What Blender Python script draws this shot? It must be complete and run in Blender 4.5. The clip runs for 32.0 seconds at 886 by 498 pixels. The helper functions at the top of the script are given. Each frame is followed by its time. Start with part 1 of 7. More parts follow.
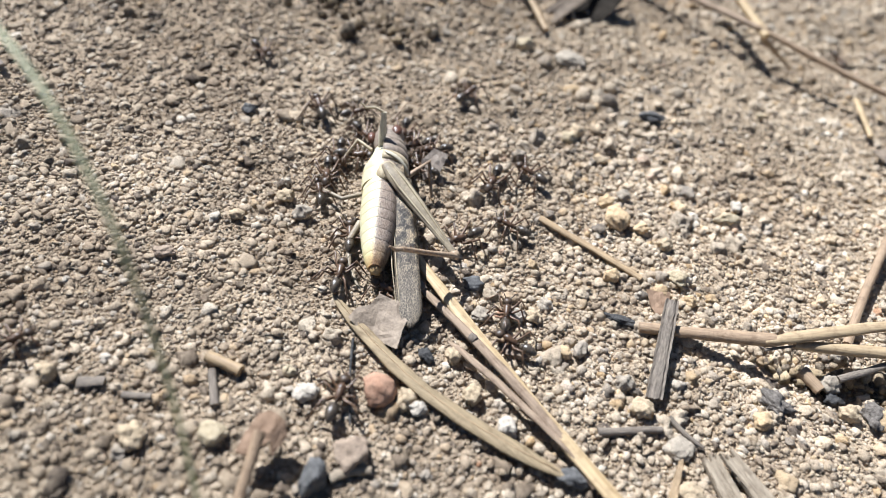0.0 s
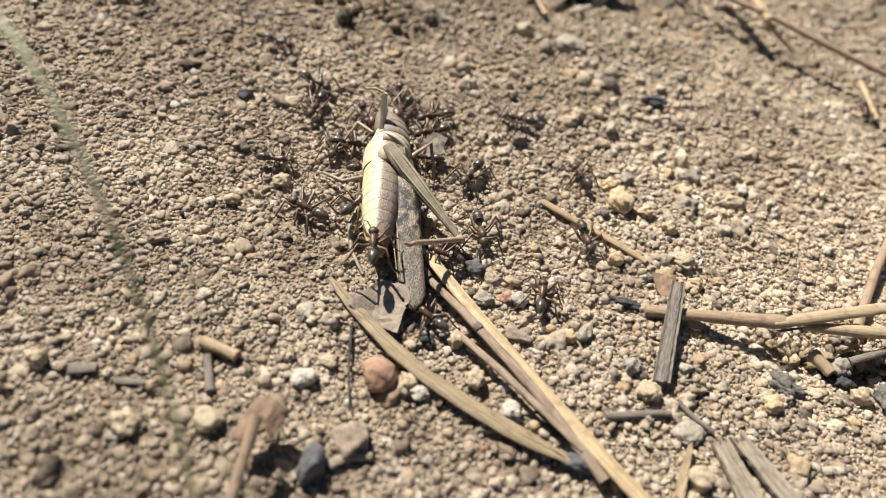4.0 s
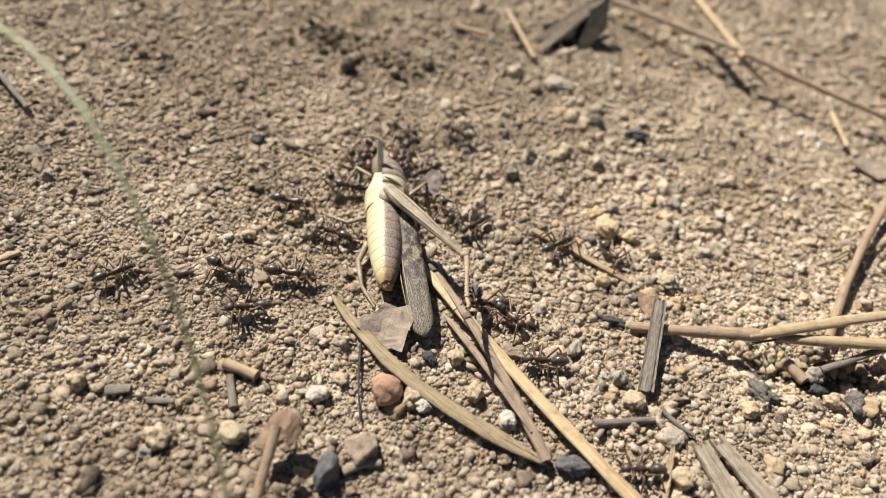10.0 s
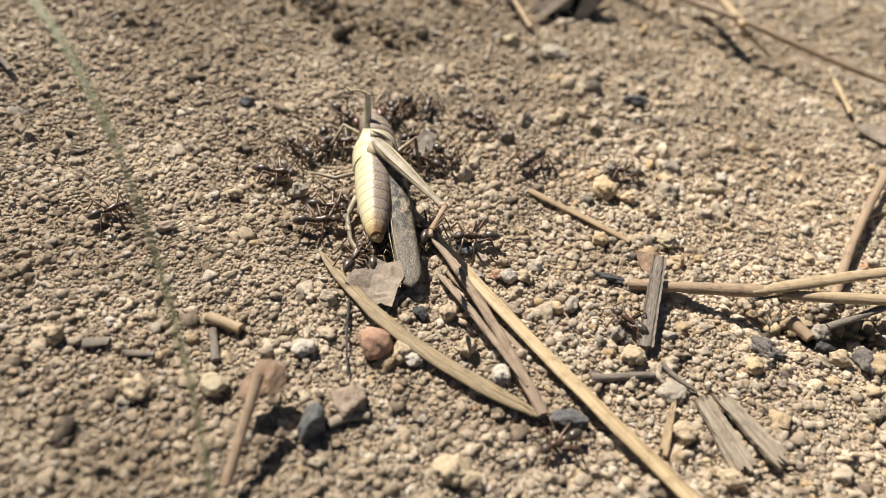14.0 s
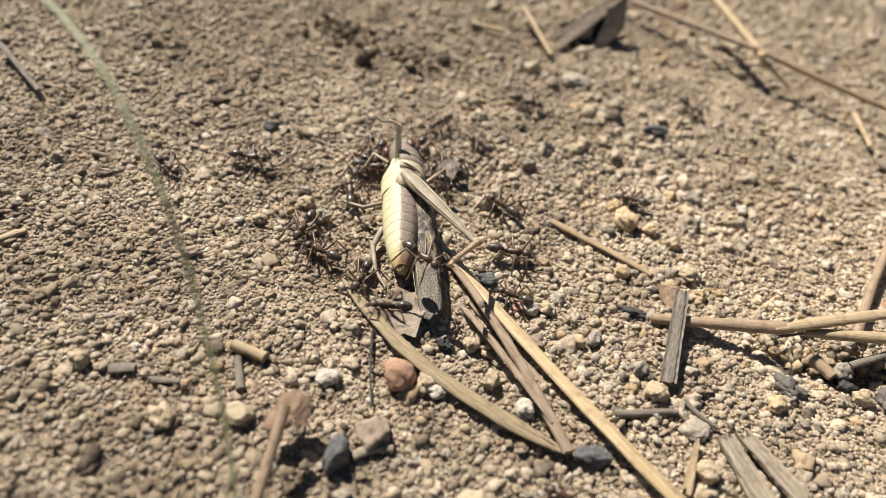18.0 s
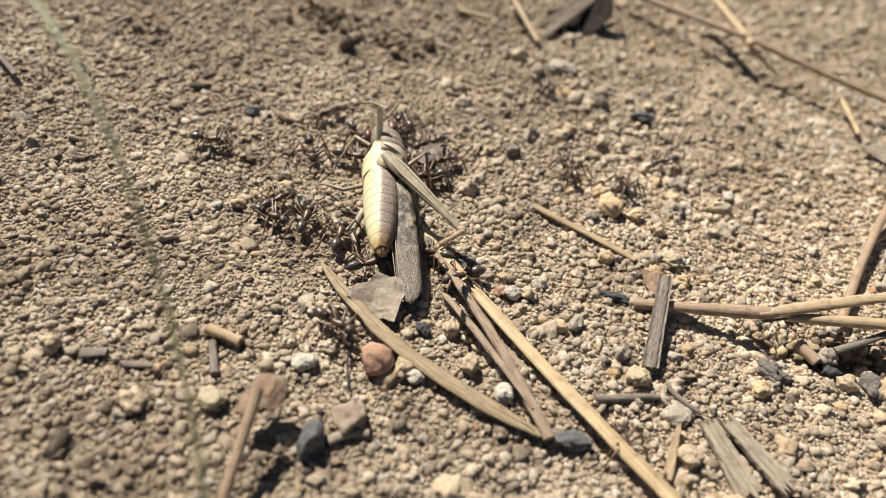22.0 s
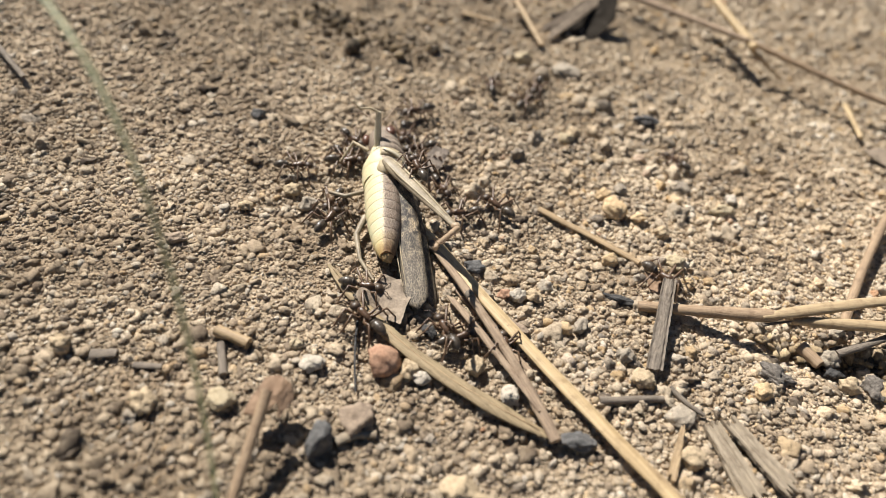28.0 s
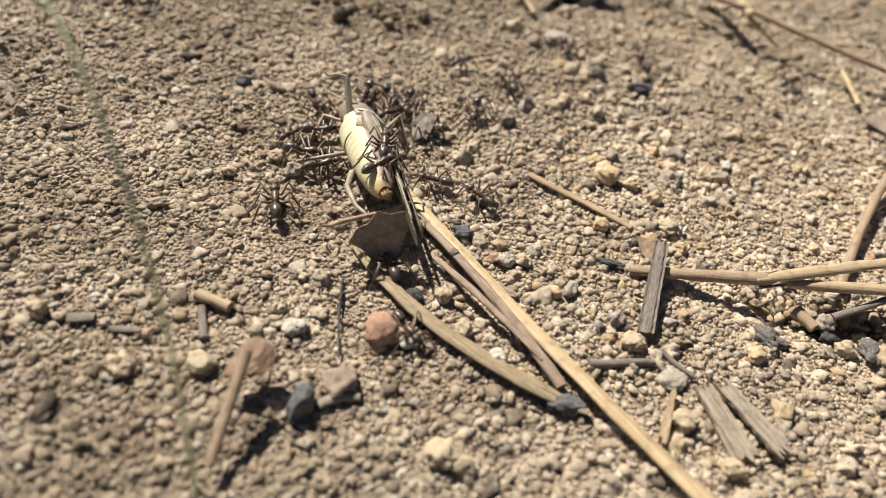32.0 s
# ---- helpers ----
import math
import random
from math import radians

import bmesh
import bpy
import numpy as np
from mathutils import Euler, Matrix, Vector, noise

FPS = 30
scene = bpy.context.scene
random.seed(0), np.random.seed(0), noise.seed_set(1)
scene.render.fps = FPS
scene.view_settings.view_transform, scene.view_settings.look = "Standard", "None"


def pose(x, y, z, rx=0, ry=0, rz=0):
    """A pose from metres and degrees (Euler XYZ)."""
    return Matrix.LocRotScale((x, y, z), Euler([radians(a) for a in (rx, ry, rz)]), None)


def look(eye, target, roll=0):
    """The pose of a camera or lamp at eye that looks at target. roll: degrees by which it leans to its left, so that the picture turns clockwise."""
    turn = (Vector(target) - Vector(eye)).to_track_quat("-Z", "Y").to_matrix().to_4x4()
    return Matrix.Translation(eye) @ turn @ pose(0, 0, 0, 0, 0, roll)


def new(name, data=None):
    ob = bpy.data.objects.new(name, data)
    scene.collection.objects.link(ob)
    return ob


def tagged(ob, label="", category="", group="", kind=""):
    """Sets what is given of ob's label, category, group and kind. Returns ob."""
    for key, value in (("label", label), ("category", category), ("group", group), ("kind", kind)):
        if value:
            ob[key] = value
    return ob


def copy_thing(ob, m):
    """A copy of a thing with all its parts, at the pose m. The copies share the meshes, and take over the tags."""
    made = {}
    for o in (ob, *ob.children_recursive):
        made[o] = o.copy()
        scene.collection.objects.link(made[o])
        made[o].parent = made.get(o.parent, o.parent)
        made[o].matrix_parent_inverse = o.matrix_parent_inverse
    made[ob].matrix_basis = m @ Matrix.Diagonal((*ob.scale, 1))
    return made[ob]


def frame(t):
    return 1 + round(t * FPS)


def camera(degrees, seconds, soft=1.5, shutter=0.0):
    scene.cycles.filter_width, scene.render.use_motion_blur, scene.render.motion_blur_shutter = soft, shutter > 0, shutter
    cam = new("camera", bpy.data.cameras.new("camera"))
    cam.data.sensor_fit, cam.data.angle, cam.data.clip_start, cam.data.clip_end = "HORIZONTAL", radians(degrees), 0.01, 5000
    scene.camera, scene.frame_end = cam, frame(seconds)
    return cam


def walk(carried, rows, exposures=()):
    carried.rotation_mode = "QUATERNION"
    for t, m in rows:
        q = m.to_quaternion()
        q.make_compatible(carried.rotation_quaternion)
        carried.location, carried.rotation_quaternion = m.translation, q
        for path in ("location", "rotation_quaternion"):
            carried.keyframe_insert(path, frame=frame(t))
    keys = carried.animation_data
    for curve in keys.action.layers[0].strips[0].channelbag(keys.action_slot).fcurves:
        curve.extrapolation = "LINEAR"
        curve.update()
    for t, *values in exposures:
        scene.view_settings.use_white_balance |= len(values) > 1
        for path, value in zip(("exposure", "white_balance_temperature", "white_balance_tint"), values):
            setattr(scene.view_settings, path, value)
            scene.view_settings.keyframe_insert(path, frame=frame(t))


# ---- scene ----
cam = camera(62.0, 32.0, soft=0.5, shutter=0.5)
cam.data.dof.use_dof = True
cam.data.dof.focus_distance = 0.134
cam.data.dof.aperture_fstop = 12.0
PATH = [
    (0, -0.250, -4.864, 10.318, 42.17, -8.69, 10.15),
    (0.5, -0.181, -4.802, 10.309, 42.10, -8.43, 10.00),
    (1, -0.307, -5.012, 10.227, 42.12, -8.21, 9.72),
    (1.5, -0.327, -4.971, 10.032, 42.08, -8.05, 9.61),
    (2, -0.274, -4.910, 9.824, 41.97, -8.02, 9.51),
    (2.5, -0.176, -4.841, 9.728, 41.99, -8.02, 9.47),
    (3, -0.068, -4.836, 9.730, 42.04, -8.06, 9.54),
    (3.5, -0.189, -4.860, 9.904, 42.23, -8.23, 9.62),
    (5.5, -0.201, -4.953, 9.706, 42.53, -8.50, 9.95),
    (6, -0.275, -4.997, 9.868, 42.77, -8.40, 9.90),
    (6.5, -0.188, -5.120, 10.140, 43.01, -8.37, 9.75),
    (7, -0.317, -5.145, 9.925, 43.11, -8.16, 9.68),
    (7.5, -0.345, -5.155, 9.736, 43.37, -8.00, 9.56),
    (8, -0.116, -5.097, 9.771, 43.70, -7.91, 9.44),
    (8.5, -0.014, -5.233, 10.166, 44.09, -7.87, 9.34),
    (9, 0.079, -5.424, 10.447, 44.56, -7.65, 9.32),
    (9.5, -0.249, -5.677, 10.829, 45.01, -7.43, 9.26),
    (10, -0.022, -5.825, 10.627, 45.29, -7.03, 8.97),
    (10.5, -0.176, -6.113, 10.036, 45.26, -6.59, 8.79),
    (11, 0.165, -6.158, 9.814, 45.35, -6.37, 8.47),
    (11.5, 0.328, -6.174, 9.731, 45.33, -6.25, 8.32),
    (12, 0.266, -6.137, 9.772, 45.30, -6.48, 8.30),
    (12.5, 0.333, -6.168, 10.019, 45.45, -6.65, 8.43),
    (13, 0.435, -6.229, 9.858, 45.59, -6.72, 8.56),
    (13.5, 0.344, -6.108, 9.645, 45.78, -6.72, 8.78),
    (15.5, 0.367, -6.340, 9.698, 46.21, -6.59, 9.02),
    (16, 0.256, -6.339, 9.785, 46.25, -6.65, 9.18),
    (16.5, 0.287, -6.277, 9.635, 46.37, -6.75, 9.36),
    (17, 0.268, -6.191, 9.626, 46.48, -6.96, 9.61),
    (17.5, -0.067, -6.135, 9.848, 46.73, -7.11, 9.91),
    (18, -0.050, -6.015, 9.860, 46.82, -7.26, 9.99),
    (18.5, 0.229, -6.024, 9.647, 46.79, -7.37, 9.94),
    (19, 0.202, -6.122, 9.772, 46.73, -7.36, 9.89),
    (19.5, 0.134, -6.273, 9.607, 46.59, -7.31, 9.82),
    (20, 0.458, -6.107, 9.362, 46.33, -7.38, 9.68),
    (20.5, 0.501, -6.040, 9.332, 46.40, -7.36, 9.65),
    (21, 0.475, -6.057, 9.618, 46.54, -7.46, 9.63),
    (21.5, 0.430, -5.993, 9.575, 46.58, -7.51, 9.65),
    (22, 0.263, -5.987, 9.599, 46.64, -7.47, 9.73),
    (22.5, 0.437, -5.970, 9.522, 46.61, -7.39, 9.59),
    (23, 0.413, -6.112, 9.573, 46.62, -7.34, 9.54),
    (23.5, 0.546, -6.101, 9.480, 46.60, -7.27, 9.48),
    (24, 0.580, -5.961, 9.346, 46.60, -7.30, 9.56),
    (24.5, 0.578, -5.981, 9.418, 46.73, -7.38, 9.68),
    (25, 0.342, -6.004, 9.621, 46.87, -7.54, 9.86),
    (25.5, 0.322, -6.041, 9.620, 46.99, -7.55, 10.00),
    (27.5, 0.125, -6.119, 9.535, 46.80, -7.52, 9.92),
    (28, 0.170, -6.063, 9.685, 46.70, -7.53, 9.86),
    (28.5, 0.296, -6.017, 9.724, 46.57, -7.49, 9.76),
    (29, 0.180, -6.033, 9.844, 46.43, -7.46, 9.72),
    (29.5, 0.279, -5.990, 9.566, 46.29, -7.42, 9.62),
    (30, 0.348, -5.958, 9.336, 46.10, -7.40, 9.58),
    (30.5, 0.373, -6.062, 9.296, 45.85, -7.36, 9.62),
    (31, 0.385, -6.227, 9.379, 45.73, -7.35, 9.55),
    (31.5, 0.405, -6.179, 9.217, 45.74, -7.28, 9.55),
    (32, 0.478, -6.108, 9.217, 45.79, -7.27, 9.63),
]
CM = 0.01
walk(cam, [(t, pose(x * CM, y * CM, z * CM, rx, ry, rz)) for t, x, y, z, rx, ry, rz in PATH],
     exposures=[(0, 1.05, 5390, 10), (0.5, 0.76, 6130, 10), (1, 0.77, 6130, 10), (2, 0.79, 5730, 10), (2.5, 1.09, 5480, 10), (3, 1.01, 5600, 10), (3.5, 0.89, 6030, 10), (6, 0.94, 6030, 10), (7, 0.88, 6180, 10), (8, 0.77, 6280, 10), (9, 0.84, 6130, 10), (13, 0.84, 6180, 10), (32, 0.84, 6180, 10)])

# ---- sun and sky ----
SUN_WAY = Vector((0.74, -0.66, -1.15)).normalized()
world = bpy.data.worlds.new("sky")
scene.world = world
world.use_nodes = True
wn = world.node_tree.nodes
sky = wn.new("ShaderNodeTexSky")
sky.sky_type = "NISHITA"
sky.sun_disc = False
sky.sun_elevation = math.asin(-SUN_WAY.z)
sky.sun_rotation = math.atan2(-SUN_WAY.x, -SUN_WAY.y)
world.node_tree.links.new(sky.outputs[0], wn["Background"].inputs[0])
wn["Background"].inputs[1].default_value = 0.026
sun = new("sun", bpy.data.lights.new("sun", "SUN"))
sun.data.energy = 5.0
sun.data.angle = radians(0.53)
sun.data.color = (1.0, 0.93, 0.82)
sun.matrix_world = look((0, 0, 3), tuple(Vector((0, 0, 3)) + SUN_WAY))


# ---- materials ----
def nodes_of(name, rough=0.8, spec=0.3):
    m = bpy.data.materials.new(name)
    m.use_nodes = True
    t = m.node_tree
    b = t.nodes["Principled BSDF"]
    b.inputs["Roughness"].default_value = rough
    b.inputs["Specular IOR Level"].default_value = spec
    return m, t, b


def noise_node(t, scale, detail=4.0, rough=0.6, stretch=None, space="Object"):
    n = t.nodes.new("ShaderNodeTexNoise")
    n.inputs["Scale"].default_value = scale
    n.inputs["Detail"].default_value = detail
    n.inputs["Roughness"].default_value = rough
    c = t.nodes.new("ShaderNodeTexCoord")
    if stretch:
        mp = t.nodes.new("ShaderNodeMapping")
        mp.inputs["Scale"].default_value = stretch
        t.links.new(c.outputs[space], mp.inputs["Vector"])
        t.links.new(mp.outputs[0], n.inputs["Vector"])
    else:
        t.links.new(c.outputs[space], n.inputs["Vector"])
    return n.outputs["Fac"]


def ramp(t, fac, stops):
    r = t.nodes.new("ShaderNodeValToRGB")
    e = r.color_ramp.elements
    while len(e) < len(stops):
        e.new(0.5)
    for el, (p, c) in zip(e, stops):
        el.position, el.color = p, (*c, 1)
    t.links.new(fac, r.inputs[0])
    return r.outputs[0]


def mixed(t, fac, a, b, mode="MIX"):
    m = t.nodes.new("ShaderNodeMix")
    m.data_type, m.blend_type = "RGBA", mode
    for socket, v in ((m.inputs["Factor"], fac), (m.inputs["A"], a), (m.inputs["B"], b)):
        if isinstance(v, (int, float)):
            socket.default_value = v
        elif isinstance(v, tuple):
            socket.default_value = (*v, 1)
        else:
            t.links.new(v, socket)
    return m.outputs["Result"]


def bumped(t, b, fac, strength, metres):
    n = t.nodes.new("ShaderNodeBump")
    n.inputs["Strength"].default_value = strength
    n.inputs["Distance"].default_value = metres
    t.links.new(fac, n.inputs["Height"])
    t.links.new(n.outputs[0], b.inputs["Normal"])


def light_and_stains(t, colour):
    """Puts regional light and shade into the colour, a hand's width across, and broad stains."""
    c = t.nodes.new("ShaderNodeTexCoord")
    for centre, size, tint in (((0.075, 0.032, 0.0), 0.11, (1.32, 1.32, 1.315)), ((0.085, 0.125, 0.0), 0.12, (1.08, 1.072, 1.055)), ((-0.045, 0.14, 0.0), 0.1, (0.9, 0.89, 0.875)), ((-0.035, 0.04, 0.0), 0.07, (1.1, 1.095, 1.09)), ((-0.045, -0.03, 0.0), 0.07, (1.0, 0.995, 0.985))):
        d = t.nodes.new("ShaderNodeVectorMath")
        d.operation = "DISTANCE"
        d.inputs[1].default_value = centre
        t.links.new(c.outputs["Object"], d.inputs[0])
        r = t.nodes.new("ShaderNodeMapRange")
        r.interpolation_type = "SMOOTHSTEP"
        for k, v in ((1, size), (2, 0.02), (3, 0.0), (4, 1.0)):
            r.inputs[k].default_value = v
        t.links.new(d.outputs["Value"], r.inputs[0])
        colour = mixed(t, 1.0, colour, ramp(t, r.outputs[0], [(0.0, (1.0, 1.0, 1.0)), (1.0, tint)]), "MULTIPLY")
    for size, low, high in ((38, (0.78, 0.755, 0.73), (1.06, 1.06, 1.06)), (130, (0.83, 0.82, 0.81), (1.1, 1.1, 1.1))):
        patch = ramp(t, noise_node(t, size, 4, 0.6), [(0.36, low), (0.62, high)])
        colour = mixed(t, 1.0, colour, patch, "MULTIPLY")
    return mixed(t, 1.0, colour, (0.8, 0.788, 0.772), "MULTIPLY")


def mat_soil():
    m, t, b = nodes_of("dry_soil", 0.95, 0.1)
    big = ramp(t, noise_node(t, 45, 5), [(0.3, (0.42, 0.337, 0.245)), (0.55, (0.53, 0.43, 0.315)), (0.75, (0.6, 0.495, 0.368))])
    fine = ramp(t, noise_node(t, 2600, 6, 0.8), [(0.25, (0.42, 0.41, 0.4)), (0.5, (0.95, 0.94, 0.92)), (0.75, (1.45, 1.43, 1.38))])
    t.links.new(light_and_stains(t, mixed(t, 0.95, big, fine, "MULTIPLY")), b.inputs["Base Color"])
    bumped(t, b, noise_node(t, 3200, 5, 0.75), 1.0, 0.0004)
    return m


def mat_grains(name, stops, wear=1.0, lone=False):
    """Loose grains: every grain has a tone of its own, under a film of dust."""
    m, t, b = nodes_of(name, 0.92, 0.12)
    g = t.nodes.new("ShaderNodeObjectInfo" if lone else "ShaderNodeNewGeometry")
    tone = ramp(t, g.outputs["Random" if lone else "Random Per Island"], stops)
    dirt = ramp(t, noise_node(t, 3400, 6, 0.8), [(0.27, (0.36, 0.35, 0.33)), (0.48, (0.98, 0.98, 0.98)), (0.74, (1.12, 1.12, 1.11))])
    dust = ramp(t, noise_node(t, 700, 4, 0.6), [(0.42, (0, 0, 0)), (0.66, (0.45, 0.45, 0.45))])
    tone = mixed(t, dust, tone, (0.6, 0.5, 0.37))
    t.links.new(light_and_stains(t, mixed(t, wear, tone, dirt, "MULTIPLY")), b.inputs["Base Color"])
    bumped(t, b, noise_node(t, 3800, 5, 0.75), 1.0, 0.00032)
    return m


def mat_stone(name, dark, light, scale=900, rough=0.85, bump=0.0003, spec=0.25):
    m, t, b = nodes_of(name, rough, spec)
    big = ramp(t, noise_node(t, scale, 5, 0.65), [(0.3, dark), (0.7, light)])
    dust = ramp(t, noise_node(t, scale * 4, 4, 0.7), [(0.3, (0.62, 0.62, 0.62)), (0.7, (1.02, 1.0, 0.96))])
    t.links.new(mixed(t, 0.7, big, dust, "MULTIPLY"), b.inputs["Base Color"])
    bumped(t, b, noise_node(t, scale * 2.5, 4, 0.65), 0.9, bump)
    return m


def mat_fibre(name, dark, light, along=60, across=2600, rough=0.6, spec=0.35, bump=0.00025):
    """Dry stalks and wood: fibres run along the local y axis."""
    m, t, b = nodes_of(name, rough, spec)
    fib = noise_node(t, 1.0, 5, 0.65, (across, along, across))
    tone = ramp(t, fib, [(0.28, dark), (0.7, light)])
    spots = ramp(t, noise_node(t, 420, 5, 0.7), [(0.32, (0.6, 0.55, 0.5)), (0.48, (1, 1, 1)), (0.75, (1.15, 1.13, 1.08))])
    t.links.new(mixed(t, 0.75, tone, spots, "MULTIPLY"), b.inputs["Base Color"])
    bumped(t, b, fib, 0.8, bump * 0.6)
    return m


def mat_skin(name, dark, light, scale=700, rough=0.45, spec=0.4, bump=0.00012, mottle=0.5):
    m, t, b = nodes_of(name, rough, spec)
    big = ramp(t, noise_node(t, scale, 5, 0.65), [(0.32, dark), (0.68, light)])
    fine = ramp(t, noise_node(t, scale * 5, 3, 0.6), [(0.35, (0.7, 0.68, 0.66)), (0.65, (1.1, 1.1, 1.08))])
    t.links.new(mixed(t, mottle, big, fine, "MULTIPLY"), b.inputs["Base Color"])
    bumped(t, b, noise_node(t, scale * 4, 4, 0.6), 0.5, bump)
    return m


def mat_abdomen():
    """Pale yellow belly, greyish-brown speckled back, amber tail."""
    m, t, b = nodes_of("abdomen_skin", 0.58, 0.25)
    b.inputs["Subsurface Weight"].default_value = 0.15
    b.inputs["Subsurface Radius"].default_value = (0.0008, 0.0005, 0.0003)
    b.inputs["Subsurface Scale"].default_value = 1.0
    c = t.nodes.new("ShaderNodeTexCoord")
    x = t.nodes.new("ShaderNodeSeparateXYZ")
    t.links.new(c.outputs["Object"], x.inputs[0])
    n = noise_node(t, 900, 5, 0.7)
    s = t.nodes.new("ShaderNodeMath")
    s.operation = "MULTIPLY_ADD"
    s.inputs[1].default_value = 0.0012
    t.links.new(n, s.inputs[0])
    t.links.new(x.outputs["X"], s.inputs[2])
    r = t.nodes.new("ShaderNodeMapRange")
    for k, v in ((1, -0.0022), (2, 0.0028), (3, 0.0), (4, 1.0)):
        r.inputs[k].default_value = v
    t.links.new(s.outputs[0], r.inputs[0])
    skin = ramp(t, r.outputs[0], [(0.0, (0.53, 0.475, 0.29)), (0.24, (0.6, 0.545, 0.36)), (0.42, (0.57, 0.51, 0.365)), (0.48, (0.34, 0.28, 0.225)), (0.64, (0.29, 0.232, 0.187)), (1.0, (0.19, 0.15, 0.12))])
    speck = ramp(t, noise_node(t, 1.0, 3, 0.65, (5200, 2600, 5200)), [(0.36, (0.5, 0.46, 0.43)), (0.5, (0.95, 0.94, 0.92)), (0.65, (1.35, 1.33, 1.28))])
    side = t.nodes.new("ShaderNodeMapRange")
    for k, v in ((1, 0.3), (2, 0.45), (3, 0.1), (4, 0.85)):
        side.inputs[k].default_value = v
    t.links.new(r.outputs[0], side.inputs[0])
    q = t.nodes.new("ShaderNodeMapRange")
    for k, v in ((1, 0.005), (2, -0.0004), (3, 0.0), (4, 1.0)):
        q.inputs[k].default_value = v
    t.links.new(x.outputs["Y"], q.inputs[0])
    tail = ramp(t, q.outputs[0], [(0.0, (1.0, 1.0, 1.0)), (0.5, (0.95, 0.86, 0.68)), (0.85, (0.75, 0.56, 0.36)), (1.0, (0.32, 0.21, 0.13))])
    skin = mixed(t, 1.0, mixed(t, side.outputs[0], skin, speck, "MULTIPLY"), tail, "MULTIPLY")
    t.links.new(skin, b.inputs["Base Color"])
    bumped(t, b, noise_node(t, 2600, 4, 0.6), 0.5, 0.00015)
    return m


def mat_wing():
    """Leathery fore wing: a net of pale veins on grey-brown skin, dark and pale blotches towards the root."""
    m, t, b = nodes_of("leathery_wing", 0.55, 0.3)
    c, net, stretch = t.nodes.new("ShaderNodeTexCoord"), t.nodes.new("ShaderNodeTexVoronoi"), t.nodes.new("ShaderNodeMapping")
    stretch.inputs["Scale"].default_value = (4600, 1500, 4600)
    net.feature = "DISTANCE_TO_EDGE"
    net.inputs["Scale"].default_value = 1.0
    t.links.new(c.outputs["Object"], stretch.inputs["Vector"])
    t.links.new(stretch.outputs[0], net.inputs["Vector"])
    veins = ramp(t, net.outputs["Distance"], [(0.02, (0.25, 0.207, 0.15)), (0.1, (0.085, 0.069, 0.053)), (0.4, (0.05, 0.041, 0.032))])
    place = t.nodes.new("ShaderNodeSeparateXYZ")
    t.links.new(c.outputs["Object"], place.inputs[0])
    root = t.nodes.new("ShaderNodeMapRange")
    for k, v in ((1, -0.025), (2, -0.018), (3, 0.08), (4, 1.0)):
        root.inputs[k].default_value = v
    t.links.new(place.outputs["Y"], root.inputs[0])
    blot = ramp(t, noise_node(t, 1.0, 3, 0.6, (620, 460, 620)), [(0.42, (0.16, 0.14, 0.12)), (0.5, (0.8, 0.78, 0.75)), (0.6, (1.7, 1.6, 1.4))])
    tone = mixed(t, root.outputs[0], veins, blot, "MULTIPLY")
    wear = ramp(t, noise_node(t, 1.0, 4, 0.7, (3000, 500, 3000)), [(0.3, (0.7, 0.68, 0.66)), (0.7, (1.3, 1.28, 1.22))])
    t.links.new(mixed(t, 1.0, tone, wear, "MULTIPLY"), b.inputs["Base Color"])
    bumped(t, b, net.outputs["Distance"], 0.7, 0.0001)
    return m


def mat_grass():
    """A thin living blade: sunlight shines through it."""
    m = mat_fibre("green_blade", (0.36, 0.37, 0.235), (0.53, 0.54, 0.38), 60, 2000, 0.5, 0.35)
    t = m.node_tree
    glow, mix = t.nodes.new("ShaderNodeBsdfTranslucent"), t.nodes.new("ShaderNodeMixShader")
    glow.inputs["Color"].default_value = (0.6, 0.61, 0.44, 1)
    mix.inputs[0].default_value = 0.5
    t.links.new(t.nodes["Principled BSDF"].outputs[0], mix.inputs[1])
    t.links.new(glow.outputs[0], mix.inputs[2])
    t.links.new(mix.outputs[0], t.nodes["Material Output"].inputs["Surface"])
    return m


GRAVEL_TONES = [(0.0, (0.2, 0.178, 0.155)), (0.04, (0.38, 0.33, 0.275)), (0.12, (0.5, 0.43, 0.34)), (0.4, (0.61, 0.51, 0.385)), (0.7, (0.66, 0.56, 0.43)), (0.84, (0.6, 0.46, 0.29)), (0.9, (0.56, 0.39, 0.205)), (0.94, (0.5, 0.44, 0.37)), (0.98, (0.72, 0.66, 0.56)), (1.0, (0.5, 0.29, 0.17))]
CRUMB_TONES = [(0.0, (0.1, 0.08, 0.068)), (0.1, (0.27, 0.215, 0.16)), (0.3, (0.43, 0.345, 0.25)), (0.55, (0.54, 0.44, 0.322)), (0.75, (0.64, 0.535, 0.4)), (0.84, (0.5, 0.45, 0.385)), (0.9, (0.58, 0.43, 0.265)), (0.96, (0.68, 0.59, 0.465)), (1.0, (0.74, 0.68, 0.58))]
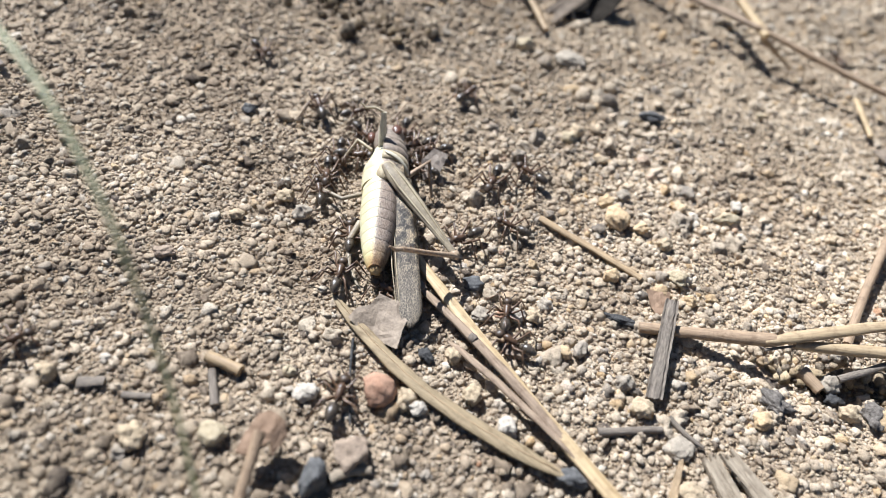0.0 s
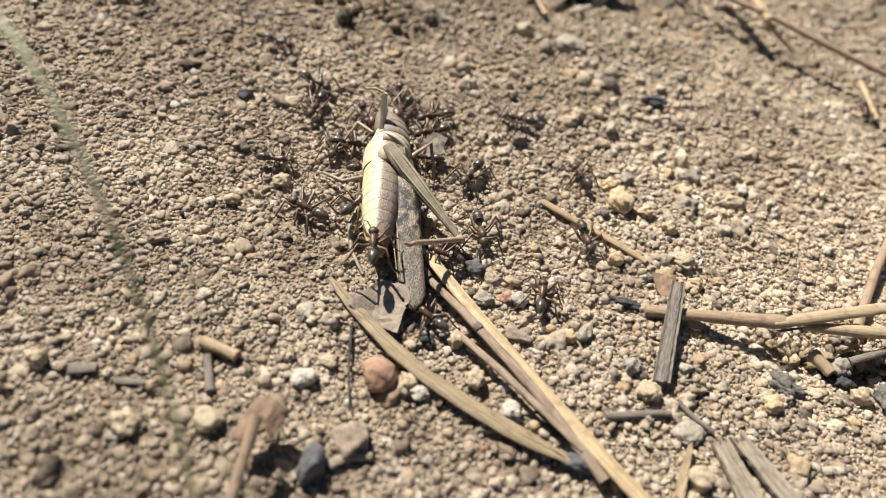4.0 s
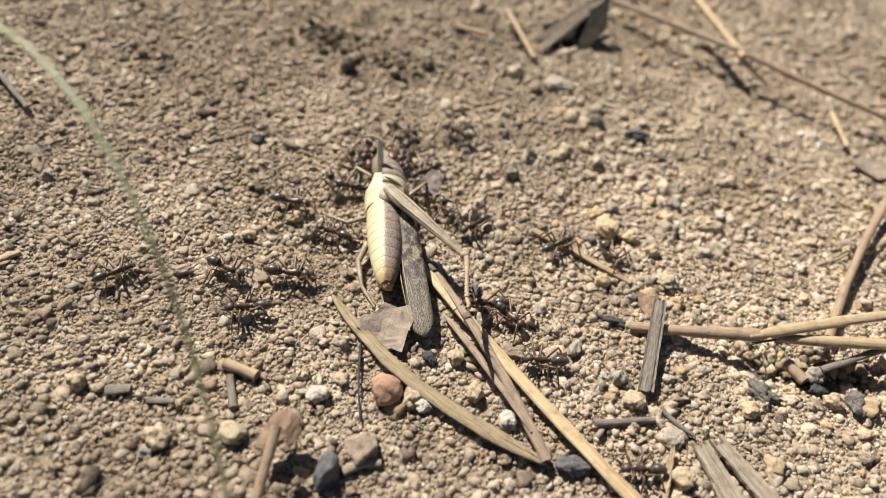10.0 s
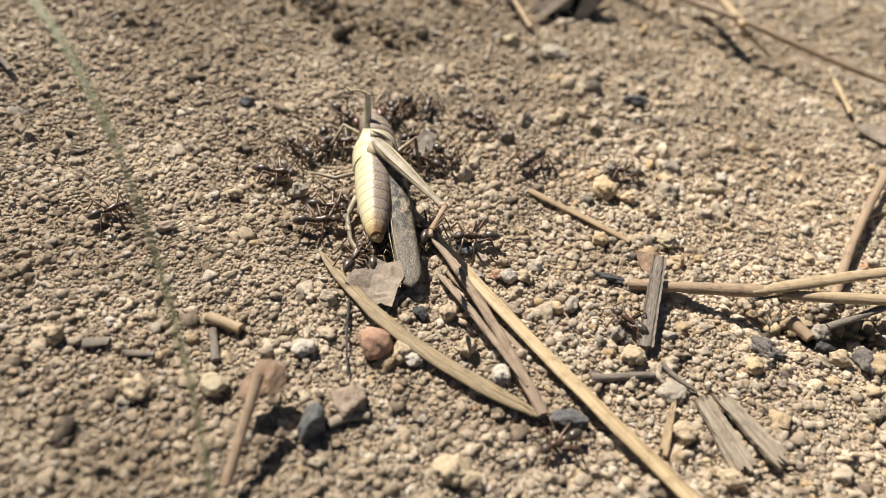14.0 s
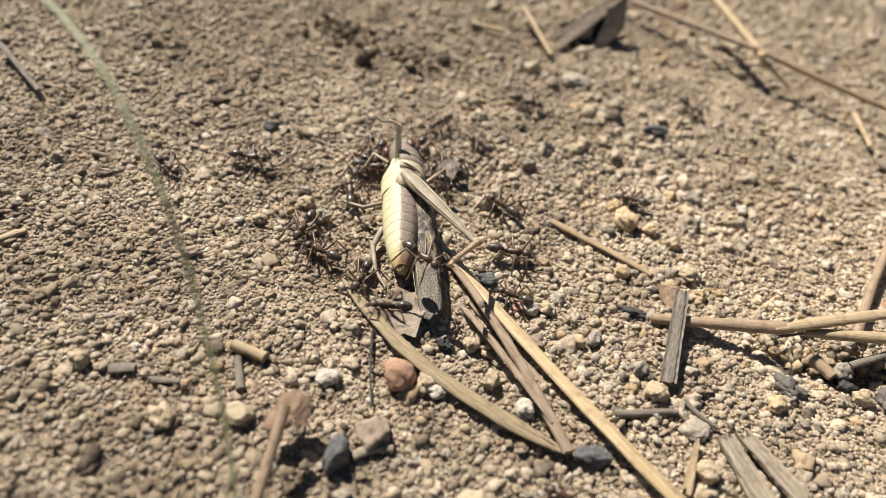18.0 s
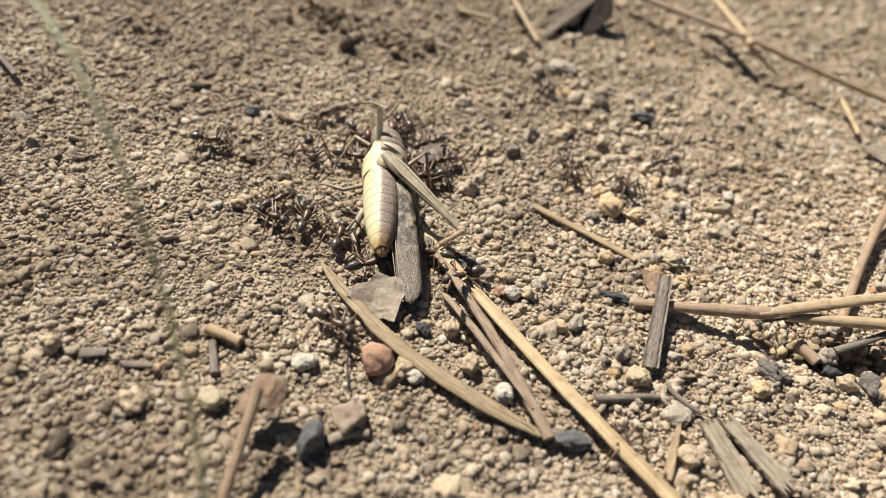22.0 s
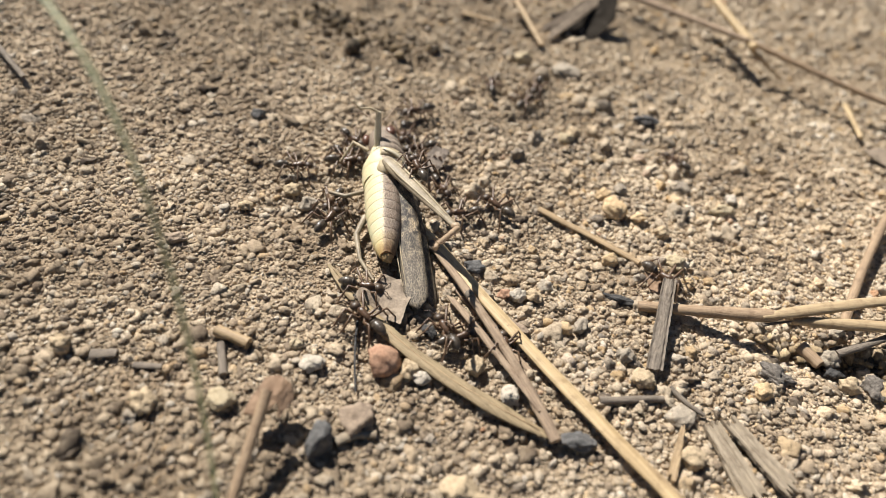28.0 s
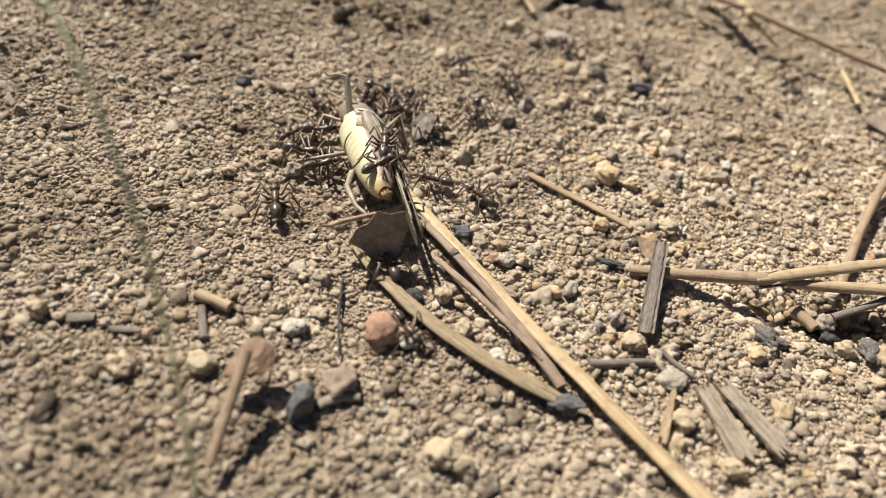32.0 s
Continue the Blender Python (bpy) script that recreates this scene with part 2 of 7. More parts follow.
M = {
    "soil": mat_soil(),
    "crumb": mat_grains("soil_crumbs", CRUMB_TONES),
    "gravel": mat_grains("gravel", GRAVEL_TONES),
    "pebble": mat_grains("pebble", GRAVEL_TONES, 1.0, True),
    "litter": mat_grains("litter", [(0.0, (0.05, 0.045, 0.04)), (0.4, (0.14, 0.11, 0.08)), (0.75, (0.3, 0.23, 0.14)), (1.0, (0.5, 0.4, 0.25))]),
    "yellow": mat_stone("yellow_stone", (0.43, 0.345, 0.215), (0.57, 0.48, 0.335)),
    "orange": mat_stone("orange_stone", (0.5, 0.355, 0.2), (0.66, 0.5, 0.31)),
    "red": mat_stone("red_stone", (0.34, 0.195, 0.125), (0.46, 0.29, 0.195), 600, 0.85, 0.00012),
    "slate": mat_stone("slate", (0.075, 0.073, 0.072), (0.165, 0.16, 0.156), 700, 0.8),
    "grey": mat_stone("grey_stone", (0.3, 0.258, 0.205), (0.47, 0.4, 0.312)),
    "tan": mat_stone("tan_stone", (0.391, 0.302, 0.194), (0.598, 0.475, 0.320)),
    "brown": mat_stone("brown_stone", (0.25, 0.188, 0.138), (0.4, 0.312, 0.232)),
    "white": mat_stone("white_stone", (0.46, 0.405, 0.33), (0.62, 0.55, 0.455)),
    "ash": mat_stone("ash", (0.13, 0.115, 0.102), (0.33, 0.29, 0.25), 1600, 0.9, 0.0006),
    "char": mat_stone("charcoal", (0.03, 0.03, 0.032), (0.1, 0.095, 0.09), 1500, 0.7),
    "straw": mat_fibre("golden_straw", (0.31, 0.215, 0.107), (0.565, 0.43, 0.25)),
    "stem_pale": mat_fibre("pale_stem", (0.29, 0.21, 0.12), (0.42, 0.318, 0.192), 80, 2000),
    "stem": mat_fibre("tan_stem", (0.25, 0.172, 0.094), (0.43, 0.315, 0.185)),
    "olive": mat_fibre("olive_blade", (0.175, 0.132, 0.076), (0.345, 0.265, 0.16), 200, 2600, 0.7, 0.25),
    "pink": mat_fibre("brown_blade", (0.17, 0.122, 0.085), (0.36, 0.27, 0.188), 240, 2600, 0.75, 0.2),
    "stem_brown": mat_fibre("brown_stem", (0.21, 0.142, 0.087), (0.37, 0.268, 0.172), 90, 3600),
    "bark": mat_fibre("grey_bark", (0.095, 0.08, 0.065), (0.25, 0.208, 0.165), 420, 4600, 0.8, 0.2),
    "wood": mat_fibre("pale_wood", (0.17, 0.135, 0.095), (0.37, 0.305, 0.225), 160, 2200, 0.75, 0.2),
    "rust": mat_fibre("rusty_bark", (0.165, 0.105, 0.066), (0.3, 0.205, 0.137), 300, 1200, 0.85, 0.2),
    "leaf": mat_skin("dry_leaf", (0.18, 0.14, 0.104), (0.34, 0.27, 0.2), 500, 0.7, 0.25, 0.0003),
    "husk": mat_skin("papery_husk", (0.27, 0.22, 0.18), (0.44, 0.37, 0.305), 500, 0.75, 0.2, 0.0002),
    "leaf_shade": mat_skin("dark_leaf", (0.012, 0.01, 0.008), (0.04, 0.033, 0.026), 250, 0.9, 0.1),
    "flank": mat_skin("brown_flank", (0.15, 0.118, 0.09), (0.31, 0.25, 0.195), 900, 0.55, 0.3),
    "tan_skin": mat_skin("tan_skin", (0.31, 0.25, 0.16), (0.48, 0.4, 0.27), 500, 0.55, 0.3),
    "thigh": mat_skin("thigh_skin", (0.2, 0.16, 0.11), (0.4, 0.335, 0.235), 420, 0.5, 0.3),
    "tip": mat_skin("amber_tip", (0.3, 0.17, 0.06), (0.6, 0.42, 0.2), 700, 0.4, 0.45),
    "stripe": mat_skin("pale_stripe", (0.46, 0.405, 0.285), (0.62, 0.56, 0.425), 600, 0.4, 0.4, 0.0001, 0.3),
    "eye": mat_skin("red_brown_eye", (0.06, 0.025, 0.014), (0.14, 0.06, 0.035), 1200, 0.35, 0.5),
    "leg": mat_skin("spiny_leg", (0.24, 0.16, 0.1), (0.46, 0.345, 0.23), 700, 0.45, 0.4),
    "wing": mat_wing(),
    "abdomen": mat_abdomen(),
    "ant_leg": mat_skin("ant_leg", (0.06, 0.034, 0.018), (0.17, 0.1, 0.055), 1500, 0.4, 0.5, 0.00005),
    "ant": mat_skin("ant_black", (0.028, 0.018, 0.011), (0.085, 0.055, 0.034), 1500, 0.45, 0.5, 0.00005),
    "ant_red": mat_skin("ant_brown", (0.045, 0.025, 0.014), (0.13, 0.075, 0.043), 1500, 0.36, 0.5, 0.00005),
    "gaster": mat_skin("ant_gaster", (0.03, 0.024, 0.017), (0.1, 0.078, 0.056), 1800, 0.3, 0.6, 0.00005),
    "green": mat_grass(),
    "mica": mat_skin("mica", (0.75, 0.75, 0.75), (0.9, 0.9, 0.9), 300, 0.34, 1.0, 0.00001, 0.1),
}
bpy.data.materials["mica"].node_tree.nodes["Principled BSDF"].inputs["Metallic"].default_value = 0.9


# ---- ground relief, in centimetres ----
RNG = np.random.RandomState(11)
TABLE = RNG.rand(256, 256)


def vnoise(x, y):
    x, y = np.asarray(x, float), np.asarray(y, float)
    i, j = np.floor(x).astype(int), np.floor(y).astype(int)
    u, v = x - i, y - j
    u, v = u * u * (3 - 2 * u), v * v * (3 - 2 * v)
    at = lambda a, b: TABLE[a % 256, b % 256]
    return (at(i, j) * (1 - u) + at(i + 1, j) * u) * (1 - v) + (at(i, j + 1) * (1 - u) + at(i + 1, j + 1) * u) * v - 0.5


def gz(x, y):
    """Height of the bare soil."""
    near = np.exp(-((np.asarray(x, float) / 60) ** 2 + (np.asarray(y, float) / 60) ** 2))
    low = 0.16 * vnoise(np.asarray(x) / 2.9 + 7, np.asarray(y) / 2.9 + 3) + 0.07 * vnoise(np.asarray(x) / 1.1 + 40, np.asarray(y) / 1.1)
    # a hollow sunk under the stems to deepen the shade there
    low = low - 0.38 * np.exp(-(((np.asarray(x) - 6.8) / 1.3) ** 2 + ((np.asarray(y) - 3.8) / 0.4) ** 2))
    return low * near + 6 * (1 - near) * vnoise(np.asarray(x) / 90, np.asarray(y) / 90)


def fine(x, y):
    return 0.06 * vnoise(x / 0.42, y / 0.42) + 0.055 * vnoise(x / 0.2 + 9, y / 0.2) + 0.03 * vnoise(x / 0.1, y / 0.1 + 5)


def gzf(x, y):
    return float(gz(x, y))


# ---- mesh helpers, all in centimetres ----
def mesh_of(name, bm, material):
    me = bpy.data.meshes.new(name)
    bm.normal_update()
    bm.to_mesh(me)
    bm.free()
    me.transform(Matrix.Scale(CM, 4))
    me.shade_smooth()
    me.materials.append(material)
    return me


def part(name, bm, material, parent, label="", at=None):
    ob = new(name, mesh_of(name, bm, material))
    ob.parent = parent
    if at is not None:
        ob.matrix_basis = at
    if label:
        tagged(ob, label)
    return ob


def cm_pose(x, y, z, rx=0, ry=0, rz=0):
    return pose(x * CM, y * CM, z * CM, rx, ry, rz)


def thing(name, label, category, m, group="", bm=None, material=None):
    """A top-level thing: an Empty at its base, or one mesh."""
    ob = new(name, mesh_of(name, bm, material) if bm else None)
    ob.matrix_basis = m
    if not bm:
        ob.empty_display_size = 0.003
    return tagged(ob, label, category, group)


def tube(pts, radii, n=10, flat=1.0, up=(0, 0, 1), bm=None, rough=0.0, seed=0, close=True):
    """A stalk along pts; flat squeezes it along up."""
    bm = bm or bmesh.new()
    rnd = random.Random(seed)
    pts = [Vector(p) for p in pts]
    rings = []
    for k, p in enumerate(pts):
        d = (pts[min(k + 1, len(pts) - 1)] - pts[max(k - 1, 0)]).normalized()
        side = d.cross(Vector(up))
        side = side.normalized() if side.length > 1e-4 else Vector((1, 0, 0))
        top = side.cross(d).normalized()
        r = radii[k] if isinstance(radii, (list, tuple)) else radii
        ring = []
        for a in range(n):
            w = 2 * math.pi * a / n
            q = 1 + rough * (rnd.random() - 0.5)
            ring.append(bm.verts.new(p + (side * math.cos(w) + top * math.sin(w) * flat) * r * q))
        rings.append(ring)
    for a, b in zip(rings, rings[1:]):
        for k in range(n):
            bm.faces.new((a[k], a[(k + 1) % n], b[(k + 1) % n], b[k]))
    if close:
        for cap in (bm.faces.new(rings[0][::-1]), bm.faces.new(rings[-1])):
            for e in cap.edges:
                e.smooth = False
    return bm


def blob(size, seed=0, sub=3, rough=0.25, facets=4, freq=1.6, bm=None, at=(0, 0, 0)):
    """A worn stone: a ball, cut flat on a few sides and roughened."""
    b2 = bmesh.new()
    bmesh.ops.create_icosphere(b2, subdivisions=sub, radius=1.0)
    rnd = random.Random(seed)
    cuts = []
    for _ in range(facets):
        v = Vector((rnd.gauss(0, 1), rnd.gauss(0, 1), rnd.gauss(0, 1))).normalized()
        cuts.append((v, rnd.uniform(0.62, 0.85)))
    off = Vector((rnd.random() * 90, rnd.random() * 90, rnd.random() * 90))
    for v in b2.verts:
        p = v.co.copy()
        for c, d in cuts:
            k = p.dot(c) - d
            if k > 0:
                p -= c * k * 0.85
        p *= 1 + rough * noise.noise(p * freq + off) + rough * 0.45 * noise.noise(p * freq * 2.7 + off) + rough * 0.2 * noise.noise(p * freq * 7 + off)
        v.co = Vector((p.x * size[0], p.y * size[1], p.z * size[2])) + Vector(at)
    if bm is None:
        return b2
    me = bpy.data.meshes.new("scratch")
    b2.to_mesh(me)
    b2.free()
    bm.from_mesh(me)
    bpy.data.meshes.remove(me)
    return bm


def lathe(profile, n=18, squash=(1, 1), bm=None, seed=0, bend=0.0, arc=None):
    """A body along y: profile rows of (y, radius, dx, dz); arc: start and end angle of an open strip."""
    bm = bm or bmesh.new()
    rings = []
    for y, r, dx, dz in profile:
        ring = []
        for a in range(n + (1 if arc else 0)):
            w = 2 * math.pi * a / n if not arc else arc[0] + (arc[1] - arc[0]) * a / n
            ring.append(bm.verts.new((dx + r * squash[0] * math.cos(w), y, dz + r * squash[1] * math.sin(w))))
        rings.append(ring)
    for a, b in zip(rings, rings[1:]):
        for k in range(len(a) if not arc else len(a) - 1):
            bm.faces.new((a[k], b[k], b[(k + 1) % len(b)], a[(k + 1) % len(a)]))
    if not arc:
        for cap in (bm.faces.new(rings[0]), bm.faces.new(rings[-1][::-1])):
            for e in cap.edges:
                e.smooth = False
    return bm


def thick_sheet(bm, depth):
    """Gives an open strip its thickness."""
    bmesh.ops.recalc_face_normals(bm, faces=bm.faces)
    bmesh.ops.solidify(bm, geom=list(bm.faces), thickness=depth)
    return bm


def stick(name, label, category, a, b, width, material, lift=0.0, sag=0.0, flat=0.6, bend=0.0, seed=1, group="", taper=0.85, rough=0.18, lift2=None, mids=7, torn=(), root=()):
    """A straight or bent stalk on the ground from a to b; the fibres run along its local y."""
    a, b = Vector(a), Vector(b)
    d = b - a
    n = d.length
    head = math.degrees(math.atan2(-d.x, d.y))
    lift2 = lift if lift2 is None else lift2
    pts, rad = [], []
    rnd = random.Random(seed)
    for k in range(mids + 1):
        u = k / mids
        q = a + d * u
        base = max(gzf(q.x, q.y), -0.05)
        pts.append((bend * math.sin(math.pi * u) + rnd.uniform(-1, 1) * 0.03 * width, n * u, width * 0.5 * flat + 0.03 + base * 0.5 + lift + (lift2 - lift) * u + sag * math.sin(math.pi * u)))
        rad.append(width * 0.5 * (1 - (1 - taper) * u) * rnd.uniform(0.93, 1.07))
    for k, thin in enumerate(torn):
        rad[-1 - k] *= thin
    for k, thin in enumerate(root):
        rad[k] *= thin
    bm = tube(pts, rad, 10, flat, rough=rough, seed=seed)
    return thing(name, label, category, cm_pose(a.x, a.y, 0, 0, 0, head), group, bm, material)


def plank(name, label, category, a, b, width, thick, material, lift=0.0, lift2=None, seed=1, fray=0.1, narrow=1.0, tilt=0.0):
    """A flat splinter of wood or bark from a to b, grooved along its fibres, with torn ends."""
    a, b = Vector(a), Vector(b)
    d = b - a
    lift2 = lift if lift2 is None else lift2
    rnd = random.Random(seed)
    cols, rows = 8, 16
    torn = [[rnd.uniform(-fray, fray) for _ in range(cols + 1)] for _ in (0, 1)]
    groove = [rnd.uniform(-0.28, 0.12) * thick for _ in range(cols + 1)]
    bm = bmesh.new()
    top, low = [], []
    for r in range(rows + 1):
        u = r / rows
        edge = [width * 0.025 * rnd.uniform(-1, 1) for _ in (0, 1)]
        for grid, z in ((top, thick), (low, 0.0)):
            line = []
            for c in range(cols + 1):
                q = 2 * c / cols - 1
                x = q * width * 0.5 * (1 + (narrow - 1) * u) + (edge[0] * max(0, -q) + edge[1] * max(0, q))
                y = d.length * u + torn[0][c] * (1 - u) ** 6 + torn[1][c] * u ** 6
                h = z + (groove[c] * (1 - abs(q) ** 6) + 0.07 * thick * rnd.uniform(-1, 1) if z else 0.0)
                line.append(bm.verts.new((x, y, h + x * tilt + lift + (lift2 - lift) * u)))
            grid.append(line)
    for r in range(rows):
        for c in range(cols):
            bm.faces.new((top[r][c], top[r][c + 1], top[r + 1][c + 1], top[r + 1][c]))
            bm.faces.new((low[r][c], low[r + 1][c], low[r + 1][c + 1], low[r][c + 1]))
        bm.faces.new((low[r][0], top[r][0], top[r + 1][0], low[r + 1][0]))
        bm.faces.new((low[r][cols], low[r + 1][cols], top[r + 1][cols], top[r][cols]))
    for c in range(cols):
        bm.faces.new((low[0][c], low[0][c + 1], top[0][c + 1], top[0][c]))
        bm.faces.new((low[rows][c], top[rows][c], top[rows][c + 1], low[rows][c + 1]))
    ob = thing(name, label, category, cm_pose(a.x, a.y, max(gzf(a.x, a.y), gzf(b.x, b.y)) * 0.5 + 0.03, 0, 0, math.degrees(math.atan2(-d.x, d.y))), "", bm, material)
    ob.data.shade_flat()
    return ob


# ---- the ground, one sheet to the horizon ----
def axis(lo, hi, step, far):
    core = np.arange(lo, hi + step / 2, step)
    out, s = [], step
    while not out or out[-1] < far:
        s *= 1.35
        out.append((out[-1] if out else 0) + s)
    out = np.array(out)
    return np.concatenate([lo - out[::-1], core, hi + out])


def build_ground():
    xs, ys = axis(-13.5, 13.5, 0.085, 6000), axis(-3.5, 23, 0.085, 6000)
    gx, gy = np.meshgrid(xs, ys)
    z = gz(gx, gy) + fine(gx, gy) * np.exp(-((gx / 40) ** 2 + (gy / 40) ** 2))
    co = np.stack([gx, gy, z], -1).reshape(-1, 3) * CM
    w, h = len(xs), len(ys)
    idx = np.arange(w * h).reshape(h, w)
    quads = np.stack([idx[:-1, :-1], idx[:-1, 1:], idx[1:, 1:], idx[1:, :-1]], -1).reshape(-1, 4)
    me = bpy.data.meshes.new("ground")
    me.vertices.add(len(co))
    me.vertices.foreach_set("co", co.ravel())
    me.loops.add(quads.size)
    me.loops.foreach_set("vertex_index", quads.ravel())
    me.polygons.add(len(quads))
    me.polygons.foreach_set("loop_start", np.arange(0, quads.size, 4))
    me.update()
    me.shade_smooth()
    me.materials.append(M["soil"])
    tagged(new("ground", me), "dry dusty beige soil, bare and crumbly", "ground", kind="structure")


def templates(sub, count, rough, seed, freq=1.5):
    out = []
    for k in range(count):
        bm = blob((1, 1, 1), seed + k, sub, rough, 7, freq)
        out.append((np.array([v.co[:] for v in bm.verts]), np.array([[v.index for v in f.verts] for f in bm.faces])))
        bm.free()
    return out


def nuggets(count, seed, least, most):
    """Rough crumbs of twenty faces with hollows and corners."""
    rnd = random.Random(seed)
    bm = bmesh.new()
    bmesh.ops.create_icosphere(bm, subdivisions=1, radius=1.0)
    base = np.array([v.co[:] for v in bm.verts])
    tri = np.array([[v.index for v in f.verts] for f in bm.faces])
    bm.free()
    return [(base * np.array([[rnd.uniform(least, most)] for _ in base]), tri) for _ in range(count)]


def chips(corners, count, seed):
    """Angular grains: the hull of a few well spread corners."""
    rnd = random.Random(seed)
    out = []
    for _ in range(count):
        pts = []
        while len(pts) < corners:
            v = Vector((rnd.gauss(0, 1), rnd.gauss(0, 1), rnd.gauss(0, 1))).normalized()
            if all((v - q).length > 2.3 / math.sqrt(corners) for q in pts):
                pts.append(v)
        bm = bmesh.new()
        for v in pts:
            bm.verts.new(v * rnd.uniform(0.74, 1.14))
        bmesh.ops.convex_hull(bm, input=bm.verts)
        bm.verts.index_update()
        tris = [t for f in bm.faces for t in ([f.verts[0].index, f.verts[k].index, f.verts[k + 1].index] for k in range(1, len(f.verts) - 1))]
        out.append((np.array([v.co[:] for v in bm.verts]), np.array(tris)))
        bm.free()
    return out


def scatter(name, label, category, material, places, radii, shapes, squash, seed, sink=0.25, smooth=True, lie=1.0):
    """Many grains in one mesh: each a turned and scaled copy of one of the shapes."""
    rng = np.random.RandomState(seed)
    verts, tris, base = [], [], 0
    kind = rng.randint(0, len(shapes), len(places))
    for s, (v, f) in enumerate(shapes):
        who = np.where(kind == s)[0]
        if not len(who):
            continue
        n = len(who)
        q = rng.normal(size=(n, 4))
        q /= np.linalg.norm(q, axis=1)[:, None]
        w, x, y, z = q.T
        R = np.stack([1 - 2 * (y * y + z * z), 2 * (x * y - z * w), 2 * (x * z + y * w), 2 * (x * y + z * w), 1 - 2 * (x * x + z * z), 2 * (y * z - x * w),
                      2 * (x * z - y * w), 2 * (y * z + x * w), 1 - 2 * (x * x + y * y)], -1).reshape(n, 3, 3)
        sc = radii[who][:, None] * (1 + rng.uniform(-squash, squash, (n, 3)))
        p = np.einsum("nij,nkj->nki", R, v[None] * sc[:, None])
        p[..., 2] *= lie
        px, py = places[who, 0], places[who, 1]
        pz = gz(px, py) + fine(px, py) + radii[who] * (1 - 2 * sink) * 0.8
        p += np.stack([px, py, pz], -1)[:, None]
        verts.append(p.reshape(-1, 3))
        tris.append((f[None] + (base + np.arange(n) * len(v))[:, None, None]).reshape(-1, 3))
        base += n * len(v)
    co, tri = np.concatenate(verts) * CM, np.concatenate(tris)
    me = bpy.data.meshes.new(name)
    me.vertices.add(len(co))
    me.vertices.foreach_set("co", co.ravel())
    me.loops.add(tri.size)
    me.loops.foreach_set("vertex_index", tri.ravel())
    me.polygons.add(len(tri))
    me.polygons.foreach_set("loop_start", np.arange(0, tri.size, 3))
    me.update()
    if smooth:
        me.shade_smooth()
    me.materials.append(material)
    return tagged(new(name, me), label, category, kind="stuff")


def plot(x, y):
    """The stretch of ground that gets single grains, outlined to fit the camera's view."""
    return (y > -3.3 + 0.24 * x) & (y < 19.6 + 0.45 * x) & (x > -6.2 - 0.56 * (y + 3.0)) & (x < 8.6 + 0.3 * y)


def close_by(x, y):
    return y < 9.6 + 0.3 * x


def strewn(step, seed, keep):
    """One place in every cell of a jittered grid, thinned by keep(x, y)."""
    rng = np.random.RandomState(seed)
    gx, gy = np.meshgrid(np.arange(-14.5, 14.5, step), np.arange(-5.5, 23.5, step))
    p = np.stack([gx.ravel(), gy.ravel()], -1)
    p = p[plot(p[:, 0], p[:, 1])]
    if step > 0.12:  # no large grains in the hollow, so the stems' shade stays unbroken
        p = p[np.hypot((p[:, 0] - 7.0) / 1.5, (p[:, 1] - 3.8) / 0.34) > 1]
    if step > 0.19:  # no large grain under the dead leaf and the stalks
        free = np.hypot((p[:, 0] + 1.08) / 0.6, (p[:, 1] - 2.5) / 0.6) > 1
        for a, b in (((2.3, 0.6), (-2.4, 3.2)), ((4.9, -1.1), (-1.1, 4.8)), ((2.3, 0.6), (-0.4, 4.2))):
            a, d = np.array(a), np.array(b) - np.array(a)
            u = np.clip((p - a) @ d / (d @ d), 0, 1)
            free &= np.hypot(*(p - a - u[:, None] * d).T) > 0.17
        p = p[free]
    p += rng.uniform(-0.62, 0.62, p.shape) * step
    return p[rng.rand(len(p)) < keep(p[:, 0], p[:, 1])], rng


def bare(x, y):
    """Where fine dust covers the crumbs: behind the insect and in a few patches."""
    d = np.exp(-(((x + 0.6) / 2.2) ** 2 + ((y - 9.6) / 1.9) ** 2)) * 0.85
    d += np.exp(-(((x - 2.6) / 1.0) ** 2 + ((y - 4.6) / 0.8) ** 2)) * 0.55
    d += np.exp(-(((x - 6.5) / 2.2) ** 2 + ((y - 9.5) / 1.6) ** 2)) * 0.6
    d += np.exp(-(((x - 7.5) / 4.5) ** 2 + ((y - 14.0) / 3.2) ** 2)) * 0.7
    d += np.exp(-(((x + 2.6) / 1.1) ** 2 + ((y - 2.6) / 0.9) ** 2)) * 0.5
    return np.clip(d + 0.5 * vnoise(x / 1.5, y / 1.5 + 30), 0, 1)


def stony(x, y):
    """Where washed gravel lies: beside and below the stalks, thinning out towards the crumbly soil."""
    w = 1 / (1 + np.exp(-(x - 0.2 - 0.3 * (4.5 - y) + 1.6 * vnoise(x / 1.3 + 60, y / 1.3)) * 1.5))
    heaps = np.clip(0.72 + 1.5 * vnoise(x / 0.75 + 11, y / 0.75) + 0.8 * vnoise(x / 0.33, y / 0.33 + 70), 0.05, 1.1)
    return np.clip(w * heaps * (1 - 0.75 * bare(x, y)), 0, 1)


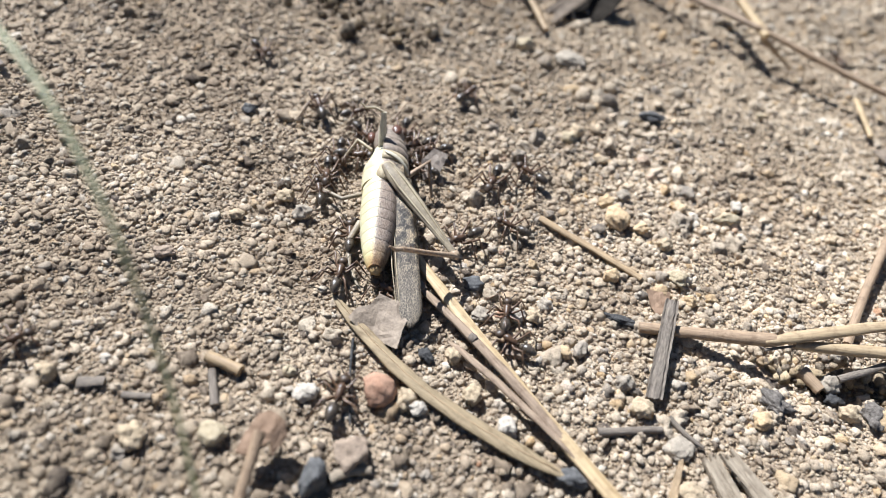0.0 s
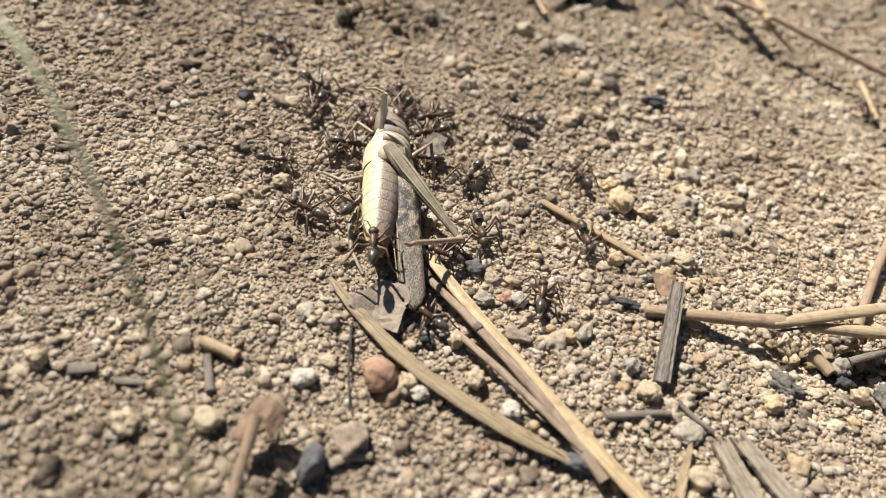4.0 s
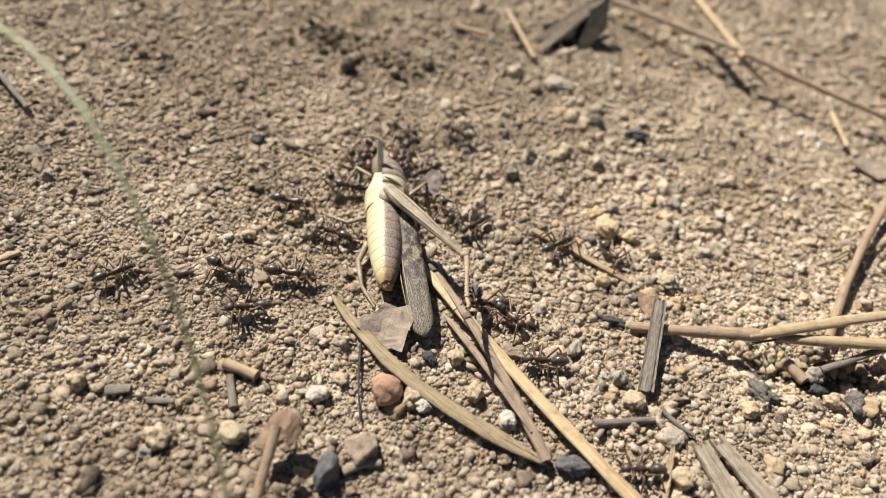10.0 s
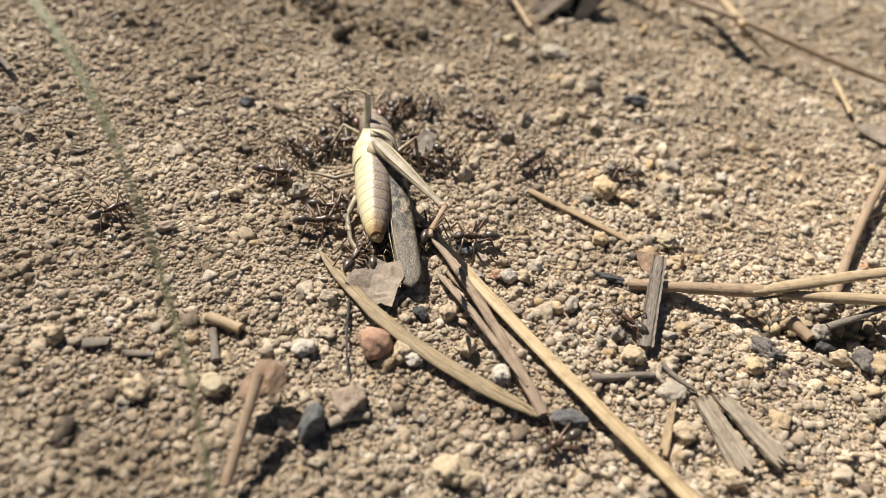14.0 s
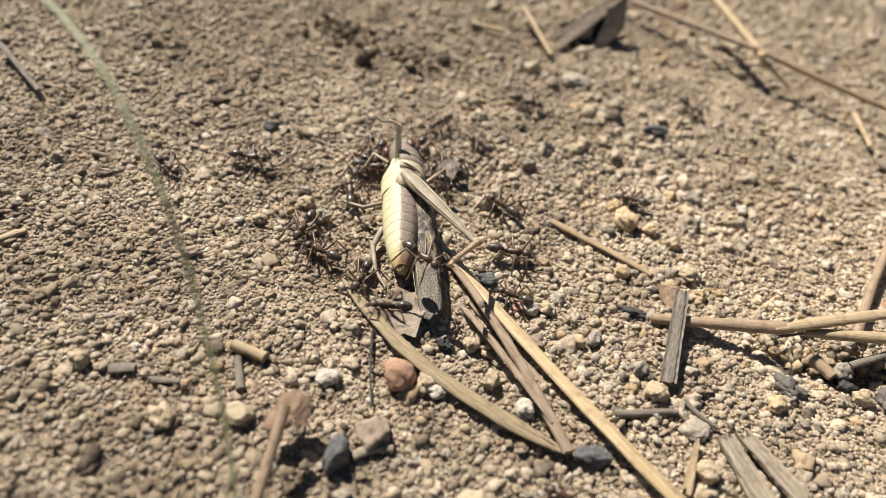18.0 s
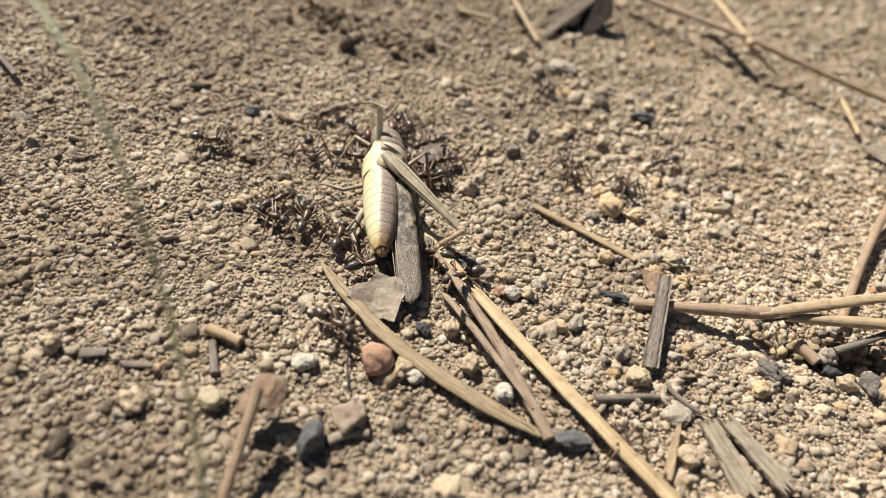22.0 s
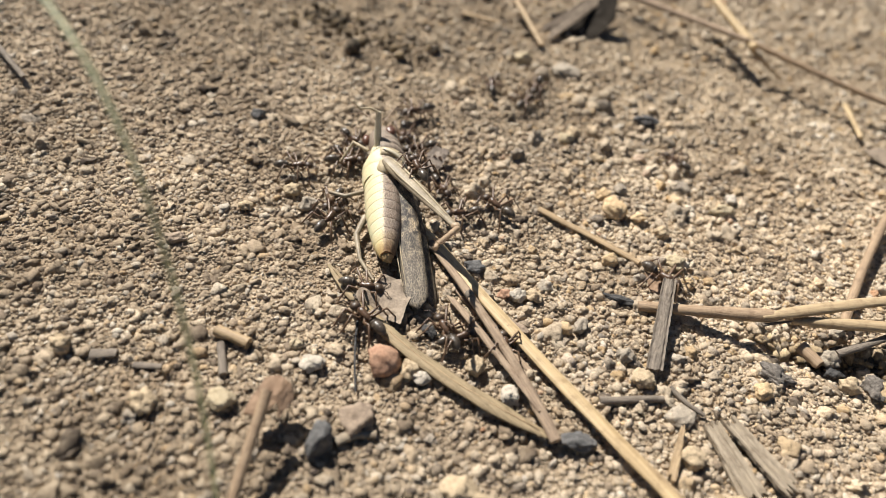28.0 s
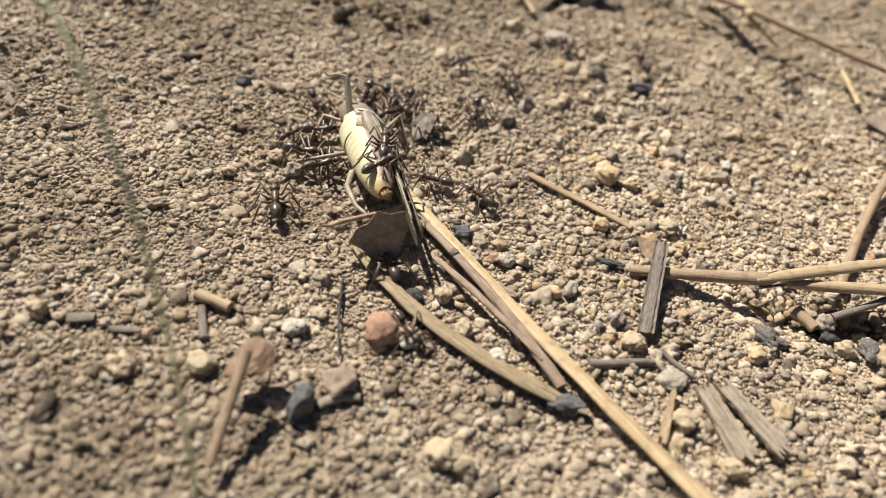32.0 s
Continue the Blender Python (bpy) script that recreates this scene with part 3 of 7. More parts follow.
def build_grains():
    grit, crumb, clod = chips(7, 14, 5), nuggets(24, 6, 0.6, 1.25), templates(2, 20, 0.95, 220, 2.3)
    round1 = chips(14, 24, 9)
    round2, round3 = templates(2, 16, 0.42, 120), templates(3, 20, 0.66, 20, 1.9)

    def size(rng, n, middle, wide, least, most):
        return np.clip(rng.lognormal(math.log(middle), wide, n), least, most)

    near, far = (lambda x, y: close_by(x, y) * 1.0), (lambda x, y: 1.0 - close_by(x, y))
    p, rng = strewn(0.05, 5, near)
    scatter("fine_grit", "fine pale grit between the crumbs", "grit", M["crumb"], p, size(rng, len(p), 0.026, 0.34, 0.012, 0.055), grit, 0.4, 6, 0.42, False, 0.75)
    p, rng = strewn(0.09, 15, far)
    scatter("far_grit", "fine pale grit further off", "grit", M["crumb"], p, size(rng, len(p), 0.034, 0.35, 0.016, 0.07), grit, 0.4, 16, 0.42, False, 0.7)
    p, rng = strewn(0.1, 1, lambda x, y: near(x, y) * (1 - 0.55 * bare(x, y)) * 0.92)
    scatter("soil_crumbs", "small angular beige soil crumbs lying loose", "soil crumbs", M["crumb"], p, size(rng, len(p), 0.05, 0.36, 0.025, 0.11), crumb, 0.45, 3, 0.4, False, 0.72)
    p, rng = strewn(0.13, 2, lambda x, y: far(x, y) * (1 - 0.6 * bare(x, y)) * 0.9)
    scatter("far_soil_crumbs", "small beige soil crumbs further off", "soil crumbs", M["crumb"], p, size(rng, len(p), 0.05, 0.4, 0.02, 0.13), crumb, 0.4, 4, 0.42, False, 0.68)
    p, rng = strewn(0.22, 27, lambda x, y: 0.7 * (1 - stony(x, y)) * (1 - 0.6 * bare(x, y)))
    scatter("soil_lumps", "flat dusty clods of dried soil", "soil clods", M["crumb"], p, size(rng, len(p), 0.074, 0.34, 0.042, 0.16), clod, 0.5, 28, 0.46, False, 0.7)
    p, rng = strewn(0.125, 8, lambda x, y: 0.03 + 0.8 * stony(x, y) * (1 - 0.4 * (y > 9)))
    scatter("small_gravel", "small rounded pale gravel grains", "gravel", M["gravel"], p, size(rng, len(p), 0.053, 0.36, 0.028, 0.11), round1, 0.38, 18, 0.42, False)
    p, rng = strewn(0.25, 7, lambda x, y: 0.02 + 0.7 * stony(x, y))
    r = size(rng, len(p), 0.09, 0.36, 0.05, 0.2)
    by = np.hypot(p[:, 0] - 2.2, (p[:, 1] - 2.4) * 0.8)
    pick = np.argsort(by)[:260]
    lone = [(p[k, 0], p[k, 1], r[k]) for k in pick]
    p, r = np.delete(p, pick, 0), np.delete(r, pick)
    n = close_by(p[:, 0], p[:, 1])
    scatter("gravel", "mixed beige, grey and ochre gravel", "gravel", M["gravel"], p[n], r[n], round3, 0.38, 9, 0.4)
    scatter("far_gravel", "mixed beige and grey gravel further off", "gravel", M["gravel"], p[~n], r[~n], round2, 0.34, 10, 0.36)
    p, rng = strewn(1.1, 9, lambda x, y: 0.75 + 0 * x)
    scatter("plant_litter", "dark crumbs and shreds of dry plants", "litter", M["litter"], p, size(rng, len(p), 0.04, 0.4, 0.02, 0.1), crumb, 0.75, 10, 0.1, False)
    # the last two clusters put the stems' shade into dark crumbs
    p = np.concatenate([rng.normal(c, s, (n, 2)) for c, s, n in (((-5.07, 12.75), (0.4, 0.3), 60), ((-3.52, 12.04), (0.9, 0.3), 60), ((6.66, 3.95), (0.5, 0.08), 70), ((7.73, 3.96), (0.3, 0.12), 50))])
    scatter("dark_litter", "dark crumbs further back and, standing in for shade, under the stems", "litter", M["litter"], p, size(rng, len(p), 0.085, 0.4, 0.05, 0.2), crumb, 0.6, 12, 0.1, False)
    return lone


def build_pebbles(places):
    """The pebbles by the stalks, one by one."""
    rnd = random.Random(77)
    first = []
    for k in range(10):
        bm = blob((1.0 + 0.25 * rnd.random(), 1.0, 0.72 + 0.2 * rnd.random()), 300 + k, 3, 0.58, 8, 1.9)
        for v in bm.verts:
            v.co *= 0.1
        first.append(bm)
    made = []
    for k, (x, y, r) in enumerate(places):
        m = Matrix.Translation((x * CM, y * CM, (float(gz(x, y) + fine(x, y)) + r * 0.12) * CM)) @ Matrix.Rotation(rnd.uniform(0, 6.28), 4, "Z") @ Matrix.Rotation(rnd.uniform(-0.4, 0.4), 4, "X") @ Matrix.Scale(r / 0.1, 4)
        if k < len(first):
            made.append(thing("pebble", "small rounded beige pebble lying beside the dry stalks", "pebble", m, "pebbles by the stalks", first[k], M["pebble"]))
        else:
            twin = new("pebble", made[k % len(first)].data)
            twin.matrix_basis = m
            tagged(twin, "small rounded beige pebble lying beside the dry stalks", "pebble", "pebbles by the stalks")


build_ground()
build_pebbles(build_grains())


# ---- stones one can tell apart ----
def stone(name, label, xy, size, material, seed, turn=0, rough=0.22, facets=5, sink=0.18, tilt=0, group=""):
    bm = blob(size, seed, 4, rough + 0.1, facets + 3, 1.8)
    z = gzf(*xy) + size[2] * (1 - 2 * sink) + 0.02
    return thing(name, label, "stone", cm_pose(xy[0], xy[1], z, tilt, 0, turn), group, bm, M[material])


stone("yellow_stone", "pale yellow angular pebble on the soil", (-2.99, -0.03), (0.26, 0.2, 0.16), "yellow", 5, 10, -0.03, 9)
red_stone = stone("red_stone", "rounded brick-red pebble beside the dry blade", (-0.84, 1.29), (0.29, 0.29, 0.24), "red", 12, 30, 0.02, -1)
stone("slate_stone", "smooth dark slate pebble standing on edge", (-1.40, -0.37), (0.2, 0.31, 0.26), "slate", 9, 12, 0.12, 5, 0.2)
stone("brown_stone", "flat brown lump of stone beside the slate pebble", (-0.99, 0.18), (0.28, 0.3, 0.2), "brown", 21, 40, 0.2, 6)
stone("orange_stone", "ochre angular pebble near the short straw", (2.96, 6.50), (0.24, 0.3, 0.22), "orange", 31, 20, 0.18, 7, 0.08)
stone("ochre_stone", "pale ochre pebble beside the short straw", (2.76, 7.04), (0.17, 0.17, 0.14), "orange", 33, 0)
stone("grey_stone", "dull grey pebble next to the ochre ones", (3.12, 7.37), (0.15, 0.16, 0.14), "grey", 34, 0)
stone("orange_stone", "small round orange pebble at the straw's end", (2.88, 4.94), (0.16, 0.17, 0.14), "orange", 36, 0, 0.12, 3)
stone("yellow_stone", "knobbly yellow pebble beside the bark strip", (4.21, 5.26), (0.23, 0.19, 0.15), "yellow", 37, 0, 0.3, 5)
stone("tan_stone", "small tan pebble beside the bark strip", (4.45, 4.82), (0.14, 0.13, 0.11), "orange", 38, 0)
stone("orange_stone", "bright orange round pebble beside the straw", (2.09, 2.86), (0.14, 0.15, 0.12), "orange", 39, 0, 0.12, 3)
stone("grey_stone", "grey oval pebble beside the orange one", (2.37, 3.03), (0.12, 0.19, 0.12), "grey", 40, -20)
stone("dark_stone", "small dark oblong stone half sunk in soil", (-5.07, 2.98), (0.2, 0.14, 0.09), "brown", 41, 20)
stone("tan_stone", "small pale tan pebble among crumbs", (-4.26, 4.28), (0.15, 0.12, 0.11), "tan", 42, 0)
stone("white_stone", "small white chip of quartz", (5.70, 7.97), (0.15, 0.17, 0.11), "white", 43, 0, 0.2, 7)
stone("tan_stone", "broad pale ochre pebble beside the white chip", (5.43, 7.50), (0.26, 0.2, 0.14), "yellow", 44, 15)
stone("pale_stone", "pale round pebble on the dusty soil", (0.47, 12.54), (0.23, 0.23, 0.17), "yellow", 45, 0, 0.12, 4)
stone("grey_stone", "grey flat stone further back", (1.72, 12.27), (0.42, 0.36, 0.15), "grey", 46, 20)
stone("pale_stone", "small cream pebble on dusty soil", (1.82, 8.95), (0.2, 0.16, 0.12), "yellow", 47, 0)
stone("yellow_stone", "tiny yellow pebble among the gravel", (6.71, 11.80), (0.13, 0.12, 0.1), "yellow", 48, 0)
stone("slate_stone", "bluish dark pebble half under the blade tip", (2.42, 0.63), (0.29, 0.16, 0.14), "slate", 49, 10, 0.15, 3)
stone("slate_stone", "small dark round pebble in the soil", (-5.10, 7.35), (0.17, 0.15, 0.13), "slate", 51, 0, 0.12, 3)
stone("dark_stone", "long flat dark stone further back", (3.84, 10.54), (0.36, 0.15, 0.12), "slate", 52, 10)
stone("tan_stone", "tan pebble under the belly side", (-3.56, 5.09), (0.18, 0.15, 0.13), "tan", 53, 0)
stone("grey_stone", "grey rounded pebble at the insect's side", (-3.16, 4.75), (0.2, 0.16, 0.15), "grey", 54, 10)
stone("ash_lump", "dark grey ashy lump on the gravel", (5.85, 2.95), (0.3, 0.24, 0.13), "ash", 55, -18, 0.5, 2, 0.3)
stone("tan_stone", "pale tan pebble beside the red one", (-0.38, 1.29), (0.18, 0.19, 0.16), "tan", 56, 30)
stone("tan_stone", "pale angular pebble beside the blade", (-0.15, 1.15), (0.15, 0.12, 0.12), "white", 57, 0)
stone("tan_stone", "beige pebble between the dry blades", (0.64, 1.63), (0.19, 0.18, 0.15), "tan", 58, 0)
stone("tan_stone", "cream pebble between the blades", (1.29, 1.19), (0.16, 0.2, 0.14), "white", 59, 20)
stone("tan_stone", "beige pebble close to the blade's edge", (0.25, 2.30), (0.15, 0.18, 0.14), "tan", 60, 0)
stone("tan_stone", "round beige pebble in the gravel", (3.43, 2.12), (0.22, 0.18, 0.15), "tan", 61, 0)
stone("tan_stone", "pale round pebble in the gravel", (3.17, 2.54), (0.18, 0.17, 0.14), "grey", 62, 0)
stone("tan_stone", "large beige pebble at the foot of the slope", (0.74, -0.59), (0.28, 0.25, 0.18), "tan", 63, 0)
stone("tan_stone", "beige pebble half sunk in soil", (1.05, -0.71), (0.2, 0.16, 0.14), "tan", 64, 0)
stone("tan_stone", "grey beige pebble in the soil", (-4.10, -0.35), (0.22, 0.2, 0.17), "tan", 65, 0, 0.3, 3, 0.28)
stone("tan_stone", "beige pebble in the soil", (-5.74, 0.36), (0.19, 0.16, 0.14), "tan", 66, 0, 0.3, 3, 0.28)
stone("tan_stone", "pale grey angular pebble", (-1.90, 1.00), (0.2, 0.17, 0.12), "white", 67, 30)
stone("tan_stone", "small yellowish pebble in the crumbs", (-2.28, 1.27), (0.11, 0.11, 0.1), "yellow", 68, 0)
stone("tan_stone", "pale pebble beside the golden straw", (1.18, 3.44), (0.16, 0.15, 0.13), "white", 69, 0)
stone("tan_stone", "pale pebble among gravel", (1.49, 3.52), (0.15, 0.15, 0.12), "tan", 70, 0)
stone("tan_stone", "beige pebble in the gravel", (4.25, 0.83), (0.2, 0.2, 0.17), "tan", 71, 0)
stone("tan_stone", "beige pebble beside the wood chips", (4.89, 0.17), (0.2, 0.19, 0.16), "tan", 72, 0)
stone("tan_stone", "pale pebble in the gravel", (7.26, 3.09), (0.2, 0.17, 0.15), "tan", 73, 0)
stone("tan_stone", "beige pebble in the gravel", (5.58, 2.48), (0.2, 0.16, 0.14), "orange", 74, 0)
stone("tan_stone", "ochre pebble beside the orange stone", (3.50, 6.47), (0.22, 0.13, 0.11), "orange", 75, 20)
stone("tan_stone", "beige pebble beside the orange stone", (3.98, 6.17), (0.17, 0.16, 0.13), "tan", 76, 0)
stone("tan_stone", "pale pebble near the short straw", (1.99, 9.24), (0.2, 0.24, 0.14), "tan", 77, 0)
stone("tan_stone", "pale pebble in dust", (2.55, 8.45), (0.2, 0.12, 0.11), "tan", 78, 0)
stone("gall", "dark crumpled woody lump among the gravel", (7.8, 3.22), (0.24, 0.26, 0.15), "ash", 79, 0, 0.5, 2, 0.25)
stone("charcoal", "small black charred crumb beside the bark strip", (3.16, 3.91), (0.33, 0.1, 0.07), "char", 80, -5, 0.4, 3)
stone("dark_stone", "dark fragment behind the straw", (-0.22, 2.20), (0.12, 0.16, 0.08), "char", 81, 30)

stone("dark_stone", "dark grey angular pebble beside the straw", (0.30, 3.98), (0.2, 0.16, 0.1), "slate", 91, 10)
stone("dark_stone", "small bluish pebble beside the straw", (0.56, 3.32), (0.2, 0.15, 0.1), "grey", 92, 10)
stone("red_flake", "small rusty-red crumb beside the straw", (0.94, 3.43), (0.13, 0.12, 0.09), "red", 93, 10)
stone("brown_stone", "flat brown flake of stone near the golden straw", (1.22, 2.71), (0.26, 0.15, 0.08), "brown", 94, -15)

# ---- dry stalks, twigs and chips ----
stick("short_straw", "short thin tan straw lying on the soil", "straw", (1.38, 6.05), (3.48, 5.05), 0.17, M["stem"], 0.02, bend=-0.05, seed=3)
plank("bark_strip", "flat grey-brown strip of bark lying on a stem", "bark", (3.64, 2.32), (3.91, 4.3), 0.27, 0.09, M["bark"], 0.1, 0.42, seed=4, fray=0.03, narrow=0.85)
stick("main_stem", "tan dry stem, thicker towards its torn bend", "stem", (3.41, 3.82), (5.98, 4.0), 0.19, M["stem_brown"], 0.03, seed=5, flat=0.8, lift2=0.4, taper=1.6, mids=14, torn=(0.4, 0.85), rough=0.1)
stick("split_stem", "pale split stem rising from the bend of the main stem", "stem", (5.6, 3.88), (8.95, 5.06), 0.26, M["stem_pale"], 0.4, seed=6, flat=0.6, lift2=0.8, taper=0.8, bend=-0.03, mids=14, root=(0.3, 0.7, 0.95), rough=0.1)
stick("dry_stalk", "tan stem crossing under the split stem", "stem", (6.2, 4.05), (9.07, 4.32), 0.25, M["stem_pale"], 0.3, seed=7, flat=0.75, lift2=0.6, taper=0.95, root=(0.7, 0.95), rough=0.1)
stick("curved_stem", "curved brown stem standing up behind the others", "stem", (7.4, 4.55), (10.01, 9.70), 0.18, M["stem_brown"], 0.1, seed=8, bend=-0.12, flat=0.8, lift2=0.3, taper=1.1, rough=0.1)
stick("splinter", "dark splinter torn from the main stem", "splinter", (5.62, 3.78), (6.4, 4.08), 0.07, M["bark"], 0.36, seed=35, flat=0.5, lift2=0.42, taper=0.4)
stick("stub", "short thick broken stem stub", "stem", (6.5, 3.83), (6.79, 3.47), 0.26, M["stem_brown"], -0.12, seed=9, flat=0.9, rough=0.1)
stick("weathered_stick", "grey weathered stick with a knotted end", "stick", (7.1, 3.72), (8.3, 4.24), 0.15, M["bark"], 0.06, seed=10, flat=0.8, lift2=0.5)
stone("knot", "grey knot of wood at the end of the stick", (7.02, 3.68), (0.2, 0.17, 0.15), "grey", 84, 20, 0.3, 2, -0.7)
# charcoal black here also carries the deep shade under the stems
stone("dark_hollow_stone", "dark stone painted black with the shade of the stems", (7.08, 3.39), (0.18, 0.16, 0.13), "char", 85, 10)
stick("thin_rod", "thin grey-brown rod of wood on the gravel", "stick", (2.74, 1.51), (3.81, 1.84), 0.15, M["bark"], 0.0, seed=11, flat=0.8)
stick("thorn", "crooked thin brown twig", "twig", (3.93, 2.1), (4.48, 1.68), 0.11, M["bark"], 0.03, seed=12, flat=0.9, taper=0.7, bend=0.04)
plank("wood_sliver", "pale sliver of wood beside the chips", "wood chip", (3.88, 0.4), (4.07, 1.3), 0.15, 0.06, M["stem"], 0.0, 0.12, seed=13, fray=0.08, narrow=0.5)
plank("wood_chip", "flat pale grey wood chip with frayed ends", "wood chip", (5.17, 0.38), (4.56, 1.48), 0.34, 0.08, M["wood"], 0.02, 0.08, seed=14, fray=0.09, narrow=0.8, tilt=0.1)
plank("wood_chip", "broad weathered wood chip overlapping another", "wood chip", (5.7, 0.62), (4.86, 1.58), 0.42, 0.07, M["wood"], 0.08, 0.14, seed=15, fray=0.11, narrow=0.7, tilt=-0.15)
plank("wood_splinter", "thin torn splinter beside the wood chips", "wood chip", (5.0, 0.28), (4.72, 0.85), 0.13, 0.05, M["wood"], 0.0, 0.05, seed=17, fray=0.1, narrow=0.5)
stone("tan_slab", "broad pale flat pebble beside the wood chips", (4.13, 1.6), (0.28, 0.22, 0.12), "grey", 97, 30, 0.15, 5, 0.35)
stick("bent_twig", "tan twig propped on a bark flake", "twig", (-2.2, -1.62), (-2.2, -0.2), 0.15, M["stem_brown"], 0.2, seed=16, flat=0.8, lift2=0.78, taper=1.15)
stick("stub_twig", "short light-brown broken stem stub", "stem", (-3.56, 1.18), (-2.97, 1.06), 0.2, M["stem"], 0.03, seed=17, flat=0.9, taper=1.0)
stick("rod", "short grey-brown rod lying on the soil", "stick", (-3.14, 0.42), (-3.42, 0.99), 0.15, M["bark"], 0.0, seed=18, flat=0.8)
# a thin line of cast shadow, added as a black strip
stick("rootlet", "hair-thin black strip standing in for a cast shadow on the soil", "root", (-1.46, 2.15), (-1.10, 0.63), 0.045, M["char"], 0.06, seed=66, flat=1.0, bend=0.03, taper=0.7, mids=12)
stick("bent_chip", "curved brown wood chip beside the slate pebble", "wood chip", (-1.17, -0.28), (-0.61, -0.00), 0.17, M["wood"], 0.0, seed=19, flat=0.7, bend=-0.06)
stick("brown_flake", "dark flat flake half sunk in the soil", "flake", (-5.23, 0.29), (-4.86, 0.41), 0.2, M["bark"], 0.0, seed=20, flat=0.4)
stick("brown_flake", "dark flat flake on the soil", "flake", (-4.52, 0.26), (-4.10, 0.34), 0.13, M["bark"], 0.0, seed=21, flat=0.5)

stick("pale_twig", "thick pale tan twig raised over its dark shadow", "twig", (5.33, 17.28), (6.85, 14.5), 0.3, M["straw"], 1.1, seed=22, flat=0.85, lift2=0.62, taper=0.85)
stick("twig_stub", "thin tan end of a twig that rests on the soil", "twig", (6.75, 14.6), (7.82, 14.3), 0.15, M["stem"], 0.62, seed=72, flat=0.9, lift2=0.02, taper=0.6)
stick("back_twig", "thin brown twig lying across the pale one", "twig", (2.84, 17.46), (6.7, 14.72), 0.17, M["pink"], 0.35, seed=24, flat=0.9, lift2=0.74, taper=1.1)
stick("side_twig", "thin brown twig branching off the pale one", "twig", (6.6, 14.76), (11.2, 12.8), 0.19, M["stem_brown"], 0.74, seed=23, flat=0.9, lift2=0.4, taper=0.8, bend=0.1)
stick("pale_straw", "short pale straw on the far soil", "straw", (9.4, 13.3), (9.58, 11.9), 0.17, M["straw"], 0.15, lift2=0.0, seed=25, flat=0.7)
stick("far_straw", "pale straw beside the curled leaf", "straw", (-0.1, 15.4), (0.95, 13.4), 0.2, M["stem"], 0.3, seed=26, flat=0.7, lift2=0.0)
stick("far_straw", "short pale straw further back", "straw", (-1.5, 14.4), (-0.4, 14.3), 0.2, M["stem"], 0.0, seed=27, flat=0.6)
stick("bleached_straw", "pale straw at the rim of the gravel", "straw", (8.69, 7.30), (9.73, 8.31), 0.2, M["stem"], 0.0, seed=28, flat=0.6)
stick("tiny_straw", "small tan straw lying on the soil", "straw", (-8.37, 2.36), (-8.07, 2.72), 0.16, M["stem"], 0.0, seed=29)
stick("crooked_twig", "pale bent twig on the far soil", "twig", (-12.11, 8.27), (-10.26, 6.79), 0.14, M["bark"], 0.1, seed=30)


def crumpled(name, label, *rest):
    ob = thing(name, label, "leaf", *rest)
    ob.data.shade_flat()
    return ob


def flat_leaf(name, label, xy, outline, material, turn, depth=0.02, curl=0.1, tilt=(0, 0), lift=0.05, cuts=3, fold=0.0):
    bm = bmesh.new()
    bm.faces.new([bm.verts.new((x, y, 0)) for x, y in outline])
    bmesh.ops.triangulate(bm, faces=bm.faces)
    bmesh.ops.subdivide_edges(bm, edges=bm.edges, cuts=cuts, use_grid_fill=True)
    for v in bm.verts:
        v.co.z = curl * (v.co.x ** 2) + fold * abs(v.co.x - 0.25 * v.co.y) + 0.05 * noise.noise(v.co * 3.1) + 0.03 * noise.noise(v.co * 8)
    thick_sheet(bm, depth)
    return crumpled(name, label, cm_pose(xy[0], xy[1], gzf(*xy) + lift, tilt[0], tilt[1], turn), "", bm, material)


dry_leaf = flat_leaf("dry_leaf", "pale pinkish-beige fragment of a dry leaf", (-1.09, 2.56), [(-0.55, 0.02), (-0.4, 0.24), (-0.2, 0.3), (-0.04, 0.52), (0.2, 0.42), (0.42, 0.46), (0.5, 0.12), (0.38, -0.15), (0.3, -0.52), (0.1, -0.4), (-0.12, -0.46), (-0.3, -0.2)], M["leaf"], 10, 0.012, tilt=(12, -6), lift=0.16, fold=0.16)
flat_leaf("red_leaf", "rusty-red flake of leaf under the bark strip", (3.80, 4.51), [(-0.25, 0.25), (0.2, 0.3), (0.25, -0.05), (0.05, -0.4), (-0.12, -0.1)], M["rust"], 0, tilt=(8, 4), lift=0.12)
# near-black sheet added for the shade beneath the propped leaf
flat_leaf("dark_leaf", "near-black sheet standing in for the shade under the curled leaf", (2.15, 15.3), [(-1.1, 0.1), (-0.3, 0.7), (1.1, 0.75), (0.8, -0.2), (0.1, -0.6), (-0.9, -0.6)], M["leaf_shade"], 15, curl=0.5, tilt=(20, -15), lift=0.2)
plank("curled_leaf", "long grey-tan curled dead leaf propped up over the shade sheet", "leaf", (1.02, 14.18), (2.7, 16.6), 0.42, 0.04, M["leaf"], 0.1, 0.75, seed=71, fray=0.15, narrow=0.7, tilt=-0.5)
flat_leaf("pale_leaf", "pale crumpled leaf at the edge of the gravel", (10.10, 11.09), [(-0.7, 0.1), (-0.2, 0.5), (0.6, 0.4), (0.7, -0.2), (0, -0.4)], M["leaf"], 0, curl=0.2, lift=0.12)
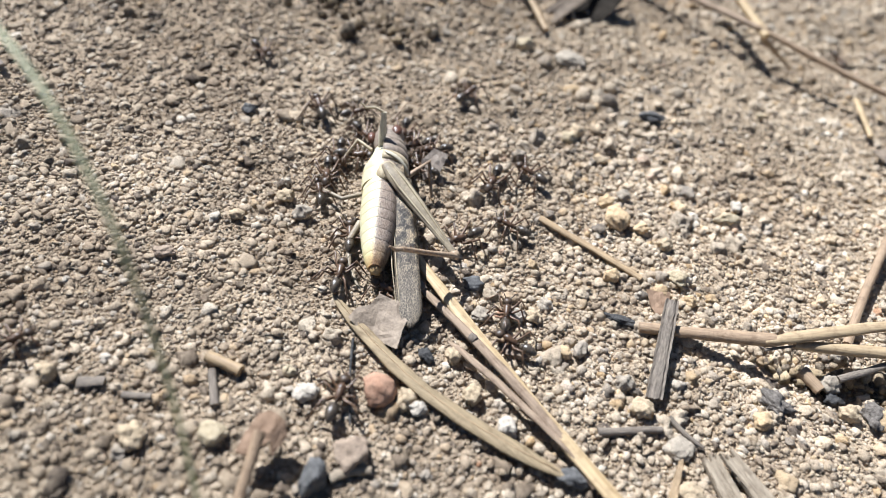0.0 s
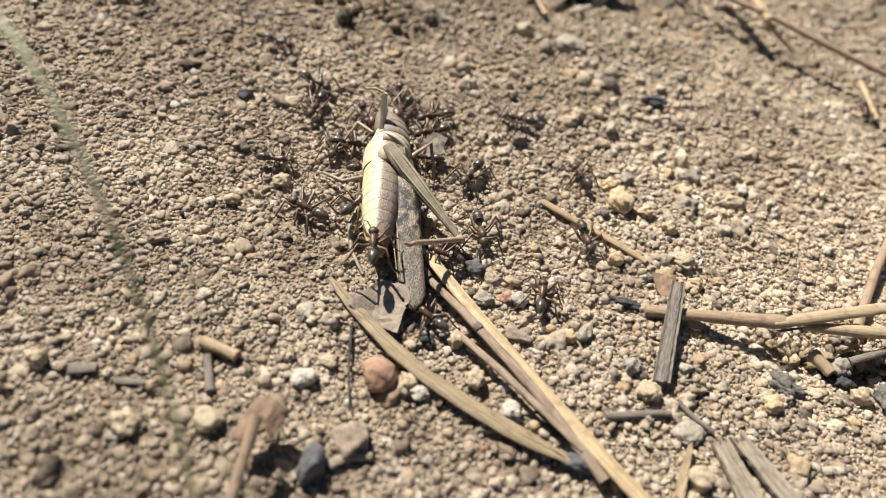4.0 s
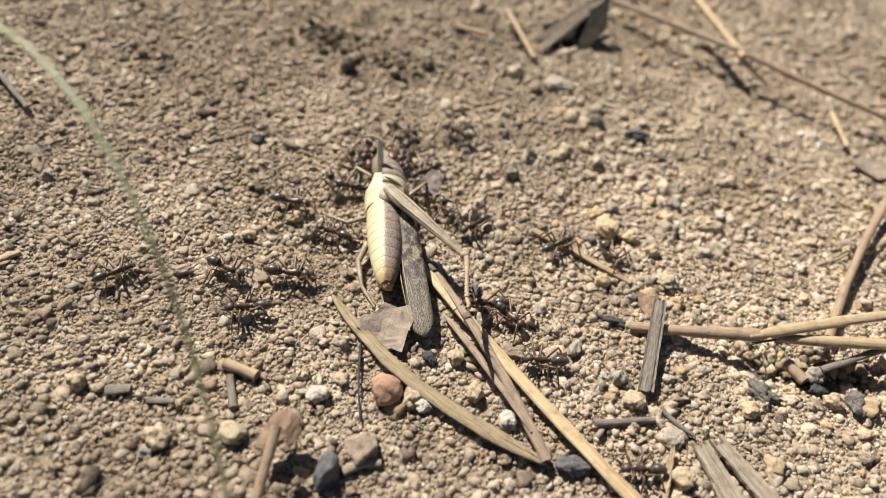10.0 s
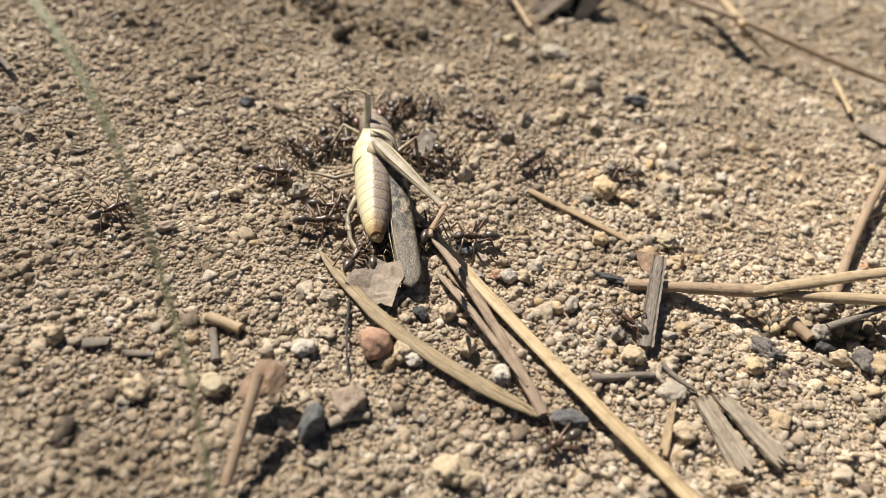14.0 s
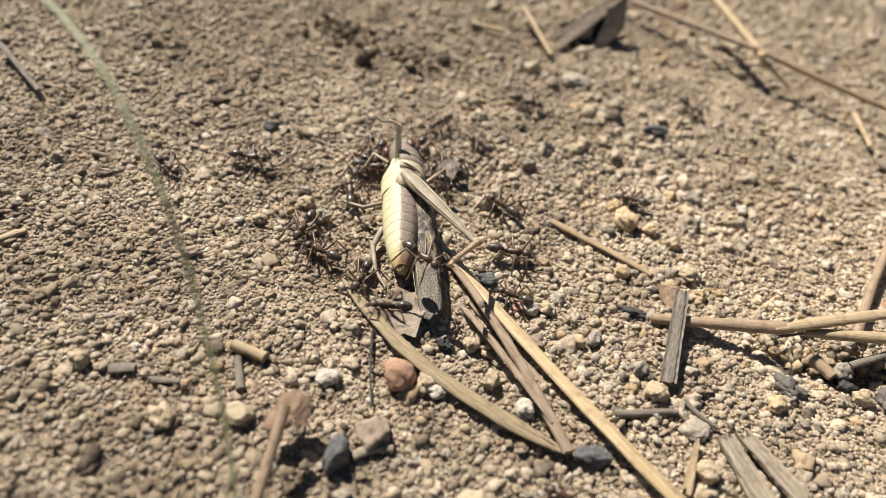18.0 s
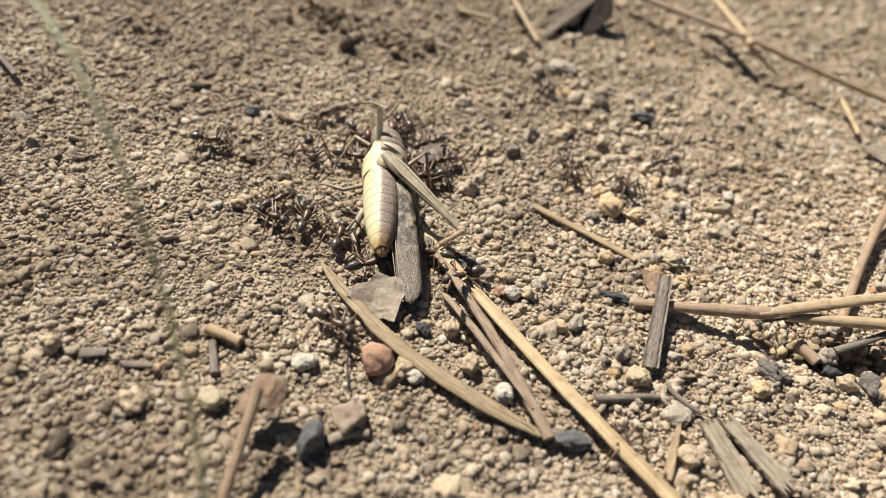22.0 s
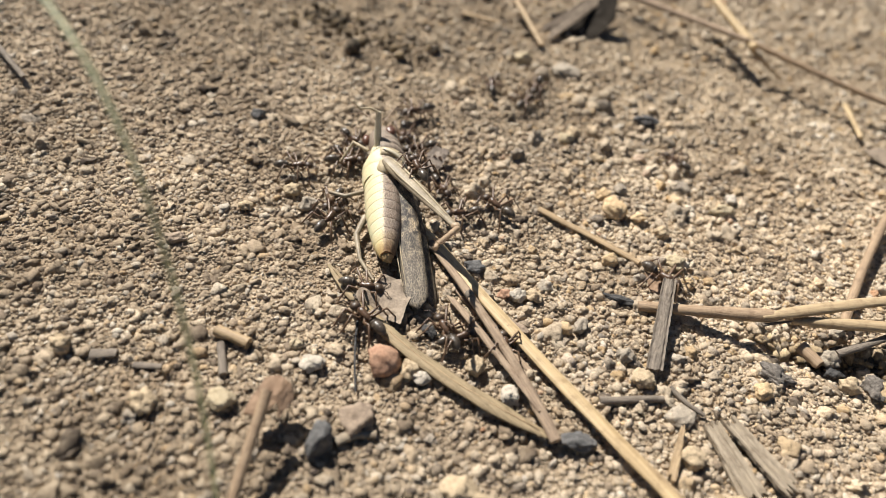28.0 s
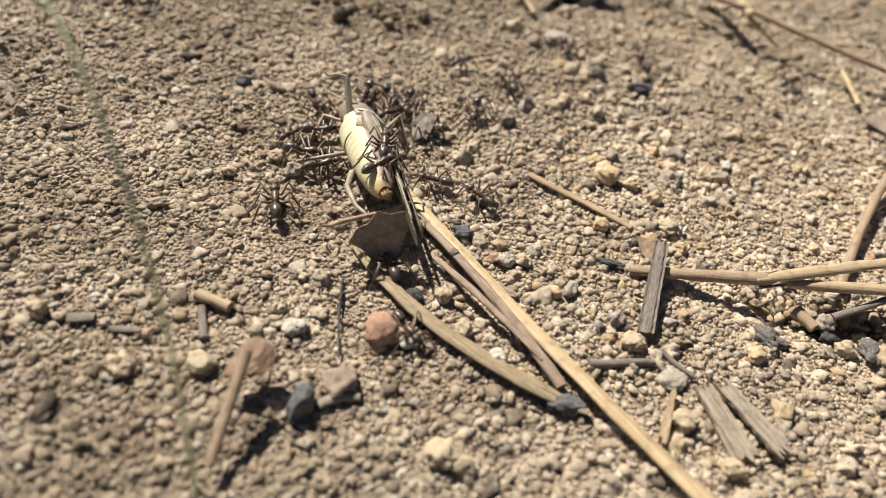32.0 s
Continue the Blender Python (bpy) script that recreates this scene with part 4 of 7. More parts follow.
flat_leaf("bark_flake", "curled reddish-brown bark flake under the twig", (-2.20, -0.01), [(-0.2, 0.16), (-0.08, 0.28), (0.16, 0.27), (0.28, 0.08), (0.25, -0.24), (0.13, -0.08), (0.02, -0.38), (-0.18, -0.46), (-0.22, -0.16)], M["rust"], -12, 0.06, curl=-0.9, tilt=(10, 12), lift=0.5)
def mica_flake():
    """A thin plate, tilted to throw the sun's glint into the camera."""
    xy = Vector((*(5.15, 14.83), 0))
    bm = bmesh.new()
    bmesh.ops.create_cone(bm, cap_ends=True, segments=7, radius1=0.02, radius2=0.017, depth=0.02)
    # normal between the directions to the sun and to the camera
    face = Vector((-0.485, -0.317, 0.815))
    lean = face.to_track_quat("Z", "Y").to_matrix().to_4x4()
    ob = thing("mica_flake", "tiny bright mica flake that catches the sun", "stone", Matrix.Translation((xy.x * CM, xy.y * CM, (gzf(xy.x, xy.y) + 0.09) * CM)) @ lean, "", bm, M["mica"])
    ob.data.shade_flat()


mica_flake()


def pale_petal():
    """The pale papery scrap that lies behind the insect's back."""
    xy = (-1.02, 6.62)
    return flat_leaf("papery_scrap", "grey papery scrap of a seed husk", xy, [(-0.22, 0.0), (-0.12, 0.35), (0.2, 0.38), (0.24, 0.0), (0.02, -0.32)], M["husk"], -15, tilt=(40, 10), lift=0.3)


pale_petal()


# ---- stalks that the insects shift ----
def moving_stalk(name, label, length, width, material, flat, bend, seed, sag=0.0, rise=0.0, taper=1.3, tips=()):
    """Root end at the origin, running along local y."""
    n = 14
    rnd = random.Random(seed)
    pts = [(bend * math.sin(math.pi * k / n) + rnd.uniform(-0.01, 0.01), length * k / n, width * flat * 0.5 + 0.1 + rise * (1 - k / n) + sag * math.sin(math.pi * k / n)) for k in range(n + 1)]
    rad = [width * 0.5 * (taper + (1 - taper) * k / n) * rnd.uniform(0.95, 1.05) for k in range(n + 1)]
    rad[-1] *= 0.75
    for k, thin in enumerate(tips):
        rad[k] *= thin
        rad[-1 - k] *= thin
    bm = tube(pts, rad, 12, flat, rough=0.12, seed=seed)
    return thing(name, label, "straw", Matrix(), "", bm, material)


long_straw = moving_stalk("long_straw", "long golden straw lying under the insect", 8.35, 0.22, M["straw"], 0.4, -0.14, 41, 0.02, 0.1, 1.3)
part("split_sheath", tube([(-0.02 + 0.04, 0.4, 0.275), (-0.09 + 0.05, 1.8, 0.27), (-0.135 + 0.05, 3.4, 0.235), (-0.14 + 0.03, 4.6, 0.205)], [0.05, 0.06, 0.05, 0.015], 8, 0.3), M["stem"], long_straw, "darker split sheath")
part("split_sheath", tube([(-0.17, 4.2, 0.215), (-0.14, 5.5, 0.195), (-0.06, 6.9, 0.17)], [0.02, 0.045, 0.02], 8, 0.3), M["stem"], long_straw)
olive_blade = moving_stalk("olive_blade", "olive-brown dry grass blade, gently bowed", 4.95, 0.24, M["olive"], 0.35, -0.4, 42, 0.05, tips=(0.35, 0.7, 0.9))
part("midrib", tube([(-0.4 * math.sin(math.pi * u), 4.95 * u, 0.188 + 0.05 * math.sin(math.pi * u)) for u in (0.03, 0.15, 0.3, 0.45, 0.6, 0.75, 0.9, 0.97)], [0.006, 0.012, 0.013, 0.013, 0.012, 0.011, 0.009, 0.005], 6), M["stem"], olive_blade, "paler raised midrib")
brown_stalk = moving_stalk("brown_stalk", "brownish forked dry stalk with a knobbly node, beside the straw", 4.5, 0.155, M["pink"], 0.7, 0.06, 43, 0.12)
part("node", tube([(0, 4.36, 0.19), (0.0, 4.44, 0.195), (0, 4.52, 0.2), (0, 4.58, 0.2)], [0.08, 0.1, 0.1, 0.07], 12, 0.9, rough=0.3, seed=3), M["bark"], brown_stalk, "rough greyish node")
part("node", tube([(0.045, 3.0, 0.28), (0.045, 3.06, 0.28), (0.04, 3.12, 0.275)], [0.075, 0.09, 0.075], 12, 0.9, rough=0.2, seed=4), M["bark"], brown_stalk)
part("strand", tube([(-0.03, 0.5, 0.26), (-0.09, 1.3, 0.29), (-0.17, 2.2, 0.27), (-0.25, 3.1, 0.18), (-0.27, 3.3, 0.12)], [0.03, 0.06, 0.07, 0.06, 0.02], 9, 0.6, rough=0.2, seed=8), M["pink"], brown_stalk)
stick("dry_strip", "thin brown dry strip between the blades", "straw", (1.57, 1.83), (0.00, 3.41), 0.12, M["pink"], 0.0, seed=44, flat=0.5)

# ---- the thin green blade that hangs between the lens and the soil ----
def green_blade():
    a, b, c = (Vector(v) for v in [[-2.03, -2.29, 1.05], [-3.05, 0.13, 10.08], [-11.01, 4.43, 2.16]])
    pts = [a * (1 - u) ** 2 + b * 2 * u * (1 - u) + c * u * u for u in (k / 40 for k in range(-1, 26))]
    rad = [0.022 + 0.016 * math.sin(k / 45 * 2.6) for k in range(len(pts))]
    root = pts[1].copy()
    bm = tube([p - root for p in pts], rad, 10, 0.4, rough=0.0, seed=5)
    return thing("grass_blade", "thin arching green grass blade hanging over the soil", "grass", cm_pose(*root), "", bm, M["green"])


grass_blade = green_blade()

# ---- the dead grasshopper ----
def aim(a, b):
    """The pose at a whose -y axis points to b."""
    a, b = Vector(a), Vector(b)
    return Matrix.Translation(a * CM) @ (a - b).to_track_quat("Y", "Z").to_matrix().to_4x4()


def wing_mesh(length, width, bulge):
    bm = bmesh.new()
    n, m = 26, 8
    rows = []
    for i in range(n + 1):
        u = i / n
        w = width * min(1.0, 0.55 + 1.1 * u) * math.sqrt(max(0.004, 1 - max(0.0, (u - 0.88) / 0.12) ** 2))
        row = []
        for j in range(m + 1):
            s = 2 * j / m - 1
            row.append(bm.verts.new((s * w * 0.5 + 0.05 * math.sin(u * 2.4), -length * u, bulge * (1 - s * s) * (1 - 0.5 * u) + 0.006 * math.sin(j * 9 + i))))
        rows.append(row)
    for a, b in zip(rows, rows[1:]):
        for j in range(m):
            bm.faces.new((a[j], b[j], b[j + 1], a[j + 1]))
    return thick_sheet(bm, 0.018)


def build_grasshopper():
    hop = thing("grasshopper", "dead brown grasshopper with a pale yellow belly, lying on its side", "grasshopper", Matrix())
    zc = 0.5
    radius = lambda y: 0.05 + 0.37 * math.sin(min(1.0, max(0.005, y + 0.03) / 1.75) * math.pi / 2) ** 0.52
    edge, dx = 0.04, 0.0
    for k in range(9):
        a, b = edge + 0.225 * k, edge + 0.225 * (k + 1)
        prof = [(a - 0.012, max(0.02, radius(a) - 0.006), dx, zc), (a - 0.009, radius(a - 0.009), dx, zc), (a + 0.02, radius(a + 0.02) + 0.003, dx, zc), ((a + b) / 2, radius((a + b) / 2) + 0.004, dx, zc), (b - 0.04, radius(b - 0.04) + 0.001, dx, zc), (b + 0.01, radius(b + 0.01) - 0.003, dx, zc), (b + 0.03, radius(b) - 0.02, dx, zc)]
        ring = lathe(prof, 36, (0.9, 1))
        for v in ring.verts:
            w = math.atan2(v.co.z - zc, v.co.x - dx)
            fold = 1 + 0.05 * math.exp(-((w - 1.72) / 0.14) ** 2) - 0.035 * math.exp(-((w - 1.35) / 0.16) ** 2) - 0.05 * math.exp(-((w - 2.45) / 0.4) ** 2)
            v.co.x, v.co.z = dx + (v.co.x - dx) * fold, zc + (v.co.z - zc) * fold
        part("abdomen_segment", ring, M["abdomen"], hop)
    part("tail_tip", blob((0.1, 0.12, 0.1), 4, 3, 0.4, 2, 3.0, at=(0.02, 0.04, zc - 0.02)), M["tip"], hop)
    thorax = [(1.98, 0.405, 0, zc), (2.2, 0.415, -0.01, zc + 0.01), (2.45, 0.41, 0.0, zc + 0.02), (2.7, 0.37, 0.03, zc + 0.03), (2.95, 0.32, 0.05, zc + 0.03), (3.1, 0.29, 0.05, zc + 0.03)]
    part("thorax", lathe(thorax, 26, (1, 0.97)), M["abdomen"], hop)
    for y0, y1 in ((2.02, 2.3), (2.32, 2.62)):
        part("thorax_plate", thick_sheet(lathe([(y0, 0.42, 0, zc + 0.01), ((y0 + y1) / 2, 0.44, 0, zc + 0.02), (y1, 0.43, 0, zc + 0.03)], 14, (1, 0.97), arc=(radians(-120), radians(62))), 0.02), M["tan_skin"], hop)
    collars = ((2.46, 2.68, 0.44, 0.45, "tan_skin"), (2.66, 2.9, 0.44, 0.43, "flank"), (2.88, 3.1, 0.43, 0.4, "flank"), (3.08, 3.26, 0.395, 0.36, "flank"))
    for y0, y1, r0, r1, key in collars:
        plate = part("pronotum_plate", thick_sheet(lathe([(y0, r0, 0.02, zc + 0.02), ((y0 + y1) / 2, (r0 + r1) / 2 + 0.015, 0.02, zc + 0.03), (y1, r1, 0.02, zc + 0.04)], 22, (1, 0.97), arc=(radians(-125), radians(104))), 0.025), M[key], hop)
        if key == "tan_skin":
            w0, w1, fat = radians(98), radians(18), 0.045 if y0 < 2.6 else 0.025
            part("pale_rim", tube([(0.02 + math.cos(w0 + (w1 - w0) * k / 10) * (r0 + 0.02), y0 + 0.16 - 0.028 * k, zc + 0.02 + math.sin(w0 + (w1 - w0) * k / 10) * (r0 + 0.025)) for k in range(11)], [0.015] + [fat] * 9 + [0.015], 8, 0.6), M["stripe"], plate)
    part("hip", blob((0.2, 0.26, 0.17), 6, 3, 0.12, 2, at=(0.05, 2.1, zc + 0.4)), M["tan_skin"], hop, "pale yellowish hip lobe")
    part("thorax_fold", lathe([(2.28, 0.4, -0.01, zc + 0.01), (2.34, 0.418, -0.01, zc + 0.02), (2.5, 0.415, 0.0, zc + 0.02), (2.64, 0.385, 0.02, zc + 0.03), (2.72, 0.35, 0.03, zc + 0.03)], 26, (1, 1)), M["abdomen"], hop)
    head = part("head", lathe([(3.15, 0.27, 0.04, zc + 0.04), (3.35, 0.32, 0.04, zc + 0.03), (3.6, 0.31, 0.03, zc + 0.0), (3.8, 0.24, 0.02, zc - 0.04), (3.92, 0.12, 0, zc - 0.08)], 20, (1, 1)), M["flank"], hop)
    part("eye", blob((0.11, 0.15, 0.07), 2, 3, 0.03, 0, at=(0.16, 3.52, zc + 0.3)), M["eye"], head)
    part("eye", blob((0.09, 0.15, 0.1), 3, 3, 0.03, 0, at=(-0.33, 3.52, zc + 0.02)), M["eye"], head)
    part("face_stripe", tube([(-0.08, 3.3, zc + 0.36), (-0.1, 3.6, zc + 0.35), (-0.1, 3.82, zc + 0.22)], [0.03, 0.04, 0.02], 8), M["stripe"], head)
    part("antenna", tube([(0.05, 3.85, zc + 0.3), (0.3, 4.25, zc + 0.45), (0.62, 4.5, zc + 0.3)], [0.02, 0.015, 0.008], 6), M["leg"], head)
    part("antenna", tube([(-0.12, 3.88, zc + 0.2), (-0.4, 4.2, zc + 0.25), (-0.75, 4.4, zc + 0.05)], [0.02, 0.015, 0.008], 6), M["leg"], head)
    fore = part("foreleg", tube([(-0.12, 3.0, 0.75), (-0.13, 3.12, 1.05), (-0.14, 3.25, 1.42)], [0.07, 0.075, 0.05], 9), M["stripe"], hop)
    part("foreleg_foot", tube([(-0.14, 3.24, 1.42), (-0.32, 3.3, 1.46), (-0.5, 3.28, 1.44), (-0.62, 3.34, 1.52)], [0.03, 0.024, 0.026, 0.012], 8), M["tan_skin"], fore)
    part("foreleg", tube([(-0.3, 3.1, 0.55), (-0.6, 3.3, 0.6), (-0.85, 3.15, 0.2), (-0.95, 3.2, 0.06)], [0.04, 0.04, 0.025, 0.015], 8), M["tan_skin"], hop)
    part("middle_leg", tube([(-0.3, 2.1, 0.3), (-0.75, 1.75, 0.42), (-1.15, 2.25, 0.12), (-1.3, 2.3, 0.06)], [0.045, 0.042, 0.028, 0.016], 8), M["thigh"], hop)
    part("middle_leg", tube([(0.45, 2.5, 0.5), (0.85, 2.75, 0.75), (1.0, 2.4, 0.1)], [0.06, 0.05, 0.03], 8), M["leg"], hop)
    part("far_hind_leg", tube([(-0.35, 1.3, 0.3), (-0.52, 0.9, 0.2), (-0.45, 0.35, 0.1), (-0.2, -0.15, 0.06)], [0.07, 0.06, 0.04, 0.025], 9), M["thigh"], hop)
    w1 = part("fore_wing", wing_mesh(3.4, 0.44, 0.05), M["wing"], hop, "dark veined leathery wing")
    for x in (-0.2, -0.13):
        part("vein", tube([(x * 0.8, -0.3, 0.035), (x, -1.2, 0.03), (x * 1.05, -2.2, 0.025), (x * 0.9, -2.9, 0.02)], [0.008, 0.013, 0.011, 0.005], 6), M["tan_skin"], w1)
    w2 = part("hind_wing", wing_mesh(3.05, 0.36, 0.05), M["wing"], hop, "dark folded under wing")
    femur_bm = tube([(0, 0.1, 0), (0, -0.1, 0), (0, -0.4, 0), (0, -0.85, 0), (0, -1.35, 0), (0, -1.85, 0), (0, -2.05, 0), (0, -2.18, 0)], [0.1, 0.155, 0.165, 0.15, 0.115, 0.075, 0.068, 0.045], 16, 0.6)
    femur = part("hind_femur", femur_bm, M["thigh"], hop, "tan tapered hind thigh")
    for s, z in ((-1, 0.07), (0.5, 0.1)):
        part("ridge", tube([(s * 0.1, -0.05, z * 0.8), (s * 0.125, -0.45, z), (s * 0.08, -1.25, z * 0.75), (s * 0.04, -1.8, z * 0.5)], [0.012, 0.024, 0.02, 0.01], 6), M["tan_skin"], femur, "paler raised ridge")
    part("knee", blob((0.09, 0.11, 0.09), 8, 2, 0.1, 1, at=(0, -2.1, 0)), M["leg"], femur)
    tibia = part("hind_tibia", tube([(0, 0, 0), (0, -0.2, 0.02), (0, -0.8, 0.0), (0, -1.3, 0), (0, -1.42, 0)], [0.06, 0.052, 0.045, 0.045, 0.05], 9), M["leg"], hop, "spiny reddish-tan shin")
    for k in range(8):
        for s in (-1, 1):
            y = -0.45 - 0.12 * k
            part("spine", tube([(s * 0.03, y, 0.02), (s * 0.11, y - 0.07, 0.05)], [0.014, 0.002], 5), M["ant_red"], tibia)
    part("foot", tube([(0, -1.42, 0), (0.04, -1.6, -0.01), (0.02, -1.75, 0.03)], [0.035, 0.04, 0.015], 7), M["leg"], tibia)
    return hop, w1, w2, femur, tibia


grasshopper, fore_wing, hind_wing, hind_femur, hind_tibia = build_grasshopper()

# ---- ants ----
def leg_mesh(reach, fore, side):
    """Origin at the hip; the leg reaches out along x by side and along y by fore."""
    k = 0.55
    return tube([(0, 0, 0), (side * reach * 0.2, fore * 0.15, -0.01), (side * reach * k, fore * 0.6, 0.17), (side * reach * 0.85, fore * 0.92, -0.1), (side * reach, fore, -0.19), (side * reach * 1.12, fore * 1.12, -0.205)],
                [0.026, 0.03, 0.022, 0.017, 0.013, 0.008], 6)


def build_ant(label):
    ant = thing("ant", label, "ant", Matrix(), "ants around the grasshopper")
    zb = 0.2
    part("gaster", lathe([(-0.46, 0.012, 0, zb + 0.02), (-0.43, 0.05, 0, zb + 0.025), (-0.36, 0.09, 0, zb + 0.035), (-0.27, 0.108, 0, zb + 0.04), (-0.18, 0.095, 0, zb + 0.03), (-0.12, 0.06, 0, zb + 0.01), (-0.09, 0.025, 0, zb)], 14, (0.95, 0.95)), M["gaster"], ant, "glossy dark grey abdomen")
    for y, r in ((-0.34, 0.096), (-0.25, 0.108), (-0.17, 0.094)):
        part("band", lathe([(y - 0.008, r, 0, zb + 0.037), (y, r + 0.004, 0, zb + 0.037), (y + 0.008, r, 0, zb + 0.037)], 14, (0.95, 0.95)), M["ant"], ant)
    part("waist", blob((0.03, 0.028, 0.055), 1, 2, 0.1, 0, at=(0, -0.07, zb + 0.01)), M["ant"], ant)
    part("thorax", lathe([(-0.05, 0.03, 0, zb), (0.0, 0.062, 0, zb + 0.02), (0.07, 0.058, 0, zb + 0.015), (0.13, 0.075, 0, zb + 0.03), (0.2, 0.07, 0, zb + 0.035), (0.25, 0.035, 0, zb + 0.02)], 12), M["ant_red"], ant)
    part("head", lathe([(0.25, 0.03, 0, zb + 0.02), (0.28, 0.078, 0, zb + 0.02), (0.34, 0.093, 0, zb + 0.015), (0.4, 0.075, 0, zb - 0.005), (0.44, 0.035, 0, zb - 0.02)], 12, (1.08, 0.85)), M["ant"], ant)
    for s in (-1, 1):
        part("antenna", tube([(s * 0.04, 0.41, zb), (s * 0.12, 0.5, zb + 0.08), (s * 0.17, 0.56, zb + 0.02), (s * 0.2, 0.68, zb - 0.05)], [0.009, 0.01, 0.008, 0.007], 5), M["ant"], ant)
        part("jaw", tube([(s * 0.04, 0.42, zb - 0.03), (s * 0.03, 0.48, zb - 0.04), (s * 0.0, 0.5, zb - 0.04)], [0.015, 0.012, 0.004], 5), M["ant_red"], ant)
        for y, reach, fore in ((0.19, 0.36, 0.24), (0.1, 0.4, -0.08), (0.03, 0.38, -0.36)):
            part("leg", leg_mesh(reach, fore, s), M["ant_leg"], ant, at=cm_pose(s * 0.045, y, zb - 0.01))
    return ant


ANT_LABELS = ["long-legged dark ant with a shiny grey abdomen", "blackish ant with thin legs near the dead insect"]
first_ant = build_ant(ANT_LABELS[0])
ants = [first_ant] + [copy_thing(first_ant, Matrix()) for _ in range(19)]
haulers = [copy_thing(first_ant, Matrix()) for _ in range(5)]
for k, a in enumerate(ants + haulers):
    size = 0.82 + 0.2 * ((k * 37) % 10) / 10
    a.scale = (size, size, size)
    tagged(a, ANT_LABELS[k % 2] if k < len(ants) else "dark brown ant tugging at the head of the dead insect")


# ---- everything that moves ----
def stepping(ant, rows, k):
    """An ant's way over the ground: seconds, place, whether it stands on the insect, heading. Its legs swing with the distance covered."""
    walk(ant, [(t, cm_pose(x, y, gzf(x, y) + 0.05 + 0.93 * up, 0, 0, turn)) for t, x, y, up, turn in rows])
    ts = np.array([r[0] for r in rows])
    gone = np.concatenate([[0], np.cumsum(np.hypot(np.diff([r[1] for r in rows]), np.diff([r[2] for r in rows])))])
    fine_t = np.arange(0, 32.01, 0.2)
    d = np.interp(fine_t, ts, gone)
    speed = np.gradient(d, fine_t)
    legs = sorted((c for c in ant.children if c.name.startswith("leg")), key=lambda c: (c.location.x, c.location.y))
    for n, leg in enumerate(legs):
        x, y, z = leg.location
        sign = 1 if n in (0, 2, 4) else -1
        side = 1 if x > 0 else -1
        swing = [(4 + 18 * min(1.0, v / 0.6)) * math.sin(q * 9 + t * 1.3 + k) * sign * side for q, v, t in zip(d, speed, fine_t)]
        walk(leg, [(float(t), pose(x, y, z, 0, -side * 0.25 * abs(s), s)) for t, s in zip(fine_t, swing)])


def hauling(ant, place, k):
    """The way of an ant that holds on to the head and shifts about as the body is dragged."""
    ts, bx, by, turn = (np.array([r[c] for r in BODY_ROWS], float) for c in (0, 1, 2, 5))
    rows = []
    for n in range(65):
        t = n * 0.5
        a = math.radians(np.interp(t, ts, turn))
        u = place[0] + 0.1 * math.sin(1.7 * t + 2.1 * k)
        v = place[1] + 0.14 * math.sin(1.1 * t + 1.3 * k)
        x = np.interp(t, ts, bx) + u * math.cos(a) - v * math.sin(a)
        y = np.interp(t, ts, by) + u * math.sin(a) + v * math.cos(a)
        rows.append((t, float(x), float(y), 0, math.degrees(a) + place[2] + 14 * math.sin(0.9 * t + k)))
    stepping(ant, rows, k)


